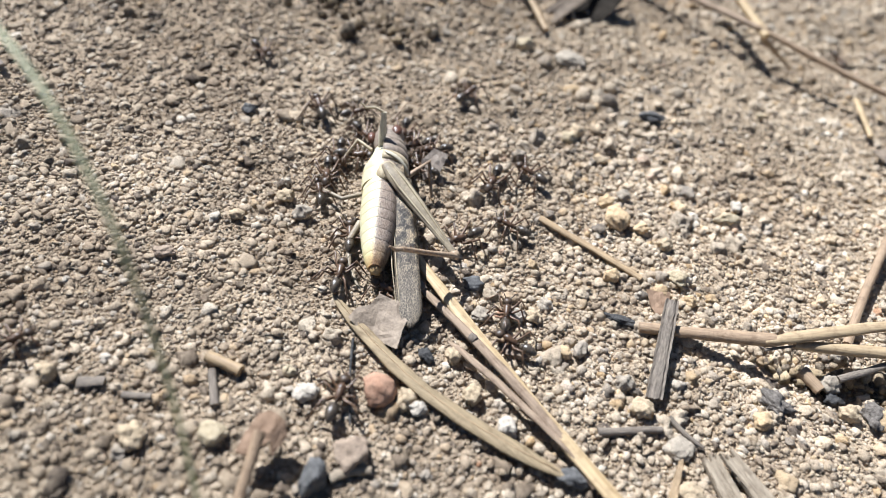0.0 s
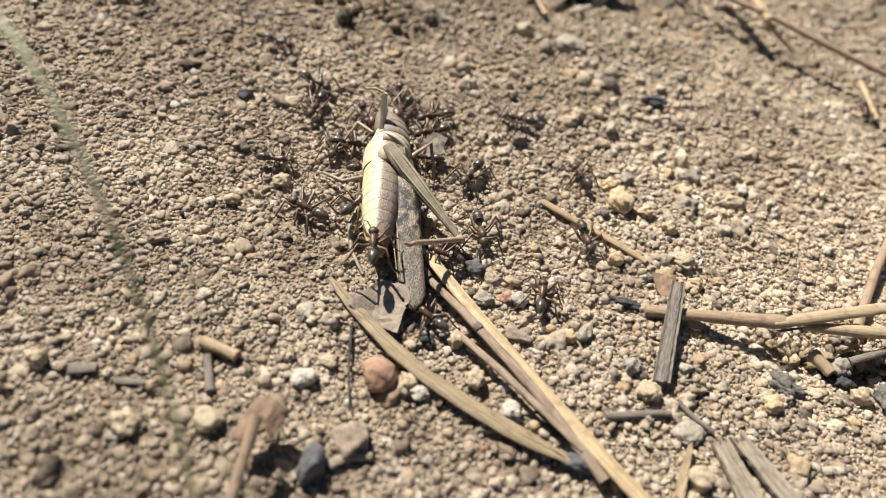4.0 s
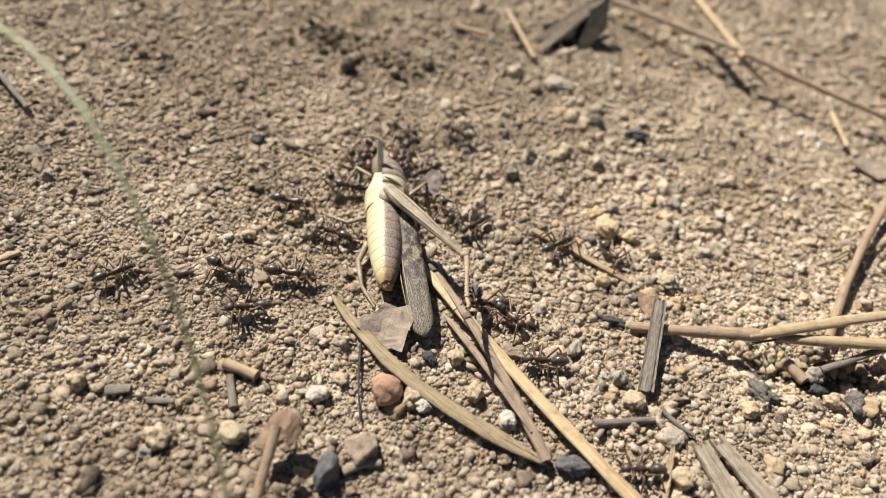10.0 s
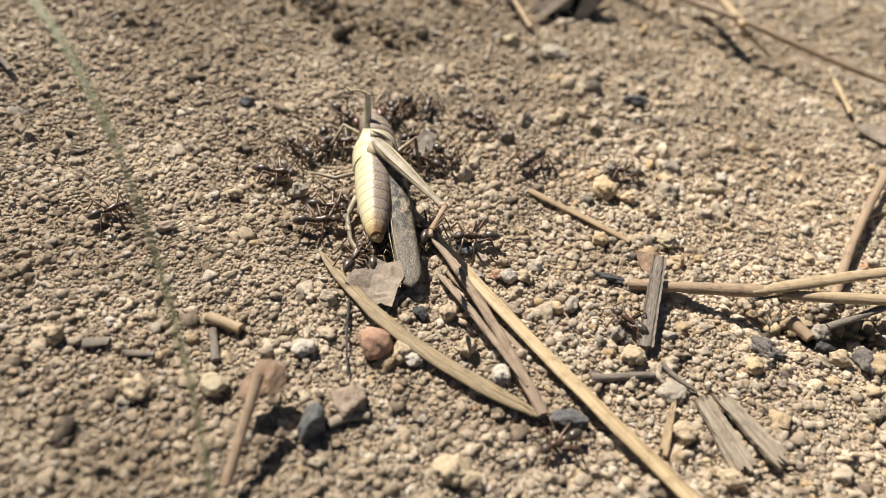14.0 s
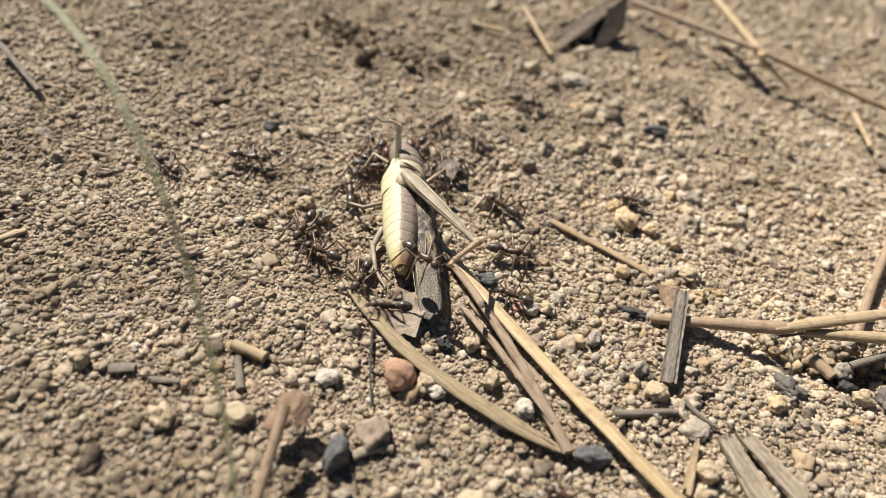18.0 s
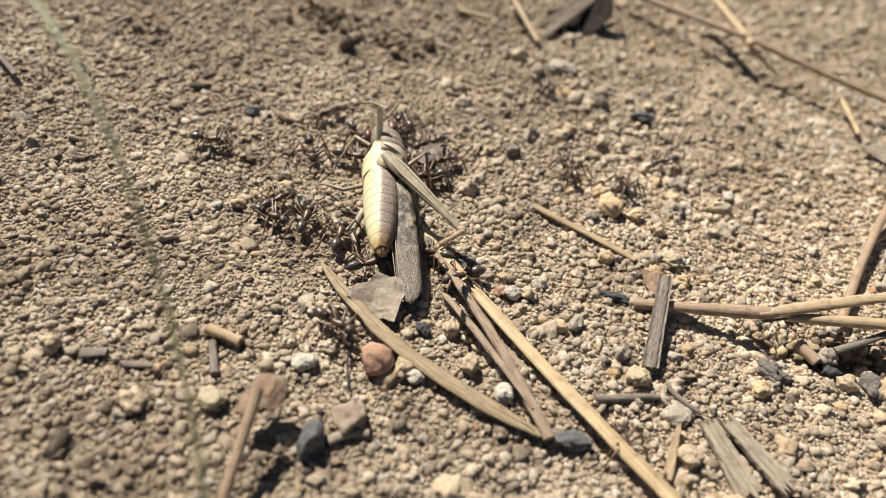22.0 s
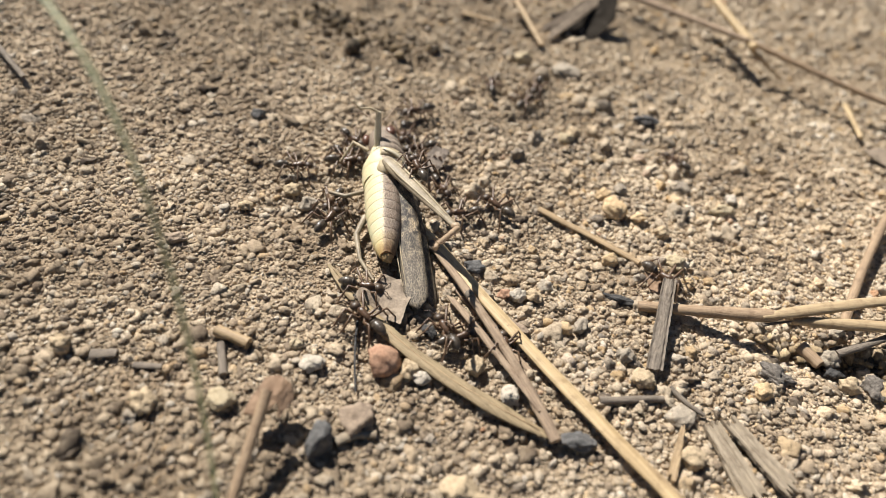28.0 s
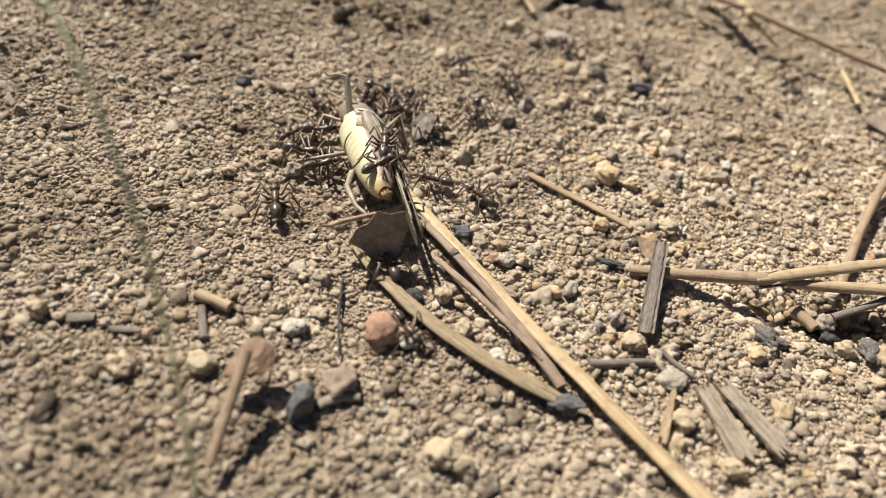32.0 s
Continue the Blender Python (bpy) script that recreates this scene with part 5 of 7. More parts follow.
def motions():
    walk(long_straw, [(t, cm_pose(x, y, gzf(2, 2), 0, 0, turn)) for t, x, y, turn in (
        (0, 4.8, -1.25, 45.7), (6, 4.8, -1.14, 46.2), (9.5, 4.8, -1.2, 45.2), (10.8, 4.93, -1.08, 45.8), (13, 4.86, -1.03, 45.1), (16, 4.86, -1.03, 45.0), (20, 4.9, -1.03, 45.0), (28, 4.88, -1.03, 45.0), (30, 4.9, -1.03, 45.1), (32, 4.88, -1.02, 45.3))])
    walk(olive_blade, [(t, cm_pose(x, y, gzf(1, 1.5), 0, 0, turn)) for t, x, y, turn in (
        (0, 2.3, 0.6, 61.5), (6, 2.25, 0.58, 61), (9, 2.0, 0.56, 58.8), (30, 1.95, 0.6, 58.6), (30.5, 2.4, 0.52, 56), (31, 2.78, 0.48, 54.3), (32, 2.75, 0.55, 60))])
    walk(brown_stalk, [(t, cm_pose(x, y, gzf(1, 2) + 0.03, 0, 0, turn)) for t, x, y, turn in (
        (0, 2.75, 0.55, 48.5), (3, 2.75, 0.45, 47), (6.5, 2.7, 0.3, 44.5), (9, 1.98, 0.58, 34), (28, 2.07, 0.52, 35.4), (30.2, 2.07, 0.52, 35.4), (31, 2.32, 0.85, 42.5), (32, 2.32, 0.9, 43))])
    walk(dry_leaf, [(t, Matrix.Translation((dx * CM, dy * CM, dz * CM)) @ leaf_rest @ pose(0, 0, 0, rx, ry, rz)) for t, dx, dy, dz, rx, ry, rz in (
        (0, 0, 0, 0, 0, 0, 0), (28, 0, 0, 0, 0, 0, 0), (29.5, 0.05, 0.05, 0.03, 8, -5, 5), (30.2, 0.1, 0.1, 0.05, 15, -10, 8), (30.6, 0.1, 0.2, 0.25, 15, 35, 8), (31, 0.12, 0.2, 0.42, 45, 50, 5), (31.5, 0.08, 0.25, 0.42, 68, 25, 8), (32, 0.05, 0.3, 0.42, 66, 8, 14))])
    walk(red_stone, [(t, Matrix.Translation((dx * CM, dy * CM, 0)) @ red_rest @ pose(0, 0, 0, 0, 0, turn)) for t, dx, dy, turn in (
        (0, 0, 0, 0), (28.4, 0, 0, 0), (29, 0.24, -0.04, -25), (30, 0.25, -0.03, -30), (32, 0.23, -0.03, -28))])
    walk(grasshopper, [(t, cm_pose(x, y, z, rx, 0, rz)) for t, x, y, z, rx, rz in BODY_ROWS])
    walk(hind_femur, [(t, aim((0.06, 2.06, 1.06), knee)) for t, knee in (
        (0, (1.44, 0.47, 0.56)),
        (1, (1.41, 0.41, 0.61)),
        (2, (1.21, 0.2, 1.0)),
        (3, (1.47, 0.66, 0.25)),
        (6, (1.53, 0.51, 0.87)),
        (7, (1.19, 0.23, 1.18)),
        (8, (1.22, 0.25, 1.23)),
        (9, (1.4, 0.38, 1.06)),
        (10, (1.48, 0.45, 0.89)),
        (11, (1.08, 0.17, 1.24)),
        (12, (1.14, 0.19, 0.98)),
        (13, (1.19, 0.23, 1.04)),
        (16, (1.2, 0.22, 1.07)),
        (17, (1.27, 0.27, 1.01)),
        (18, (1.34, 0.36, 0.96)),
        (19, (1.4, 0.38, 0.95)),
        (20, (1.54, 0.57, 0.6)),
        (21, (1.49, 0.47, 0.81)),
        (22, (1.49, 0.5, 0.66)),
        (23, (1.42, 0.4, 0.83)),
        (24, (1.5, 0.51, 0.67)),
        (25, (1.41, 0.4, 0.79)),
        (28, (1.24, 0.25, 1.04)),
        (29, (1.28, 0.34, 0.62)),
        (30, (0.8, 0.05, 0.76)),
        (31, (0.58, 0.14, 0.33)),
        (32, (0.49, 0.23, 0.08)),
    )])
    walk(hind_tibia, [(t, aim(knee, foot)) for t, knee, foot in (
        (0, (1.44, 0.47, 0.56), (0.2, -0.28, 1.45)),
        (1, (1.41, 0.41, 0.61), (0.2, -0.33, 1.54)),
        (2, (1.21, 0.2, 1.0), (0.2, -0.78, 1.95)),
        (3, (1.47, 0.66, 0.25), (0.28, -0.15, 1.15)),
        (6, (1.53, 0.51, 0.87), (0.91, -0.89, 1.6)),
        (7, (1.19, 0.23, 1.18), (0.61, -1.19, 1.9)),
        (8, (1.22, 0.25, 1.23), (1.72, -1.37, 1.35)),
        (9, (1.4, 0.38, 1.06), (1.11, -1.22, 1.57)),
        (10, (1.48, 0.45, 0.89), (1.27, -1.18, 1.33)),
        (11, (1.08, 0.17, 1.24), (1.82, -1.35, 1.34)),
        (12, (1.14, 0.19, 0.98), (0.54, -1.18, 1.78)),
        (13, (1.19, 0.23, 1.04), (0.72, -1.26, 1.73)),
        (16, (1.2, 0.22, 1.07), (0.64, -1.22, 1.77)),
        (17, (1.27, 0.27, 1.01), (0.71, -1.18, 1.71)),
        (18, (1.34, 0.36, 0.96), (0.63, -1.0, 1.67)),
        (19, (1.4, 0.38, 0.95), (0.66, -0.98, 1.64)),
        (20, (1.54, 0.57, 0.6), (0.84, -0.77, 1.38)),
        (21, (1.49, 0.47, 0.81), (0.78, -0.89, 1.53)),
        (22, (1.49, 0.5, 0.66), (0.78, -0.83, 1.44)),
        (23, (1.42, 0.4, 0.83), (0.65, -0.95, 1.51)),
        (24, (1.5, 0.51, 0.67), (0.75, -0.78, 1.49)),
        (25, (1.41, 0.4, 0.79), (0.78, -0.94, 1.64)),
        (28, (1.24, 0.25, 1.04), (0.58, -1.11, 1.82)),
        (29, (1.28, 0.34, 0.62), (0.11, -0.62, 1.38)),
        (30, (0.8, 0.05, 0.76), (-0.77, 0.43, 0.23)),
        (31, (0.58, 0.14, 0.33), (-0.22, -1.36, 0.22)),
        (32, (0.49, 0.23, 0.08), (-1.11, -0.34, 0.16)),
    )])
    walk(fore_wing, [(t, aim((0.22, 2.3, 0.94), tip) @ pose(0, 0, 0, 0, roll, 0)) for t, tip, roll in (
        (0, (0.67, -1.0, 0.26), -12), (9, (0.65, -1.1, 0.24), -12), (12, (0.63, -1.11, 0.24), -12), (16, (0.53, -1.12, 0.24), -12), (28, (0.51, -1.12, 0.24), -12), (29, (0.47, -1.02, 0.2), 15), (30, (0.42, -0.93, 0.3), 35), (31, (0.3, -0.7, 0.2), 70), (32, (0.35, -0.6, 0.15), 80))])
    walk(hind_wing, [(t, aim((0.46, 2.2, 0.7), tip) @ pose(0, 0, 0, 0, roll, 0)) for t, tip, roll in (
        (0, (0.78, -0.79, 0.1), 35), (9, (0.74, -0.85, 0.08), 35), (28, (0.81, -0.85, 0.08), 35), (30, (0.51, -0.82, 0.15), 50), (32, (0.5, -0.6, 0.1), 75))])
    for k, (ant, rows) in enumerate(zip(ants, ANT_ROWS)):
        stepping(ant, rows, k)
    for k, (ant, place) in enumerate(zip(haulers, HAUL)):
        hauling(ant, place, 30 + k)


HAUL = [(0.78, 3.0, 78), (0.92, 3.62, 112), (0.42, 4.35, 165), (-0.55, 4.2, -150), (-0.72, 3.3, -92)]  # place beside the body, heading
BODY_ROWS = [
    (0, -1.43, 3.39, 0.0, 0, 9.2),
    (1, -1.43, 3.28, 0.0, 0, 9.5),
    (2, -1.44, 3.31, 0.0, 0, 9.2),
    (3, -1.38, 3.42, 0.0, 0, 9.3),
    (6, -1.39, 3.45, 0.0, 0, 10.5),
    (7, -1.4, 3.44, 0.0, 0, 11.9),
    (8, -1.4, 3.43, 0.0, 0, 12.0),
    (9, -1.3, 3.36, 0.0, 0, 13.1),
    (10, -1.26, 3.3, 0.0, 0, 12.9),
    (11, -1.25, 3.3, 0.0, 0, 13.1),
    (12, -1.28, 3.34, 0.0, 0, 12.9),
    (13, -1.29, 3.39, 0.0, 0, 13.6),
    (16, -1.26, 3.39, 0.0, 0, 14.2),
    (17, -1.28, 3.35, 0.0, 0, 12.6),
    (18, -1.25, 3.32, 0.0, 0, 12.1),
    (19, -1.25, 3.29, 0.0, 0, 12.2),
    (20, -1.29, 3.29, 0.0, 0, 11.1),
    (21, -1.28, 3.35, 0.0, 0, 11.5),
    (22, -1.26, 3.39, 0.0, 0, 12.2),
    (23, -1.25, 3.35, 0.0, 0, 12.8),
    (24, -1.19, 3.31, 0.0, 0, 14.5),
    (25, -1.18, 3.33, 0.0, 0, 15.7),
    (28, -1.26, 3.3, 0.0, 0, 14.6),
    (29, -1.29, 3.28, 0.0, 0, 14.0),
    (30, -1.24, 3.37, 0.0, 0, 15.8),
    (31, -1.14, 3.3, 0.35, -8, 21.0),
    (32, -1.06, 3.43, 0.5, -12, 24.0),
]
leaf_rest = dry_leaf.matrix_basis.copy()
red_rest = red_stone.matrix_basis.copy()
ANT_ROWS = [
    [(0, -6.45, 0.64, 0, -42), (0.5, -5.8, 1.36, 0, -38), (1, -5.14, 2.33, 0, -39), (1.5, -4.43, 3.06, 0, -39), (2, -3.83, 3.96, 0, -30), (2.5, -3.41, 4.83, 0, -34), (3, -2.71, 5.61, 0, -44), (3.5, -2.44, 5.82, 0, -72), (4, -2.14, 5.79, 0, -71), (4.5, -1.82, 6.04, 0, -63), (5, -1.55, 6.1, 0, -75), (5.5, -1.17, 6.22, 0, -61), (6, -0.98, 6.41, 0, 14), (6.5, -1.08, 6.48, 0, 82), (7, -1.19, 6.59, 0, 80), (7.5, -1.06, 6.47, 0, 86), (8, -0.98, 6.51, 0, 89), (8.5, -0.92, 6.69, 0, 77), (9, -0.83, 6.8, 0, 75), (9.5, -0.74, 6.55, 0, 150), (10, -0.53, 6.09, 0, 212), (10.5, -0.54, 6.23, 0, 137), (11, -0.64, 6.21, 0, 62), (11.5, -0.68, 6.19, 0, 73), (12, -0.62, 6.32, 0, 66), (12.5, -0.82, 6.22, 0, 57), (13, -0.82, 6.17, 0, 68), (13.5, -0.87, 6.21, 0, 78), (14, -0.8, 6.28, 0, 64), (14.5, -0.84, 6.26, 0, 61), (15, -0.98, 6.3, 0, 81), (15.5, -1, 6.27, 0, 81), (16, -1.07, 6.29, 0, 6), (16.5, -0.96, 6.95, 0, -21), (17, -0.57, 7.61, 0, -26), (17.5, -0.47, 7.96, 0, -20), (18, -0.4, 8.05, 0, 55), (18.5, -1.24, 7.9, 0, 94), (19, -2.24, 7.93, 0, 75), (19.5, -2.12, 8.15, 0, 0), (20, -1.95, 8.53, 0, 65), (20.5, -2.44, 8.3, 0, 118), (21, -2.84, 8.07, 0, 115), (21.5, -2.96, 8.05, 0, 119), (22, -3.48, 7.71, 0, 139), (22.5, -3.42, 7.53, 0, 197), (23, -3.29, 7.08, 0, 207), (23.5, -3.11, 6.93, 0, 149), (24, -3.04, 6.9, 0, 156), (24.5, -2.91, 7.01, 0, 231), (25, -2.76, 7.16, 0, 156), (25.5, -2.72, 6.86, 0, 179), (26, -2.77, 6.41, 0, 173), (26.5, -2.81, 6.09, 0, 185), (27, -2.72, 5.75, 0, 190), (27.5, -2.67, 5.34, 0, 182), (28, -2.69, 4.94, 0, 164), (28.5, -2.8, 4.89, 0, 239), (29, -2.95, 4.79, 0, 164), (29.5, -3.45, 4.61, 0, 106), (30, -3.89, 4.52, 0, 181), (30.5, -2.77, 3.66, 0, 234), (31, -1.61, 2.86, 0, 229), (31.5, -1.03, 2.16, 0, 223), (32, -0.21, 1.37, 0, 226)],
    [(0, -3.71, 7.79, 0, 28), (0.5, -3.99, 8.31, 0, 28), (1, -4.19, 8.67, 0, 2), (1.5, -4.03, 9.19, 0, -32), (2, -3.72, 9.41, 0, -107), (2.5, -4.11, 8.7, 0, -182), (3, -4.18, 8.19, 0, -176), (3.5, -4.07, 8.12, 0, -105), (4, -3.83, 8.1, 0, -111), (4.5, -3.7, 7.98, 0, -131), (5, -3.42, 7.74, 0, -148), (5.5, -3.5, 7.79, 0, -132), (6, -3.22, 7.79, 0, -104), (6.5, -3.06, 7.67, 0, -121), (7, -2.87, 7.58, 0, -46), (7.5, -2.98, 8.13, 0, 3), (8, -2.93, 8.72, 0, 78), (8.5, -3.39, 7.2, 0, 153), (9, -3.72, 5.66, 0, 171), (9.5, -3.65, 5.55, 0, 246), (10, -3.74, 5.41, 0, 272), (10.5, -3.56, 5.22, 0, 275), (11, -3.61, 5.14, 0, 292), (11.5, -3.64, 5.04, 0, 296), (12, -3.73, 4.92, 0, 283), (12.5, -3.8, 5.08, 0, 282), (13, -3.78, 5.07, 0, 296), (13.5, -3.79, 5.05, 0, 290), (14, -3.69, 5.04, 0, 278), (14.5, -3.58, 5.13, 0, 287), (15, -3.61, 5.11, 0, 296), (15.5, -3.53, 5.09, 0, 285), (16, -3.45, 5.12, 0, 278), (16.5, -3.24, 5.18, 0, 290), (17, -2.9, 5.32, 0, 215), (17.5, -3.12, 4.75, 0, 159), (18, -3.33, 4.24, 0, 172), (18.5, -3.31, 3.44, 0, 180), (19, -3.32, 2.58, 0, 219), (19.5, -2.93, 2.97, 0, 294), (20, -2.64, 3.51, 0, 337), (20.5, -2.58, 3.77, 0, 329), (21, -2.4, 3.93, 0, 282), (21.5, -2.15, 3.87, 0, 348), (22, -2.14, 3.84, 0, 362), (22.5, -2.32, 3.85, 0, 361), (23, -2.4, 4.04, 0, 341), (23.5, -2.14, 4.05, 0, 350), (24, -2.17, 3.94, 0, 364), (24.5, -2.2, 3.96, 0, 360), (25, -2.32, 3.93, 0, 342), (25.5, -2.4, 3.98, 0, 345), (26, -2.5, 3.93, 0, 355), (26.5, -2.49, 4.17, 0, 341), (27, -2.53, 4.18, 0, 330), (27.5, -2.52, 4.2, 0, 342), (28, -2.61, 4.26, 0, 344), (28.5, -2.56, 4.49, 0, 326), (29, -2.65, 4.53, 0, 318), (29.5, -2.62, 4.46, 0, 336), (30, -2.71, 4.65, 0, 352), (30.5, -2.56, 4.87, 0, 307), (31, -2.59, 4.86, 0, 311), (31.5, -2.63, 4.82, 0, 325), (32, -2.63, 4.94, 0, 311)],
    [(0, -2.94, 6.59, 0, -176), (0.5, -2.77, 6.62, 0, -101), (1, -2.59, 6.74, 0, -26), (1.5, -2.83, 7.09, 0, 49), (2, -3.3, 7.35, 0, 124), (2.5, -3.13, 6.86, 0, 199), (3, -2.83, 6.46, 0, 204), (3.5, -2.91, 6.36, 0, 190), (4, -2.88, 6.33, 0, 182), (4.5, -2.86, 6.18, 0, 175), (5, -2.75, 6.3, 0, 179), (5.5, -2.61, 5.93, 0, 197), (6, -2.76, 6.05, 0, 122), (6.5, -2.86, 6.2, 0, 176), (7, -2.76, 6.1, 0, 191), (7.5, -2.86, 6.32, 0, 187), (8, -2.84, 6.43, 0, 168), (8.5, -2.87, 6.21, 0, 158), (9, -3.07, 5.88, 0, 211), (9.5, -3.06, 6.05, 0, 286), (10, -3.06, 6.28, 0, 211), (10.5, -2.85, 6.14, 0, 224), (11, -2.62, 5.82, 0, 198), (11.5, -2.45, 4.91, 0, 195), (12, -2.14, 4.06, 0, 193), (12.5, -2.28, 4.21, 0, 118), (13, -2.4, 4.3, 0, 193), (13.5, -2.45, 4.28, 0, 268), (14, -2.44, 4.32, 0, 281), (14.5, -2.32, 4.06, 0, 305), (15, -2.3, 4.21, 0, 299), (15.5, -2.1, 4.12, 0, 296), (16, -2.22, 4.05, 0, 299), (16.5, -2.17, 4.09, 0, 312), (17, -2.13, 3.96, 0, 237), (17.5, -1.94, 3.68, 0, 194), (18, -1.94, 3.24, 0, 172), (18.5, -2.05, 2.84, 0, 171), (19, -2.04, 2.61, 0, 246), (19.5, -1.83, 2.66, 0, 292), (20, -1.69, 2.75, 0, 327), (20.5, -1.63, 2.96, 0, 326), (21, -1.68, 2.91, 0, 310), (21.5, -1.45, 3.04, 0, 330), (22, -1.47, 3.28, 0, 306), (22.5, -1.16, 3.25, 0, 269), (23, -0.81, 3.27, 0, 208), (23.5, -0.93, 2.81, 0, 162), (24, -1.06, 2.49, 0, 237), (24.5, -0.94, 3.02, 0.5, 312), (25, -0.83, 3.59, 1, 358), (25.5, -0.91, 3.81, 1, 375), (26, -0.95, 4.07, 1, 366), (26.5, -0.98, 4.58, 1, 365), (27, -1, 4.57, 1, 357), (27.5, -0.99, 4.87, 1, 371), (28, -1.13, 5.21, 1, 392), (28.5, -1.1, 4.8, 1, 467), (29, -1.14, 4.43, 1, 496), (29.5, -1.4, 4.48, 1, 421), (30, -1.4, 4.43, 1, 346), (30.5, -1.4, 4.38, 1, 331), (31, -1.38, 4.23, 1, 344), (31.5, -1.35, 4.22, 1, 347), (32, -1.36, 4.05, 1, 328)],
    [(0, -2.98, 5.33, 0, 22), (0.5, -3.15, 5.72, 0, 27), (1, -3.37, 6.1, 0, 48), (1.5, -3.9, 6.4, 0, 55), (2, -4.16, 6.64, 0, 130), (2.5, -4.11, 6.01, 0, 188), (3, -4.01, 5.51, 0, 194), (3.5, -3.97, 5.44, 0, 269), (4, -3.85, 5.52, 0, 280), (4.5, -3.8, 5.37, 0, 287), (5, -3.77, 5.33, 0, 302), (5.5, -3.54, 5.27, 0, 298), (6, -3.52, 5.17, 0, 289), (6.5, -3.42, 5.19, 0, 299), (7, -3.57, 5.4, 0, 224), (7.5, -4.5, 3.04, 0, 158), (8, -5.37, 0.87, 0, 137), (8.5, -5.83, 1.63, 0, 62), (9, -6.07, 2.31, 0, 23), (9.5, -6.15, 2.38, 0, -40), (10, -6.15, 2.52, 0, -41), (10.5, -6.08, 2.5, 0, -26), (11, -5.96, 2.51, 0, -29), (11.5, -6.05, 2.43, 0, -43), (12, -6.14, 2.64, 0, -38), (12.5, -6.12, 2.73, 0, -27), (13, -6.02, 2.8, 0, -38), (13.5, -6.08, 2.84, 0, -47), (14, -6.12, 3, 0, -36), (14.5, -6.08, 2.99, 0, -30), (15, -6.01, 3.09, 0, -45), (15.5, -5.93, 3.21, 0, -48), (16, -6.06, 3.23, 0, 27), (16.5, -6.95, 4.56, 0, 32), (17, -7.75, 5.93, 0, 17), (17.5, -7.28, 5.64, 0, -58), (18, -6.54, 5.14, 0, -119), (18.5, -5.91, 4.88, 0, -112), (19, -5.12, 4.57, 0, -114), (19.5, -4.58, 4.27, 0, -122), (20, -3.93, 3.84, 0, -126), (20.5, -3.84, 3.74, 0, -51), (21, -3.84, 3.71, 0, -5), (21.5, -3.81, 4.13, 0, -20), (22, -3.57, 4.48, 0, -31), (22.5, -3.41, 4.8, 0, -26), (23, -3.21, 5.21, 0, -32), (23.5, -3.01, 5.43, 0, -39), (24, -2.81, 5.71, 0, -6), (24.5, -2.95, 6.01, 0, 19), (25, -3.05, 6.39, 0, 2), (25.5, -2.96, 6.46, 0, -73), (26, -2.91, 6.45, 0, -118), (26.5, -2.89, 6.37, 0, -123), (27, -2.83, 6.53, 0, -114), (27.5, -2.99, 6.4, 0, -104), (28, -2.88, 6.46, 0, -124), (28.5, -2.9, 6.56, 0, -49), (29, -2.67, 6.77, 0, -121), (29.5, -3.03, 6.85, 0, -196), (30, -3.13, 6.9, 0, -129), (30.5, -2.95, 6.95, 0, -126), (31, -2.95, 7.01, 0, -194), (31.5, -3.09, 6.37, 0, -204), (32, -3.48, 5.82, 0, -215)],
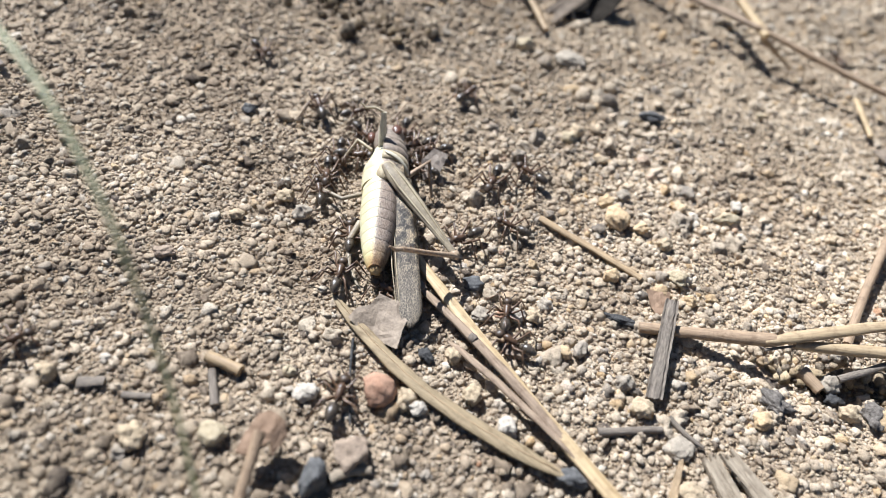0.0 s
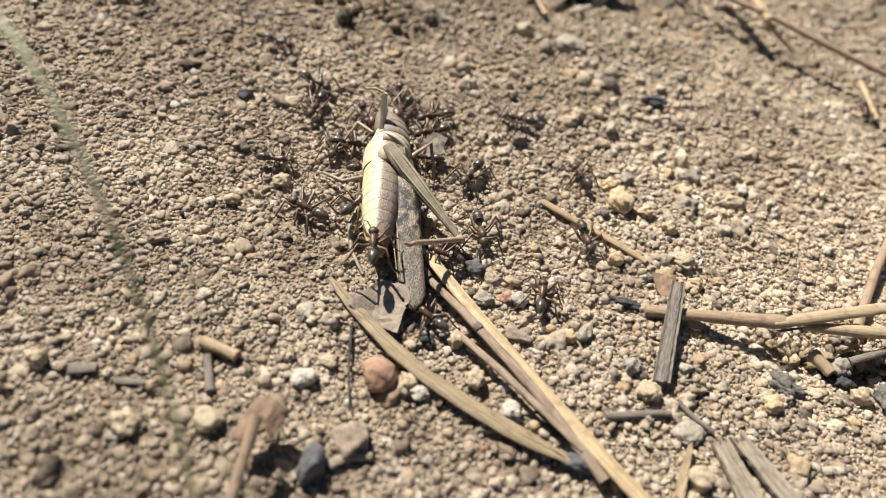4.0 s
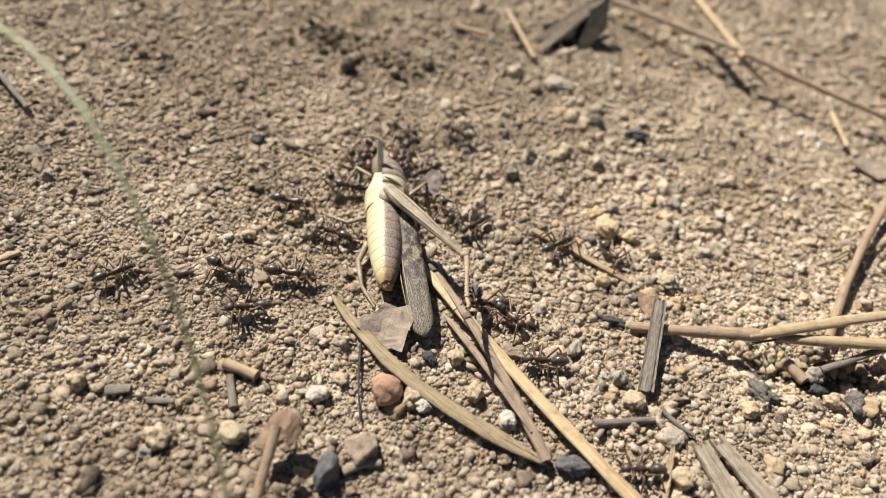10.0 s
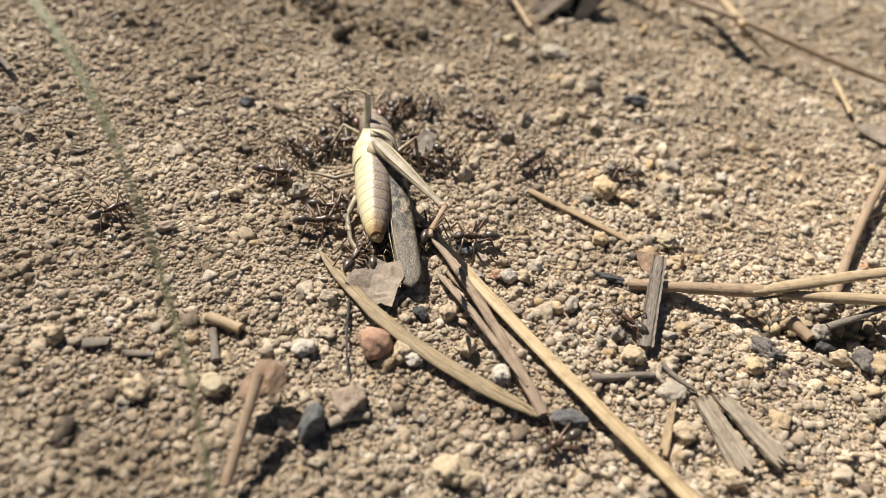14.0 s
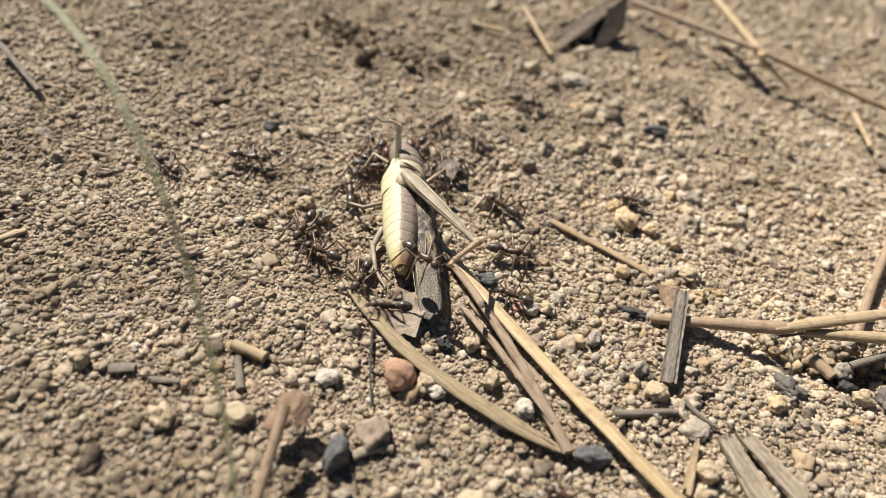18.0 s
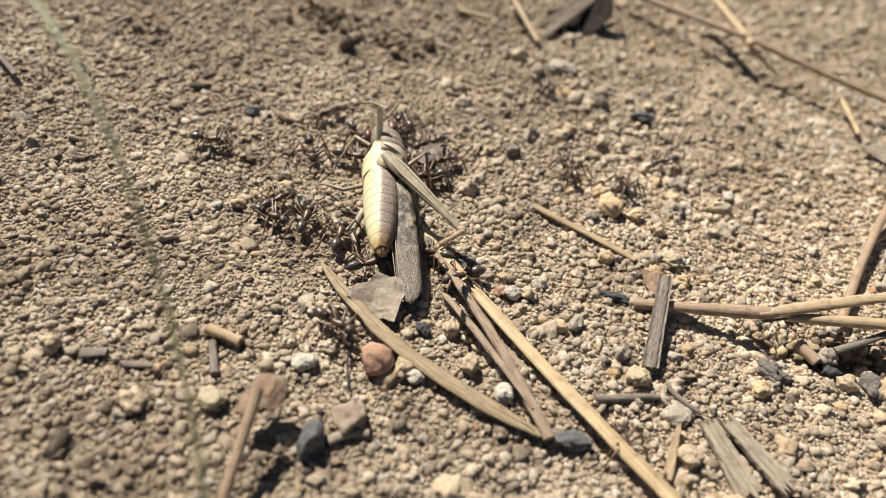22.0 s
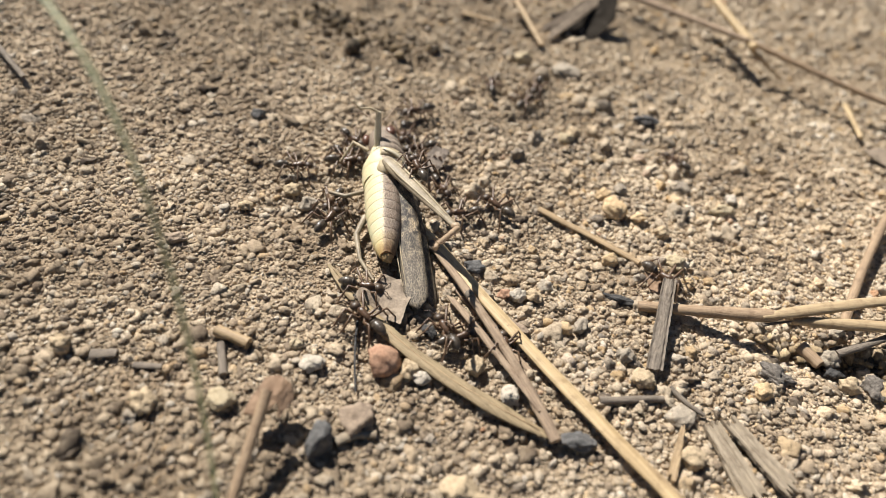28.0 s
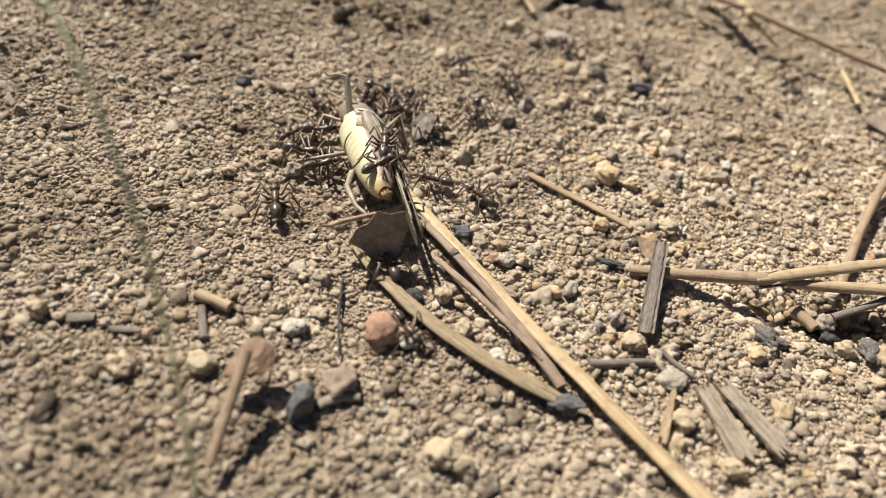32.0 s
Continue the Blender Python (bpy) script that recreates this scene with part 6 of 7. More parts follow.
    [(0, -1.39, 7.26, 0, 125), (0.5, -1.2, 7.26, 0, 200), (1, -1.08, 7.08, 0, 131), (1.5, -0.92, 7.17, 0, 122), (2, -0.86, 7.24, 0, 47), (2.5, -1.1, 7.63, 0, 23), (3, -1.13, 7.85, 0, 98), (3.5, -1.08, 7.91, 0, 128), (4, -1.09, 7.77, 0, 120), (4.5, -1.18, 7.8, 0, 136), (5, -1.05, 7.7, 0, 136), (5.5, -1.09, 7.6, 0, 121), (6, -1.08, 7.63, 0, 121), (6.5, -1.08, 7.7, 0, 137), (7, -1.22, 7.62, 0, 135), (7.5, -1.14, 7.58, 0, 119), (8, -1.23, 7.63, 0, 129), (8.5, -1.11, 7.51, 0, 137), (9, -1.25, 7.68, 0, 62), (9.5, -0.95, 8.17, 0, -13), (10, -0.67, 8.8, 0, 62), (10.5, -0.85, 8.38, 0, 137), (11, -1.05, 8.03, 0, 116), (11.5, -1.62, 7.99, 0, 101), (12, -2.03, 7.84, 0, 158), (12.5, -1.83, 7.97, 0, 233), (13, -1.69, 8.1, 0, 158), (13.5, -1.85, 8.11, 0, 143), (14, -1.74, 8.06, 0, 154), (14.5, -2.04, 8.14, 0, 152), (15, -2.07, 8.1, 0, 142), (15.5, -2.07, 8.03, 0, 153), (16, -2.2, 8.05, 0, 147), (16.5, -2.35, 7.59, 0, 182), (17, -2.17, 7.26, 0, 187), (17.5, -2.3, 7.2, 0, 120), (18, -2.55, 7.04, 0, 177), (18.5, -2.51, 6.94, 0, 162), (19, -2.6, 6.76, 0, 170), (19.5, -2.68, 6.75, 0, 187), (20, -2.86, 6.53, 0, 191), (20.5, -2.95, 6.64, 0, 178), (21, -3.11, 6.75, 0, 190), (21.5, -3.29, 6.56, 0, 138), (22, -3.46, 6.36, 0, 204), (22.5, -3.03, 6.52, 0, 273), (23, -2.72, 6.4, 0, 225), (23.5, -2.44, 5.92, 0, 208), (24, -2.33, 5.68, 0, 258), (24.5, -0.99, 5.62, 0, 272), (25, 0.23, 5.75, 0, 281), (25.5, 0.15, 5.83, 0, 356), (26, 0.33, 5.69, 0, 416), (26.5, 0.38, 5.75, 0, 425), (27, 0.38, 5.68, 0, 435), (27.5, 0.5, 5.71, 0, 424), (28, 0.54, 5.67, 0, 415), (28.5, 0.53, 5.78, 0, 430), (29, 0.44, 5.93, 0, 371), (29.5, 0.41, 6.34, 0, 368), (30, 0.34, 6.66, 0, 402), (30.5, -0, 6.81, 0, 428), (31, -0.4, 6.95, 0, 441), (31.5, -0.82, 6.94, 0, 439), (32, -1.14, 7.1, 0, 424)],
    [(0, -0.68, 9.43, 0, -25), (0.5, -0.32, 10.23, 0, -29), (1, 0.09, 10.86, 0, -104), (1.5, 0.44, 9.73, 0, -158), (2, 0.82, 9.05, 0, -155), (2.5, 1.29, 7.93, 0, -160), (3, 1.47, 7.24, 0, -160), (3.5, 1.85, 6.33, 0, -158), (4, 2.27, 5.24, 0, -160), (4.5, 2.59, 4.26, 0, -162), (5, 2.89, 3.31, 0, -157), (5.5, 3.32, 2.54, 0, -156), (6, 3.7, 1.55, 0, -195), (6.5, 3.08, 1.65, 0, -270), (7, 2.38, 1.84, 0, -302), (7.5, 2.15, 2.23, 0, -325), (8, 2.03, 2.32, 0, -266), (8.5, 2.13, 2.41, 0, -266), (9, 1.86, 2.44, 0, -282), (9.5, 1.97, 2.49, 0, -276), (10, 1.83, 2.52, 0, -263), (10.5, 1.8, 2.43, 0, -272), (11, 1.83, 2.51, 0, -289), (11.5, 0.37, 2.91, 0, -288), (12, -1.02, 3.41, 0, -300), (12.5, -0.87, 3.63, 0, -298), (13, -0.81, 3.68, 0, -301), (13.5, -0.8, 3.55, 0, -288), (14, -0.73, 3.39, 0, -288), (14.5, -0.7, 3.27, 0, -303), (15, -0.6, 3.25, 0, -299), (15.5, -0.66, 3.04, 0, -288), (16, -0.57, 2.95, 0, -323), (16.5, -1.61, 4.31, 0, -322), (17, -2.63, 5.61, 0, -320), (17.5, -2.69, 5.62, 0, -395), (18, -2.78, 5.52, 0, -342), (18.5, -3.05, 6.73, 0, -345), (19, -3.51, 8.18, 0, -373), (19.5, -2.83, 7.65, 0, -448), (20, -2.38, 7.04, 0, -504), (20.5, -2.39, 7.03, 0, -495), (21, -2.34, 7.15, 0, -482), (21.5, -2.18, 7.09, 0, -491), (22, -2.06, 7.2, 0, -416), (22.5, -1, 9.79, 0, -381), (23, -0.13, 12.37, 0, -382), (23.5, 0.02, 12.28, 0, -457), (24, 0.06, 12.06, 0, -521), (24.5, 0.19, 11.78, 0, -496), (25, 0.4, 11.72, 0, -516), (25.5, 0.43, 11.69, 0, -531), (26, 0.43, 11.67, 0, -520), (26.5, 0.58, 11.27, 0, -509), (27, 0.69, 11.23, 0, -463), (27.5, 0.92, 11.19, 0, -498), (28, 0.95, 10.95, 0, -551), (28.5, 0.67, 9.93, 0, -564), (29, 0.08, 8.95, 0, -568), (29.5, -0.28, 8.15, 0, -568), (30, -0.66, 7.59, 0, -584), (30.5, -0.8, 7.62, 0, -646), (31, -1.07, 7.71, 0, -623), (31.5, -1.34, 7.56, 0, -622), (32, -1.5, 7.65, 0, -547)],
    [(0, 0.85, 5.49, 0, 71), (0.5, 1.07, 5.55, 0, 85), (1, 1.19, 5.55, 0, 75), (1.5, 1.18, 5.42, 0, 62), (2, 1.3, 5.59, 0, -13), (2.5, 1.65, 6.22, 0, -27), (3, 1.87, 6.72, 0, -16), (3.5, 1.84, 6.9, 0, -43), (4, 2.14, 7, 0, 32), (4.5, 2.07, 6.99, 0, 100), (5, 2.36, 7, 0, 84), (5.5, 2.29, 7.13, 0, 90), (6, 2.32, 7.21, 0, 105), (6.5, 2.43, 7.19, 0, 96), (7, 2.36, 7.17, 0, 85), (7.5, 2.32, 7.41, 0, 11), (8, 2.27, 7.62, 0, 86), (8.5, 2.21, 7.41, 0, 95), (9, 2.18, 7.5, 0, 170), (9.5, 2.67, 6.56, 0, 205), (10, 3.04, 5.69, 0, 219), (10.5, 3.63, 5.35, 0, 233), (11, 3.98, 4.98, 0, 308), (11.5, 3.85, 5.72, 0, 368), (12, 3.79, 6.34, 0, 373), (12.5, 3.6, 6.82, 0, 373), (13, 3.58, 7.22, 0, 365), (13.5, 3.57, 7.19, 0, 440), (14, 3.45, 7.23, 0, 449), (14.5, 3.44, 7.36, 0, 443), (15, 3.3, 7.28, 0, 456), (15.5, 3.18, 7.24, 0, 460), (16, 3.23, 7.25, 0, 445), (16.5, 3.25, 7.19, 0, 445), (17, 3.15, 7.14, 0, 459), (17.5, 3.13, 7.12, 0, 455), (18, 3.12, 7.23, 0, 443), (18.5, 3.07, 6.97, 0, 518), (19, 3.13, 6.69, 0, 557), (19.5, 3.18, 6.61, 0, 482), (20, 3.2, 6.8, 0, 438), (20.5, 3.46, 6.65, 0, 513), (21, 3.8, 6.49, 0, 452), (21.5, 3.63, 6.83, 0, 390), (22, 3.33, 7.3, 0, 387), (22.5, 3.44, 7.21, 0, 312), (23, 3.74, 7.18, 0, 318), (23.5, 4.14, 7.99, 0, 330), (24, 4.65, 8.79, 0, 338), (24.5, 4.5, 8.91, 0, 413), (25, 4.49, 8.93, 0, 462), (25.5, 4.56, 9.1, 0, 452), (26, 4.46, 8.91, 0, 462), (26.5, 4.51, 8.93, 0, 470), (27, 4.45, 8.94, 0, 457), (27.5, 4.64, 8.95, 0, 452), (28, 4.48, 8.93, 0, 412), (28.5, 4.36, 9.18, 0, 378), (29, 4.32, 9.42, 0, 386), (29.5, 3.71, 10.47, 0, 392), (30, 2.98, 11.59, 0, 388), (30.5, 3.16, 11.52, 0, 313), (31, 3.44, 11.57, 0, 275), (31.5, 3.73, 11.56, 0, 276), (32, 3.91, 11.61, 0, 201)],
    [(0, -0.03, 4.89, 0, 130), (0.5, -0.24, 4.88, 0, 65), (1, -0.38, 5.05, 0, 118), (1.5, -0.13, 4.91, 0, 193), (2, 0.07, 4.81, 0, 132), (2.5, 0.1, 5.05, 0, 131), (3, 0.13, 5.08, 0, 120), (3.5, 0.05, 4.88, 0, 125), (4, 0.29, 4.78, 0, 200), (4.5, 0.31, 4.58, 0, 178), (5, 0.27, 4.25, 0, 185), (5.5, 0.35, 4.09, 0, 199), (6, 0.41, 3.86, 0, 198), (6.5, 0.49, 3.68, 0, 209), (7, 0.6, 3.51, 0, 134), (7.5, 0.6, 3.4, 0, 209), (8, 0.8, 3.2, 0, 134), (8.5, 0.75, 3.5, 0, 59), (9, 0.68, 3.75, 0, 105), (9.5, 0.54, 3.66, 0, 114), (10, 0.62, 3.6, 0, 102), (10.5, 0.32, 3.5, 0, 103), (11, -0.01, 3.45, 0, 97), (11.5, 0.28, 3.79, 0, 22), (12, 0.29, 3.92, 0, 97), (12.5, 0.26, 4.01, 0, 99), (13, 0.44, 4.03, 0, 117), (13.5, 0.27, 4.1, 0, 113), (14, 0.49, 4.18, 0, 103), (14.5, 0.38, 4.21, 0, 109), (15, 0.35, 4.33, 0, 34), (15.5, 0.47, 4.57, 0, 109), (16, 0.38, 4.49, 0, 107), (16.5, 0.23, 4.53, 0, 70), (17, 0.01, 4.62, 0, 126), (17.5, 0.27, 4.59, 0, 201), (18, 0.63, 4.67, 0, 275), (18.5, 0.75, 4.63, 0, 200), (19, 0.68, 4.53, 0, 126), (19.5, 0.71, 4.61, 0, 113), (20, 0.78, 4.62, 0, 119), (20.5, 0.96, 4.38, 0, 194), (21, 1.17, 3.93, 0, 151), (21.5, 0.66, 3.84, 0, 115), (22, 0.26, 3.51, 0, 124), (22.5, 0.06, 3.43, 0, 104), (23, 0.1, 3.4, 0, 178), (23.5, 0.03, 2.73, 0, 163), (24, -0.35, 1.91, 0, 145), (24.5, -0.56, 1.89, 0, 70), (25, -0.7, 2.04, 0, 61), (25.5, -0.78, 2.03, 0, 62), (26, -0.88, 1.99, 0, 75), (26.5, -0.96, 1.97, 0, 67), (27, -1.08, 2.13, 0, 53), (27.5, -1.19, 1.98, 0, 60), (28, -1.26, 2, 0, 53), (28.5, -2.04, 2.62, 0, 55), (29, -2.88, 3.15, 0, 53), (29.5, -2.82, 3.2, 0, 31), (30, -2.91, 3.26, 0, 55), (30.5, -3.11, 3.41, 0, 11), (31, -3.05, 3.49, 0, 12), (31.5, -2.93, 3.56, 0, 28), (32, -3.07, 3.51, 0, 21)],
    [(0, -2.03, 3.31, 0, 2), (0.5, -1.79, 3.23, 0, -4), (1, -1.71, 3.19, 0, -8), (1.5, -1.92, 3.37, 0, 1), (2, -1.93, 3.21, 0, -74), (2.5, -1.51, 3.23, 0.5, -88), (3, -1.43, 3.24, 1, -13), (3.5, -1.31, 3.24, 0.83, 20), (4, -1.43, 3.25, 0.67, 12), (4.5, -1.45, 3.27, 0.5, -2), (5, -1.63, 3.16, 0.33, 2), (5.5, -1.44, 3.35, 0.17, 19), (6, -1.6, 3.24, 0, 94), (6.5, -1.69, 2.81, 0, 169), (7, -1.69, 2.46, 0, 94), (7.5, -1.68, 2.84, 0, 19), (8, -1.57, 3.17, 0, 85), (8.5, -2.27, 2.89, 0, 113), (9, -2.93, 2.59, 0, 112), (9.5, -3.26, 2.49, 0, 113), (10, -3.56, 2.33, 0, 107), (10.5, -3.88, 2.3, 0, 107), (11, -4.12, 2.16, 0, 182), (11.5, -3.4, 2.43, 0, 257), (12, -2.85, 2.63, 0, 293), (12.5, -2.08, 2.99, 0, 292), (13, -1.36, 3.22, 0, 277), (13.5, -1.25, 3.1, 0, 352), (14, -1.29, 3.24, 0, 371), (14.5, -1.32, 3.48, 0, 380), (15, -1.14, 3.41, 0, 383), (15.5, -1.23, 3.36, 0, 366), (16, -1.19, 3.38, 0, 371), (16.5, -1.31, 3.27, 0.5, 381), (17, -1.45, 3.18, 1, 369), (17.5, -1.22, 3.21, 1, 294), (18, -0.91, 3.11, 1, 241), (18.5, -0.85, 3, 1, 233), (19, -0.62, 2.89, 1, 308), (19.5, -0.79, 3.58, 1, 371), (20, -0.9, 4.28, 1, 446), (20.5, -2.11, 3.18, 0.5, 490), (21, -3.34, 2.26, 0, 520), (21.5, -2.5, 2.11, 0, 595), (22, -1.66, 1.77, 0, 610), (22.5, 0.09, 1.17, 0, 615), (23, 1.78, 0.83, 0, 618), (23.5, 1.8, 0.81, 0, 543), (24, 1.47, 0.55, 0, 529), (24.5, 1.72, 0.4, 0, 454), (25, 1.6, 0.31, 0, 431), (25.5, 1.22, 0.57, 0, 402), (26, 1.1, 0.86, 0, 398), (26.5, 0.74, 1.18, 0, 396), (27, 0.69, 1.42, 0, 397), (27.5, 0.38, 1.66, 0, 401), (28, 0.08, 2.13, 0, 396), (28.5, -0.2, 2.44, 0, 400), (29, -0.24, 2.51, 0, 384), (29.5, -0.22, 2.68, 0, 380), (30, -0.38, 2.87, 0, 382), (30.5, -0.41, 3.14, 0, 391), (31, -0.71, 3.44, 0, 390), (31.5, -0.68, 2.95, 0, 465), (32, -0.77, 2.63, 0, 390)],
    [(0, 0.99, 3.31, 0, 1), (0.5, 0.92, 3.43, 0, -12), (1, 0.89, 3.62, 0, -1), (1.5, 1.05, 3.73, 0, -53), (2, 1.22, 3.87, 0, 6), (2.5, 1.39, 3.72, 0, -69), (3, 1.62, 3.81, 0, 6), (3.5, 1.56, 3.7, 0, 16), (4, 1.55, 3.52, 0, -1), (4.5, 1.49, 3.44, 0, -4), (5, 1.55, 3.36, 0, 10), (5.5, 1.6, 3.18, 0, 6), (6, 1.45, 3.12, 0, 40), (6.5, 0.82, 4.09, 0, 36), (7, 0.1, 4.96, 0, 33), (7.5, 0.2, 5.04, 0, 24), (8, 0.25, 5.19, 0, 99), (8.5, 0.12, 4.54, 0, 174), (9, 0.12, 3.88, 0, 213), (9.5, 0.69, 3.67, 0, 245), (10, 1.08, 3.43, 0, 234), (10.5, 1.07, 3.39, 0, 309), (11, 1.06, 3.29, 0, 384), (11.5, 0.66, 4.03, 0, 393), (12, 0.2, 4.62, 0, 421), (12.5, -0.17, 4.48, 0, 478), (13, -0.48, 4.26, 0, 403), (13.5, -0.42, 4.28, 0, 346), (14, -0.43, 4.17, 0, 354), (14.5, -0.49, 4.13, 0, 361), (15, -0.31, 3.96, 0, 286), (15.5, -0.09, 4.12, 0, 349), (16, -0.21, 3.98, 0, 358), (16.5, -0.02, 3.99, 0, 283), (17, 0.31, 4.05, 0, 208), (17.5, -0.47, 3.39, 0, 133), (18, -1.28, 2.65, 0, 100), (18.5, -3.07, 2.91, 0, 83), (19, -5.01, 3.12, 0, 68), (19.5, -4.78, 3.61, 0, -7), (20, -4.76, 4.26, 0, 2), (20.5, -4.81, 4.36, 0, -73), (21, -4.86, 4.32, 0, -104), (21.5, -4.15, 4.19, 0, -103), (22, -3.52, 4, 0, -104), (22.5, -2.87, 3.88, 0, -100), (23, -1.99, 3.72, 0, -105), (23.5, -1.45, 3.5, 0, -106), (24, -0.8, 3.37, 0, -102), (24.5, -0.01, 3.19, 0, -106), (25, 0.62, 2.96, 0, -121), (25.5, 0.53, 2.87, 0, -196), (26, 0.46, 2.59, 0, -203), (26.5, 0.31, 2.35, 0, -128), (27, 0.21, 2.41, 0, -53), (27.5, 0.34, 2.18, 0, -128), (28, 0.28, 2.06, 0, -53), (28.5, 1.33, 4.15, 0, -27), (29, 2.46, 6.41, 0, -27), (29.5, 2.42, 6.3, 0, 48), (30, 2.52, 6.22, 0, 40), (30.5, 1.92, 6.89, 0, 35), (31, 1.37, 7.88, 0, 29), (31.5, 1.08, 8.44, 0, 30), (32, 0.62, 9.2, 0, 31)],
    [(0, 9.49, 15.66, 0, -157), (0.5, 9.66, 15.27, 0, -166), (1, 9.73, 14.72, 0, -179), (1.5, 9.67, 14.29, 0, -185), (2, 9.66, 13.9, 0, -192), (2.5, 9.51, 13.52, 0, -190), (3, 9.52, 13.12, 0, -184), (3.5, 9.45, 12.67, 0, -190), (4, 9.39, 12.35, 0, -190), (4.5, 9.32, 11.89, 0, -187), (5, 9.3, 11.63, 0, -181), (5.5, 9.3, 10.95, 0, -193), (6, 9.09, 10.69, 0, -189), (6.5, 9.17, 10.17, 0, -182), (7, 9.06, 9.78, 0, -195), (7.5, 9.01, 9.56, 0, -198), (8, 8.85, 9.14, 0, -187), (8.5, 8.88, 8.48, 0, -176), (9, 8.91, 8.19, 0, -196), (9.5, 8.68, 7.79, 0, -201), (10, 8.56, 7.24, 0, -191), (10.5, 8.51, 6.98, 0, -176), (11, 8.6, 6.6, 0, -168), (11.5, 8.69, 6.18, 0, -189), (12, 8.46, 5.76, 0, -225), (12.5, 6.51, 4.03, 0, -229), (13, 4.33, 2.16, 0, -239), (13.5, 3.97, 2.49, 0, -304), (14, 3.39, 2.78, 0, -307), (14.5, 3, 3.22, 0, -311), (15, 2.48, 3.57, 0, -301), (15.5, 2, 3.8, 0, -304), (16, 1.58, 4.17, 0, -277), (16.5, 1.11, 3.92, 0, -235), (17, 0.7, 3.55, 0, -228), (17.5, 0.78, 3.62, 0, -290), (18, 0.86, 3.55, 0, -285), (18.5, 0.88, 3.69, 0, -298), (19, 0.97, 3.83, 0, -334), (19.5, 0.67, 4.12, 0, -321), (20, 0.48, 4.44, 0, -277), (20.5, 0.96, 4.14, 0, -202), (21, 1.49, 3.88, 0, -247), (21.5, 0.54, 3.96, 0, -272), (22, -0.34, 3.94, 0, -272), (22.5, -0.92, 4.02, 0.5, -276), (23, -1.48, 4.06, 1, -341), (23.5, -1.51, 5.69, 0.5, -358), (24, -1.57, 6.99, 0, -350), (24.5, -1.77, 7.21, 0, -323), (25, -1.94, 7.47, 0, -248), (25.5, -1.71, 7.2, 0, -173), (26, -1.57, 6.99, 0, -135), (26.5, -1.27, 6.76, 0, -140), (27, -1.06, 6.39, 0, -145), (27.5, -0.89, 6.22, 0, -137), (28, -0.7, 6.01, 0, -141), (28.5, -0.27, 5.45, 0, -151), (29, 0.03, 4.71, 0, -163), (29.5, -0.02, 4.63, 0, -187), (30, -0.01, 4.35, 0, -262), (30.5, -0.26, 4.67, 0, -320), (31, -0.44, 4.86, 0, -334), (31.5, -0.48, 5.11, 0, -279), (32, -0.42, 5.13, 0, -276)],
    [(0, -2.99, 5.93, 0, -169), (0.5, -2.99, 5.87, 0, -155), (1, -2.96, 5.88, 0, -230), (1.5, -3.45, 6.39, 0, -305), (2, -3.58, 7.05, 0, -347), (2.5, -3.66, 7.27, 0, -342), (3, -3.7, 7.41, 0, -267), (3.5, -3.63, 7.41, 0, -192), (4, -3.57, 7.35, 0, -187), (4.5, -3.63, 7.38, 0, -173), (5, -3.57, 7.31, 0, -179), (5.5, -3.5, 7.24, 0, -192), (6, -3.42, 7.15, 0, -182), (6.5, -3.5, 6.96, 0, -221), (7, -3.66, 6.87, 0, -175), (7.5, -3.56, 6.91, 0, -185), (8, -3.31, 6.85, 0, -110), (8.5, -3.08, 7.34, 0, -35), (9, -3.07, 7.7, 0, -110), (9.5, -2.89, 7.56, 0, -104), (10, -2.61, 7.58, 0, -179), (10.5, -2.9, 7.21, 0, -218), (11, -3.14, 6.91, 0, -224), (11.5, -3.26, 6.84, 0, -266), (12, -3.6, 6.88, 0, -191), (12.5, -3.32, 6.55, 0, -138), (13, -3.06, 6.3, 0, -180), (13.5, -3.11, 6.49, 0, -171), (14, -3.09, 6.43, 0, -165), (14.5, -3.12, 6.61, 0, -183), (15, -3.1, 6.73, 0, -188), (15.5, -3.13, 6.87, 0, -175), (16, -3.1, 6.91, 0, -250), (16.5, -3.31, 7.65, 0, -325), (17, -3.47, 8.24, 0, -250), (17.5, -3.13, 7.44, 0, -175), (18, -2.8, 6.52, 0, -189), (18.5, -3.31, 6.27, 0, -257), (19, -4.02, 6.24, 0, -297), (19.5, -4.57, 6.9, 0, -313), (20, -5.31, 7.45, 0, -238), (20.5, -4.42, 6.33, 0, -163), (21, -3.36, 5.21, 0, -95), (21.5, -2.03, 6.12, 0, -60), (22, -0.71, 6.71, 0, -51), (22.5, -0.93, 7, 0, 24), (23, -0.98, 6.88, 0, 99), (23.5, -1.12, 7.03, 0, 33), (24, -1.27, 7.33, 0, 27), (24.5, -1.41, 7.6, 0, 11), (25, -1.39, 7.92, 0, -3), (25.5, -1.39, 8.06, 0, 72), (26, -1.41, 8.12, 0, 118), (26.5, -1.5, 8.28, 0, 134), (27, -1.56, 8.34, 0, 138), (27.5, -1.63, 8.33, 0, 124), (28, -1.69, 8.54, 0, 127), (28.5, -1.65, 8.53, 0, 141), (29, -1.49, 8.49, 0, 214), (29.5, -1.4, 8.17, 0, 193), (30, -1.38, 8.02, 0, 268), (30.5, -0.59, 8.16, 0, 284), (31, 0, 8.35, 0, 271), (31.5, 0, 8.17, 0, 196), (32, 0.01, 7.75, 0, 181)],
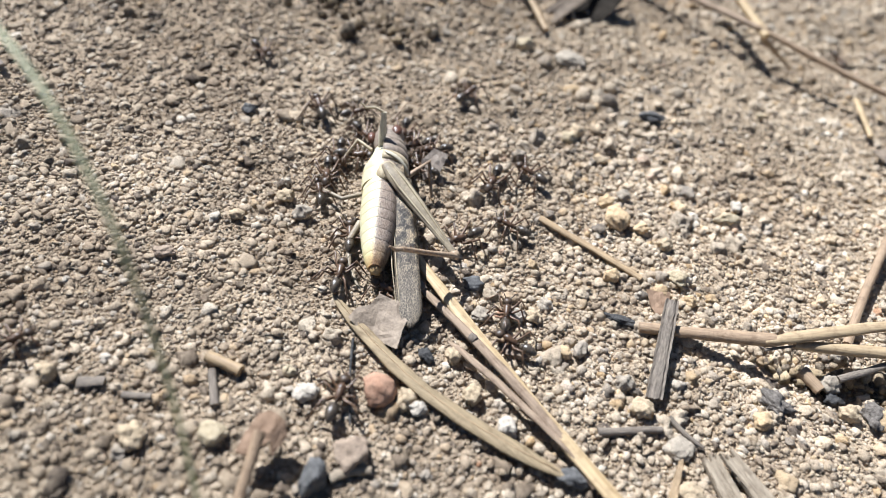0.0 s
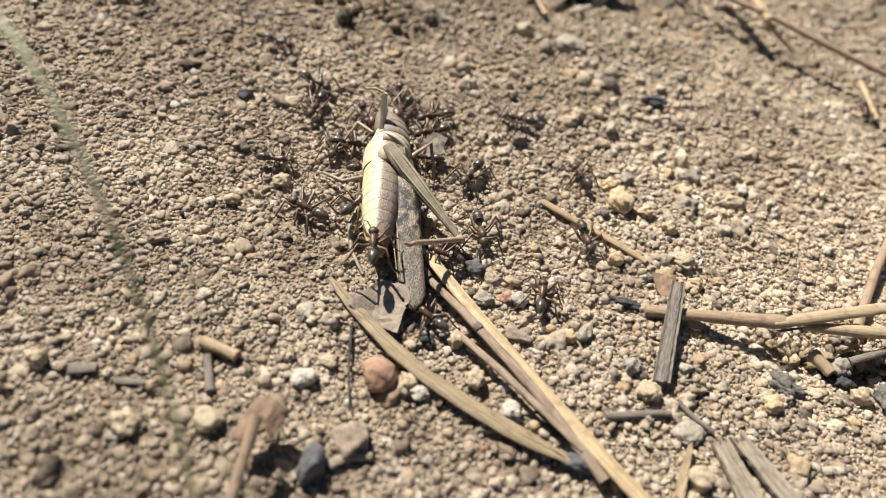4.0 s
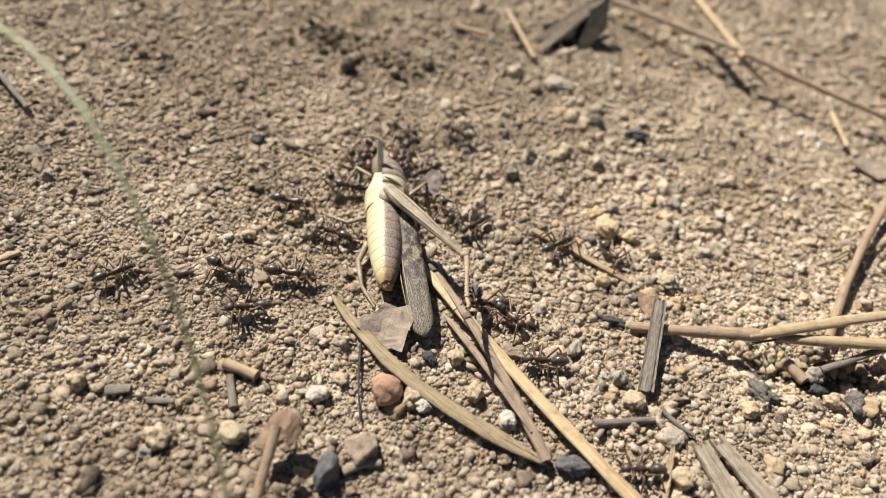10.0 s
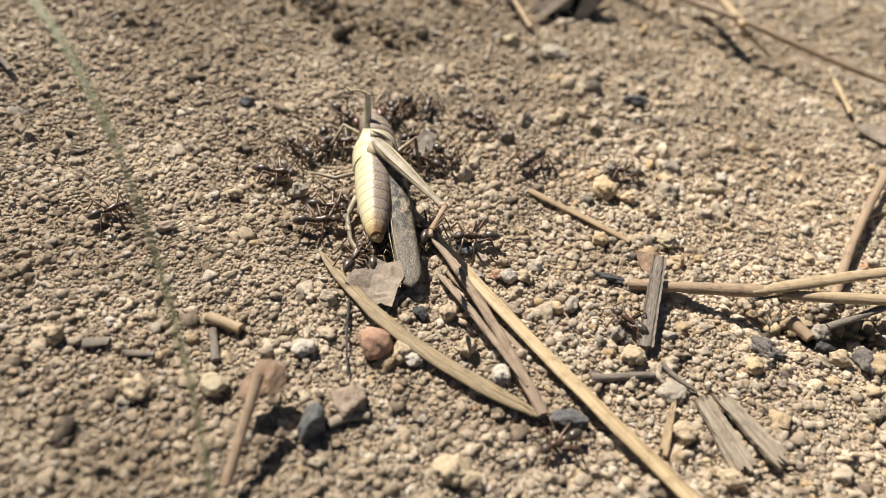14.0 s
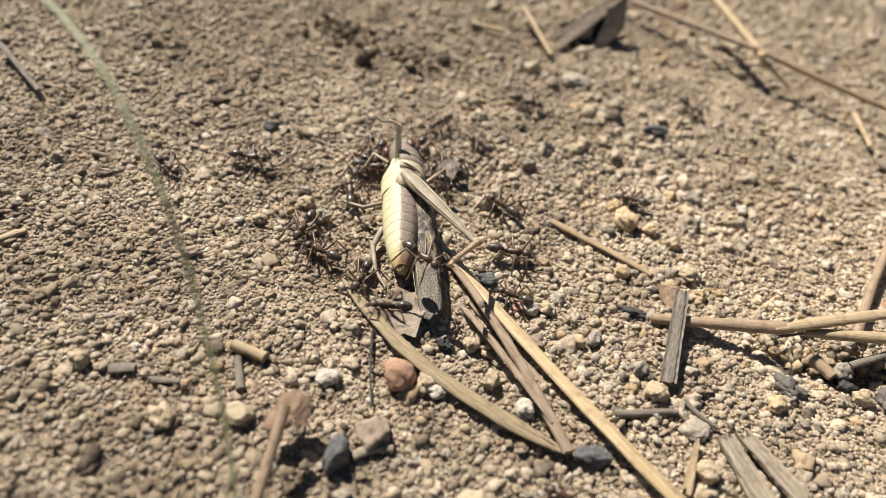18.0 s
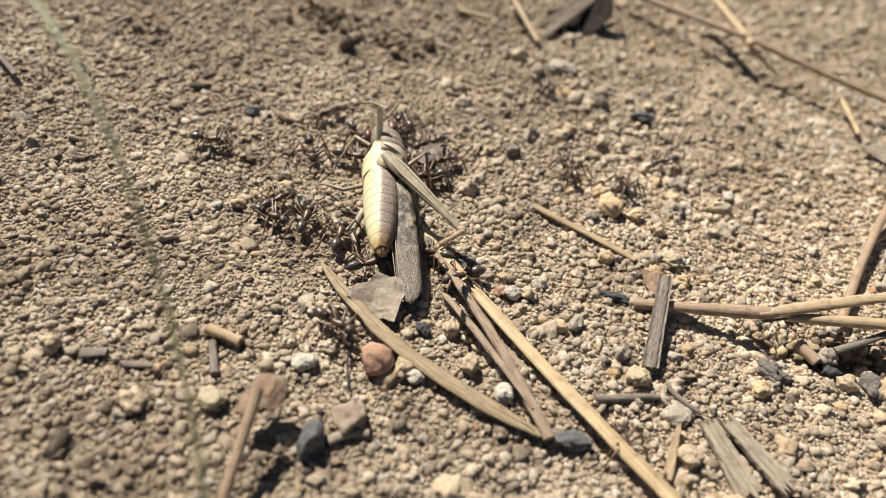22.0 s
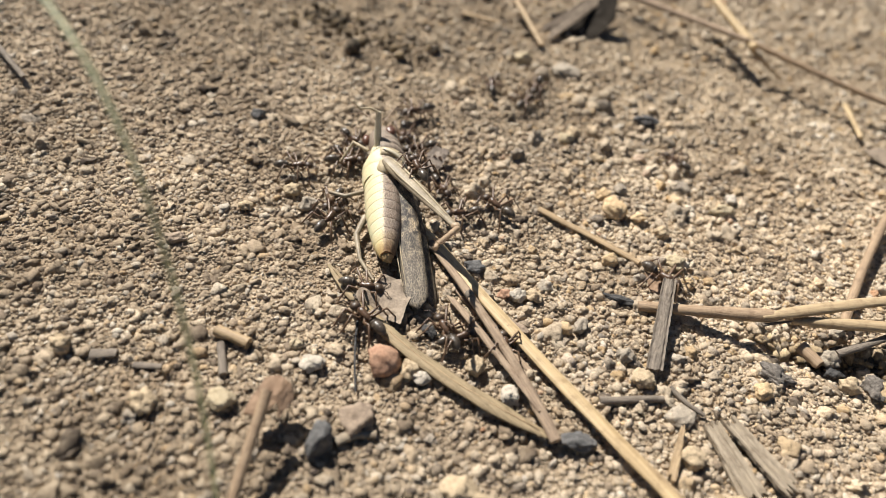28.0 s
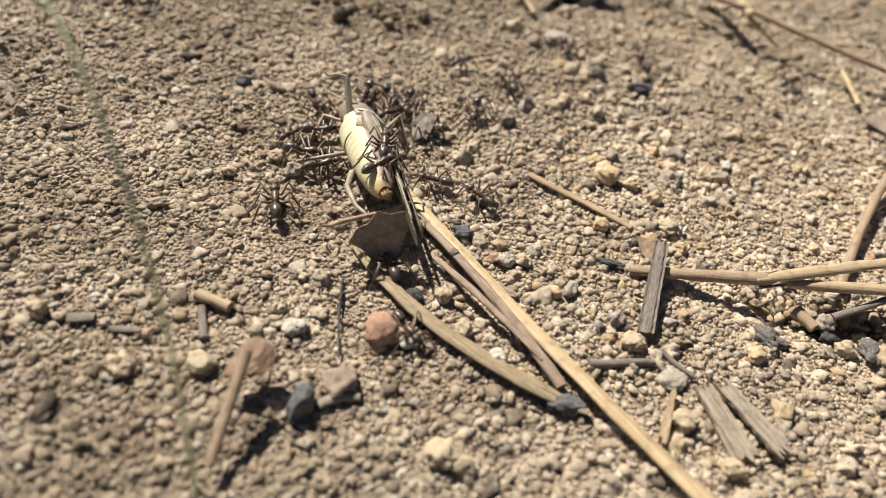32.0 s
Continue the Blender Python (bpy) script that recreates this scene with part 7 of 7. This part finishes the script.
    [(0, 1.21, 2.75, 0, 68), (0.5, 0.95, 2.61, 0, 90), (1, 0.81, 2.76, 0, 95), (1.5, 0.46, 2.57, 0, 108), (2, 0.38, 2.61, 0, 63), (2.5, 0.12, 2.62, 0, 70), (3, 0.08, 2.67, 0, 58), (3.5, -0.07, 2.75, 0, 110), (4, -0.26, 2.55, 0, 58), (4.5, -0.15, 2.78, 0, 47), (5, -0.54, 2.8, 0, 104), (5.5, -0.61, 2.67, 0, 43), (6, -0.79, 2.71, 0, 35), (6.5, -0.89, 3.06, 0, 2), (7, -0.83, 3.5, 0, 31), (7.5, -1.17, 3.52, 0, 70), (8, -1.51, 3.74, 0, 66), (8.5, -1.98, 3.89, 0, 68), (9, -2.32, 4.07, 0, 33), (9.5, -2.4, 4.53, 0, 26), (10, -2.65, 4.74, 0, 78), (10.5, -2.78, 4.61, 0, 3), (11, -2.93, 4.78, 0, -43), (11.5, -2.73, 4.85, 0, -60), (12, -2.6, 4.98, 0, 6), (12.5, -2.77, 5.27, 0, 3), (13, -2.63, 5.62, 0, 35), (13.5, -3.1, 5.73, 0, 65), (14, -3.47, 6, 0, 56), (14.5, -3.7, 6.13, 0, 70), (15, -4.03, 6.21, 0, 60), (15.5, -4.33, 6.5, 0, 58), (16, -4.67, 6.61, 0, 113), (16.5, -4.78, 6.31, 0, 161), (17, -4.85, 6.09, 0, 157), (17.5, -4.96, 5.9, 0, 232), (18, -5.09, 5.91, 0, 277), (18.5, -5.17, 5.71, 0, 202), (19, -5.16, 5.51, 0, 277), (19.5, -5.22, 5.52, 0, 294), (20, -5.18, 5.56, 0, 281), (20.5, -5.36, 5.64, 0, 356), (21, -5.51, 5.86, 0, 375), (21.5, -5.47, 6.06, 0, 300), (22, -5.46, 5.83, 0, 278), (22.5, -5.42, 6.19, 0, 341), (23, -5.3, 6.34, 0, 277), (23.5, -4.55, 6.3, 0, 257), (24, -4.11, 6.07, 0, 245), (24.5, -4.03, 6.06, 0, 286), (25, -4.01, 5.94, 0, 283), (25.5, -3.92, 5.85, 0, 272), (26, -4.02, 5.97, 0, 278), (26.5, -3.74, 5.77, 0, 293), (27, -3.78, 5.72, 0, 283), (27.5, -3.81, 5.88, 0, 270), (28, -3.76, 5.73, 0, 288), (28.5, -3.62, 5.96, 0, 321), (29, -3.38, 6.2, 0, 320), (29.5, -2.71, 7.06, 0, 323), (30, -2.02, 8.01, 0, 326), (30.5, -1.98, 8.14, 0, 251), (31, -1.98, 8.34, 0, 196), (31.5, -1.9, 7.98, 0, 187), (32, -1.91, 7.73, 0, 214)],
    [(0, -2.92, 7.89, 0, -47), (0.5, -2.43, 8.34, 0, -43), (1, -2.05, 8.81, 0, -44), (1.5, -1.99, 8.8, 0, -119), (2, -2, 8.69, 0, -194), (2.5, -2.11, 8.63, 0, -201), (3, -2.3, 8.69, 0, -212), (3.5, -2.15, 8.47, 0, -142), (4, -2.03, 8.35, 0, -176), (4.5, -2.12, 8.07, 0, -179), (5, -2.02, 7.97, 0, -158), (5.5, -1.98, 7.7, 0, -152), (6, -1.81, 7.56, 0, -202), (6.5, -1.77, 7.76, 0, -277), (7, -1.71, 8.01, 0, -221), (7.5, -1.76, 7.75, 0, -194), (8, -1.87, 7.37, 0, -187), (8.5, -1.84, 7.12, 0, -212), (9, -2.12, 6.97, 0, -205), (9.5, -2, 7.17, 0, -130), (10, -1.88, 7.27, 0, -97), (10.5, -1.51, 7.11, 0, -91), (11, -1.31, 7.26, 0, -166), (11.5, -1.46, 7.1, 0, -203), (12, -1.46, 6.89, 0, -229), (12.5, -1.37, 7.07, 0, -304), (13, -1.31, 7.52, 0, -365), (13.5, -1.3, 7.99, 0, -373), (14, -1.15, 8.25, 0, -358), (14.5, -1.32, 8.66, 0, -361), (15, -1.14, 8.87, 0, -387), (15.5, -1.01, 9.28, 0, -363), (16, -1.11, 9.61, 0, -288), (16.5, -1.23, 9.13, 0, -213), (17, -1.3, 8.8, 0, -191), (17.5, -1.33, 8.65, 0, -221), (18, -1.43, 8.63, 0, -214), (18.5, -1.61, 8.23, 0, -192), (19, -1.58, 7.94, 0, -208), (19.5, -1.4, 8.1, 0, -133), (20, -1.24, 8.3, 0, -208), (20.5, -1.15, 8.02, 0, -177), (21, -1.22, 7.91, 0, -243), (21.5, -1.5, 7.84, 0, -282), (22, -1.73, 8.02, 0, -332), (22.5, -1.93, 8.66, 0, -343), (23, -2.12, 9.28, 0, -414), (23.5, -1.56, 8.93, 0, -481), (24, -1, 8.62, 0, -476), (24.5, -0.94, 8.62, 0, -551), (25, -0.98, 8.56, 0, -591), (25.5, -0.87, 8.84, 0, -666), (26, -0.74, 9.22, 0, -740), (26.5, -0.61, 9.53, 0, -750), (27, -0.35, 9.9, 0, -755), (27.5, -0.17, 10.18, 0, -736), (28, -0.18, 10.49, 0, -710), (28.5, -0.3, 10.87, 0, -696), (29, -0.5, 11.2, 0, -621), (29.5, -0.29, 10.86, 0, -546), (30, -0.02, 10.66, 0, -511), (30.5, -0, 10.33, 0, -532), (31, 0.08, 9.95, 0, -578), (31.5, -0.32, 9.93, 0, -617), (32, -0.62, 9.78, 0, -579)],
    [(0, 0.31, 6.72, 0, 169), (0.5, 0.21, 6.6, 0, 158), (1, 0.2, 6.6, 0, 148), (1.5, -0.09, 6.56, 0, 117), (2, -0.36, 6.3, 0, 175), (2.5, -0.13, 6.13, 0, 249), (3, 0.09, 6.13, 0, 174), (3.5, 0.04, 6.32, 0, 160), (4, -0.08, 6.28, 0, 160), (4.5, -0.04, 6.33, 0, 146), (5, -0.19, 6.49, 0, 157), (5.5, -0.25, 6.58, 0, 173), (6, -0.32, 6.65, 0, 168), (6.5, -0.33, 6.62, 0, 156), (7, -0.43, 6.67, 0, 170), (7.5, -0.17, 6.34, 0, 219), (8, 0.01, 6.12, 0, 224), (8.5, 0.79, 5.35, 0, 225), (9, 1.46, 4.65, 0, 253), (9.5, 1.55, 5.12, 0, 328), (10, 1.9, 5.63, 0, 317), (10.5, 1.94, 5.54, 0, 392), (11, 1.87, 5.34, 0, 317), (11.5, 2.41, 5.79, 0, 318), (12, 2.77, 6.33, 0, 384), (12.5, 2.04, 6.62, 0, 428), (13, 1.45, 6.87, 0, 427), (13.5, 1.47, 6.87, 0, 502), (14, 1.37, 6.95, 0, 504), (14.5, 1.33, 6.85, 0, 517), (15, 1.2, 6.82, 0, 521), (15.5, 1.24, 7.01, 0, 509), (16, 1.22, 6.92, 0, 434), (16.5, -1.31, 9.09, 0, 408), (17, -3.72, 11.33, 0, 371), (17.5, -1.65, 10.84, 0, 296), (18, 0.44, 10.41, 0, 267), (18.5, 0.41, 10.74, 0, 342), (19, 0.64, 11.07, 0, 328), (19.5, 1.12, 11.88, 0, 327), (20, 1.67, 12.66, 0, 336), (20.5, 1.47, 12.68, 0, 411), (21, 1.33, 12.57, 0, 486), (21.5, 1.19, 11.76, 0, 536), (22, 1.2, 10.88, 0, 589), (22.5, 1.99, 11.07, 0, 643), (23, 2.83, 11.24, 0, 629), (23.5, 3.12, 11.05, 0, 606), (24, 3.21, 11.07, 0, 538), (24.5, 3.1, 10.43, 0, 537), (25, 3.16, 9.9, 0, 542), (25.5, 3.17, 8.8, 0, 547), (26, 3.38, 8.12, 0, 553), (26.5, 3.53, 7.24, 0, 547), (27, 3.58, 6.5, 0, 546), (27.5, 3.72, 5.52, 0, 549), (28, 3.87, 4.69, 0, 601), (28.5, 4.41, 5.13, 0, 670), (29, 4.92, 5.58, 0, 733), (29.5, 4.23, 5.91, 0, 777), (30, 3.46, 6.54, 0, 771), (30.5, 3.19, 6.74, 0, 750), (31, 3.27, 6.86, 0, 681), (31.5, 5.49, 9.57, 0, 680), (32, 7.82, 12.29, 0, 679)],
    [(0, -2.10, 4.32, 0, 13), (0.5, -2.09, 4.38, 0, 1), (1, -2.10, 4.44, 0, 5), (1.5, -2.14, 4.45, 0, 10), (2, -2.16, 4.58, 0, 85), (2.5, -2.13, 4.4, 0, 122), (3, -2.06, 4.39, 0, 47), (3.5, -2.1, 4.49, 0.17, -18), (4, -2.01, 4.47, 0.33, -25), (4.5, -1.99, 4.47, 0.5, -30), (5, -1.94, 4.43, 0.67, -12), (5.5, -1.86, 4.55, 0.83, -5), (6, -1.85, 4.6, 1, -19), (6.5, -1.69, 4.43, 1, -94), (7, -1.58, 4.2, 1, -19), (7.5, -1.43, 4.21, 1, 10), (8, -1.37, 4.13, 1, 85), (8.5, -2.96, 3.59, 0.5, 106), (9, -4.77, 3.19, 0, 104), (9.5, -4.52, 3.2, 0, 179), (10, -4.28, 3.14, 0, 254), (10.5, -3.88, 3.32, 0, 286), (11, -3.33, 3.41, 0, 294), (11.5, -2.95, 3.74, 0, 294), (12, -2.4, 3.83, 0, 246), (12.5, -2.14, 3.37, 0, 223), (13, -1.62, 3, 0, 253), (13.5, -1.56, 3.19, 0, 328), (14, -1.6, 3.05, 0, 350), (14.5, -1.65, 3.21, 0, 406), (15, -1.91, 3.35, 0, 344), (15.5, -1.93, 3.34, 0, 334), (16, -1.86, 3.5, 0, 324), (16.5, -1.53, 3.9, 0.5, 309), (17, -0.96, 4.22, 1, 384), (17.5, -1.91, 3.82, 0.5, 459), (18, -2.79, 3.59, 0, 433), (18.5, -2.55, 4.01, 0, 358), (19, -2.23, 4.44, 0, 317), (19.5, -2.45, 4.06, 0, 392), (20, -2.96, 3.82, 0, 467), (20.5, -2.53, 3.64, 0, 542), (21, -1.97, 3.58, 0, 617), (21.5, -2.47, 3.99, 0, 692), (22, -2.87, 4.1, 0, 721), (22.5, -2.48, 4.43, 0, 679), (23, -2.28, 4.78, 0, 679), (23.5, -2.13, 4.82, 0, 690), (24, -1.95, 4.69, 0, 615), (24.5, -1.77, 4.18, 0, 547), (25, -1.82, 3.69, 0, 540), (25.5, -1.76, 3.52, 0, 615), (26, -1.6, 3.53, 0, 690), (26.5, -1.78, 3.24, 0, 615), (27, -1.65, 3.08, 0, 576), (27.5, -1.5, 2.85, 0, 557), (28, -1.55, 2.73, 0, 632), (28.5, -1.5, 2.98, 0.5, 707), (29, -1.5, 3.27, 1, 717), (29.5, -1.47, 3.5, 1, 725), (30, -1.54, 3.72, 1, 724), (30.5, -1.52, 4.27, 1, 707), (31, -1.29, 4.8, 1, 703), (31.5, -1.4, 4.67, 1, 744), (32, -1.39, 4.65, 1, 729)],
    [(0, -1.1, 3.27, 0, 70), (0.5, -1.21, 3.08, 0, 59), (1, -1.11, 3.23, 0, -16), (1.5, -0.95, 3.59, 0, -27), (2, -0.81, 3.82, 0, -50), (2.5, -0.61, 3.88, 0, -79), (3, -0.31, 3.92, 0, -73), (3.5, -0.22, 4, 0, 2), (4, -0.25, 4, 0, 77), (4.5, -0.13, 4.11, 0, 105), (5, -0.13, 4.19, 0, 118), (5.5, 0.01, 4.19, 0, 108), (6, 0.03, 4.31, 0, 103), (6.5, -0.08, 4.03, 0, 172), (7, -0.05, 3.73, 0, 228), (7.5, 1.68, 2.43, 0, 230), (8, 3.13, 1.03, 0, 224), (8.5, 3.13, 0.93, 0, 149), (9, 3.32, 0.97, 0, 224), (9.5, 3.62, 0.91, 0, 149), (10, 3.55, 0.78, 0, 99), (10.5, 3.49, 0.78, 0, 111), (11, 3.44, 0.93, 0, 102), (11.5, 3.53, 1, 0, 93), (12, 3.39, 0.98, 0, 119), (12.5, 3.09, 0.75, 0, 120), (13, 2.69, 0.58, 0, 123), (13.5, 2.44, 0.34, 0, 136), (14, 2.29, 0.16, 0, 128), (14.5, 2.05, 0.02, 0, 137), (15, 1.76, -0.39, 0, 130), (15.5, 1.48, -0.45, 0, 142), (16, 1.45, -0.79, 0, 90), (16.5, 1.67, -0.51, 0, 15), (17, 1.79, -0.54, 0, 74), (17.5, 1.93, -0.4, 0, -1), (18, 2.06, -0.22, 0, 74), (18.5, 2.11, -0.14, 0, -1), (19, 2.26, 0.07, 0, -52), (19.5, 2.44, 0.11, 0, -60), (20, 2.59, 0.27, 0, -49), (20.5, 2.72, 0.36, 0, 26), (21, 2.84, 0.39, 0, -49), (21.5, 3.12, 0.63, 0, -53), (22, 3.23, 0.68, 0, 22), (22.5, 2.95, 1.02, 0, 49), (23, 2.47, 1.34, 0, 80), (23.5, 2.49, 1.1, 0, 155), (24, 2.6, 0.78, 0, 156), (24.5, 2.16, 0.37, 0, 139), (25, 1.73, -0.23, 0, 117), (25.5, 1.77, 0.17, 0, 42), (26, 1.65, 0.48, 0, 24), (26.5, 1.46, 0.86, 0, 17), (27, 1.4, 1.3, 0, 14), (27.5, 1.27, 1.65, 0, 20), (28, 1.11, 2.09, 0, 17), (28.5, 1.01, 2.51, 0, 16), (29, 0.87, 2.91, 0, 6), (29.5, 0.93, 3.26, 0, 12), (30, 0.72, 3.64, 0, -6), (30.5, 1.03, 4.15, 0, -41), (31, 1.4, 4.42, 0, 17), (31.5, 0.89, 4.61, 0, 61), (32, 0.51, 4.91, 0, 52)],
    [(0, -1.39, 0.94, 0, -4), (0.5, -1.54, 0.95, 0, 2), (1, -1.41, 0.92, 0, 3), (1.5, -1.6, 1.92, 0, 15), (2, -1.87, 2.59, 0, 19), (2.5, -2.08, 3.31, 0, 21), (3, -2.47, 4.18, 0, 33), (3.5, -2.69, 4.27, 0, 66), (4, -2.85, 4.35, 0, 69), (4.5, -3.09, 4.42, 0, -6), (5, -3.1, 4.47, 0, -48), (5.5, -3.37, 4.45, 0, 27), (6, -3.64, 4.55, 0, 47), (6.5, -3.68, 4.74, 0, -28), (7, -3.7, 4.77, 0, -71), (7.5, -3.74, 4.5, 0, -146), (8, -3.54, 4.3, 0, -149), (8.5, -3.47, 4.04, 0, -158), (9, -3.33, 3.77, 0, -153), (9.5, -3.25, 3.6, 0, -158), (10, -3.14, 3.31, 0, -83), (10.5, -3.17, 3.59, 0, -30), (11, -3.35, 3.56, 0, 45), (11.5, -3.58, 3.6, 0, 105), (12, -3.75, 3.46, 0, 30), (12.5, -3.72, 3.29, 0, -40), (13, -3.72, 3.26, 0, -54), (13.5, -3.06, 3.77, 0, -67), (14, -2.49, 3.8, 0, -69), (14.5, -1.77, 4.26, 0, -61), (15, -1.08, 4.58, 0, -65), (15.5, -0.52, 4.84, 0, -66), (16, 0.13, 5.11, 0, -57), (16.5, 0.45, 5.46, 0, -39), (17, 0.72, 5.84, 0, -19), (17.5, 0.6, 5.91, 0, 56), (18, 0.36, 6.01, 0, 55), (18.5, 0.2, 6.2, 0, 52), (19, -0.02, 6.31, 0, 70), (19.5, -0.28, 6.38, 0, 130), (20, -0.25, 6.21, 0, 113), (20.5, -0.08, 6.11, 0, 101), (21, -0.38, 6.05, 0, 87), (21.5, -0.67, 6.14, 0, 78), (22, -0.86, 6.15, 0, 118), (22.5, -0.92, 6.19, 0, 121), (23, -1, 6.38, 0, 144), (23.5, -0.87, 6.31, 0, 135), (24, -0.84, 6.41, 0, 123), (24.5, -0.87, 6.64, 0, 48), (25, -0.79, 6.79, 0, 123), (25.5, -0.91, 6.84, 0, 144), (26, -0.88, 6.78, 0, 133), (26.5, -0.99, 6.94, 0, 151), (27, -0.97, 6.92, 0, 157), (27.5, -1, 6.73, 0, 140), (28, -1.11, 6.9, 0, 121), (28.5, -2.16, 6.03, 0, 130), (29, -3.37, 5.01, 0, 126), (29.5, -3.3, 5.21, 0, 201), (30, -3.12, 5.25, 0, 272), (30.5, -3.08, 5.44, 0, 277), (31, -3.05, 5.27, 0, 276), (31.5, -3.27, 5.21, 0, 267), (32, -3.07, 5.26, 0, 277)],
    [(0, 1.06, 7.17, 0, 59), (0.5, 1.2, 7.22, 0, 74), (1, 1.04, 7.24, 0, 74), (1.5, 1.06, 7.3, 0, 60), (2, 1.05, 7.33, 0, 4), (2.5, 1.03, 7.84, 0, 8), (3, 0.92, 8.28, 0, 26), (3.5, 0.82, 8.25, 0, 72), (4, 0.65, 8.33, 0, 87), (4.5, 0.51, 8.33, 0, 96), (5, 0.49, 8.45, 0, 84), (5.5, 0.35, 8.46, 0, 81), (6, 0.2, 8.32, 0, 97), (6.5, 0.34, 8.25, 0, 172), (7, 0.57, 7.7, 0, 218), (7.5, 0.95, 7.48, 0, 226), (8, 1.07, 7.21, 0, 173), (8.5, 0.88, 6.93, 0, 153), (9, 0.75, 6.59, 0, 146), (9.5, 0.35, 6.16, 0, 144), (10, 0.14, 5.73, 0, 139), (10.5, -0.14, 5.6, 0, 91), (11, -0.33, 5.72, 0, 16), (11.5, -0.21, 6.41, 0, -21), (12, 0.06, 6.73, 0, 28), (12.5, -0.41, 6.79, 0, 85), (13, -0.8, 6.8, 0, 82), (13.5, -0.65, 6.81, 0, 157), (14, -0.47, 6.52, 0, 232), (14.5, -0.3, 6.73, 0, 273), (15, -0.08, 6.54, 0, 348), (15.5, -0.04, 6.58, 0, 423), (16, 0.02, 6.43, 0, 423), (16.5, -0.04, 6.23, 0, 411), (17, -0.11, 6.26, 0, 418), (17.5, -0.54, 6.54, 0, 407), (18, -0.89, 6.99, 0, 402), (18.5, -0.92, 6.96, 0, 447), (19, -1.09, 6.76, 0, 522), (19.5, -0.83, 6.51, 0, 577), (20, -0.59, 6.09, 0, 624), (20.5, 0.37, 6.39, 0, 652), (21, 1.23, 6.81, 0, 662), (21.5, 1.65, 7.17, 0, 669), (22, 2.07, 7.49, 0, 744), (22.5, 1.4, 7.34, 0, 819), (23, 0.74, 7.2, 0, 874), (23.5, 1.13, 6.79, 0, 949), (24, 1.59, 6.64, 0, 982), (24.5, 1.54, 6.73, 0, 1057), (25, 1.44, 6.76, 0, 1132), (25.5, 1.19, 6.58, 0, 1207), (26, 0.91, 6.22, 0, 1220), (26.5, 0.72, 6.04, 0, 1211), (27, 0.33, 5.72, 0, 1214), (27.5, 0.14, 5.47, 0, 1216), (28, -0.11, 5.27, 0, 1195), (28.5, -0.32, 5.25, 0, 1120), (29, -0.38, 5.1, 0, 1108), (29.5, -0.65, 5.89, 0, 1098), (30, -0.87, 6.64, 0, 1087), (30.5, -0.79, 6.95, 0, 1064), (31, -0.72, 7.15, 0, 1139), (31.5, -0.69, 6.98, 0, 1214), (32, -0.83, 6.77, 0, 1177)],
    [(0, -5.58, 9.45, 0, -123), (0.5, -5.62, 9.44, 0, -115), (1, -5.64, 9.37, 0, -128), (1.5, -5.62, 9.38, 0, -133), (2, -5.64, 9.33, 0, -117), (2.5, -5.61, 9.33, 0, -117), (3, -5.59, 9.38, 0, -132), (3.5, -5.3, 9.27, 0, -93), (4, -5.07, 9.36, 0, -97), (4.5, -4.93, 9.22, 0, -118), (5, -4.69, 9.15, 0, -106), (5.5, -4.3, 9.04, 0, -102), (6, -4.07, 9.02, 0, -107), (6.5, -3.89, 8.91, 0, -112), (7, -3.55, 8.8, 0, -93), (7.5, -3.39, 8.88, 0, -88), (8, -2.94, 8.82, 0, -97), (8.5, -2.86, 8.82, 0, -118), (9, -2.51, 8.59, 0, -105), (9.5, -2.3, 8.66, 0, -92), (10, -2, 8.57, 0, -98), (10.5, -1.69, 8.58, 0, -113), (11, -1.42, 8.33, 0, -116), (11.5, -1.18, 8.34, 0, -101), (12, -0.95, 8.24, 0, -105), (12.5, -0.82, 8.24, 0, -93), (13, -0.44, 8.21, 0, -96), (13.5, -0.32, 8.19, 0, -103), (14, 0.01, 8.11, 0, -105), (14.5, 0.23, 8.04, 0, -101), (15, 0.65, 7.99, 0, -107), (15.5, 0.9, 7.84, 0, -112), (16, 1.02, 7.84, 0, -37), (16.5, 2.62, 10.17, 0, -36), (17, 4.28, 12.35, 0, -46), (17.5, 4.5, 11.99, 0, -121), (18, 4.76, 11.89, 0, -133), (18.5, 5, 11.53, 0, -153), (19, 5.07, 11.27, 0, -137), (19.5, 5.4, 11.1, 0, -126), (20, 5.66, 10.85, 0, -138), (20.5, 5.79, 10.66, 0, -142), (21, 6.03, 10.37, 0, -208), (21.5, 5.15, 9.46, 0, -227), (22, 4.28, 8.72, 0, -238), (22.5, 3.85, 8.63, 0, -264), (23, 3.52, 8.63, 0, -212), (23.5, 3.65, 8.32, 0, -153), (24, 3.72, 8.23, 0, -228), (24.5, 1.96, 8.37, 0, -274), (25, 0.11, 8.48, 0, -286), (25.5, 0.21, 8.89, 0, -361), (26, 0.3, 9.09, 0, -397), (26.5, 0.44, 9.2, 0, -374), (27, 0.4, 9.52, 0, -393), (27.5, 0.71, 9.62, 0, -394), (28, 0.73, 10.02, 0, -385), (28.5, 0.96, 10.15, 0, -421), (29, 1.35, 10.36, 0, -417), (29.5, 1.56, 10.54, 0, -389), (30, 1.55, 10.73, 0, -372), (30.5, 1.68, 11.1, 0, -379), (31, 1.83, 11.54, 0, -378), (31.5, 1.88, 11.71, 0, -453), (32, 1.85, 11.67, 0, -528)],
]
motions()
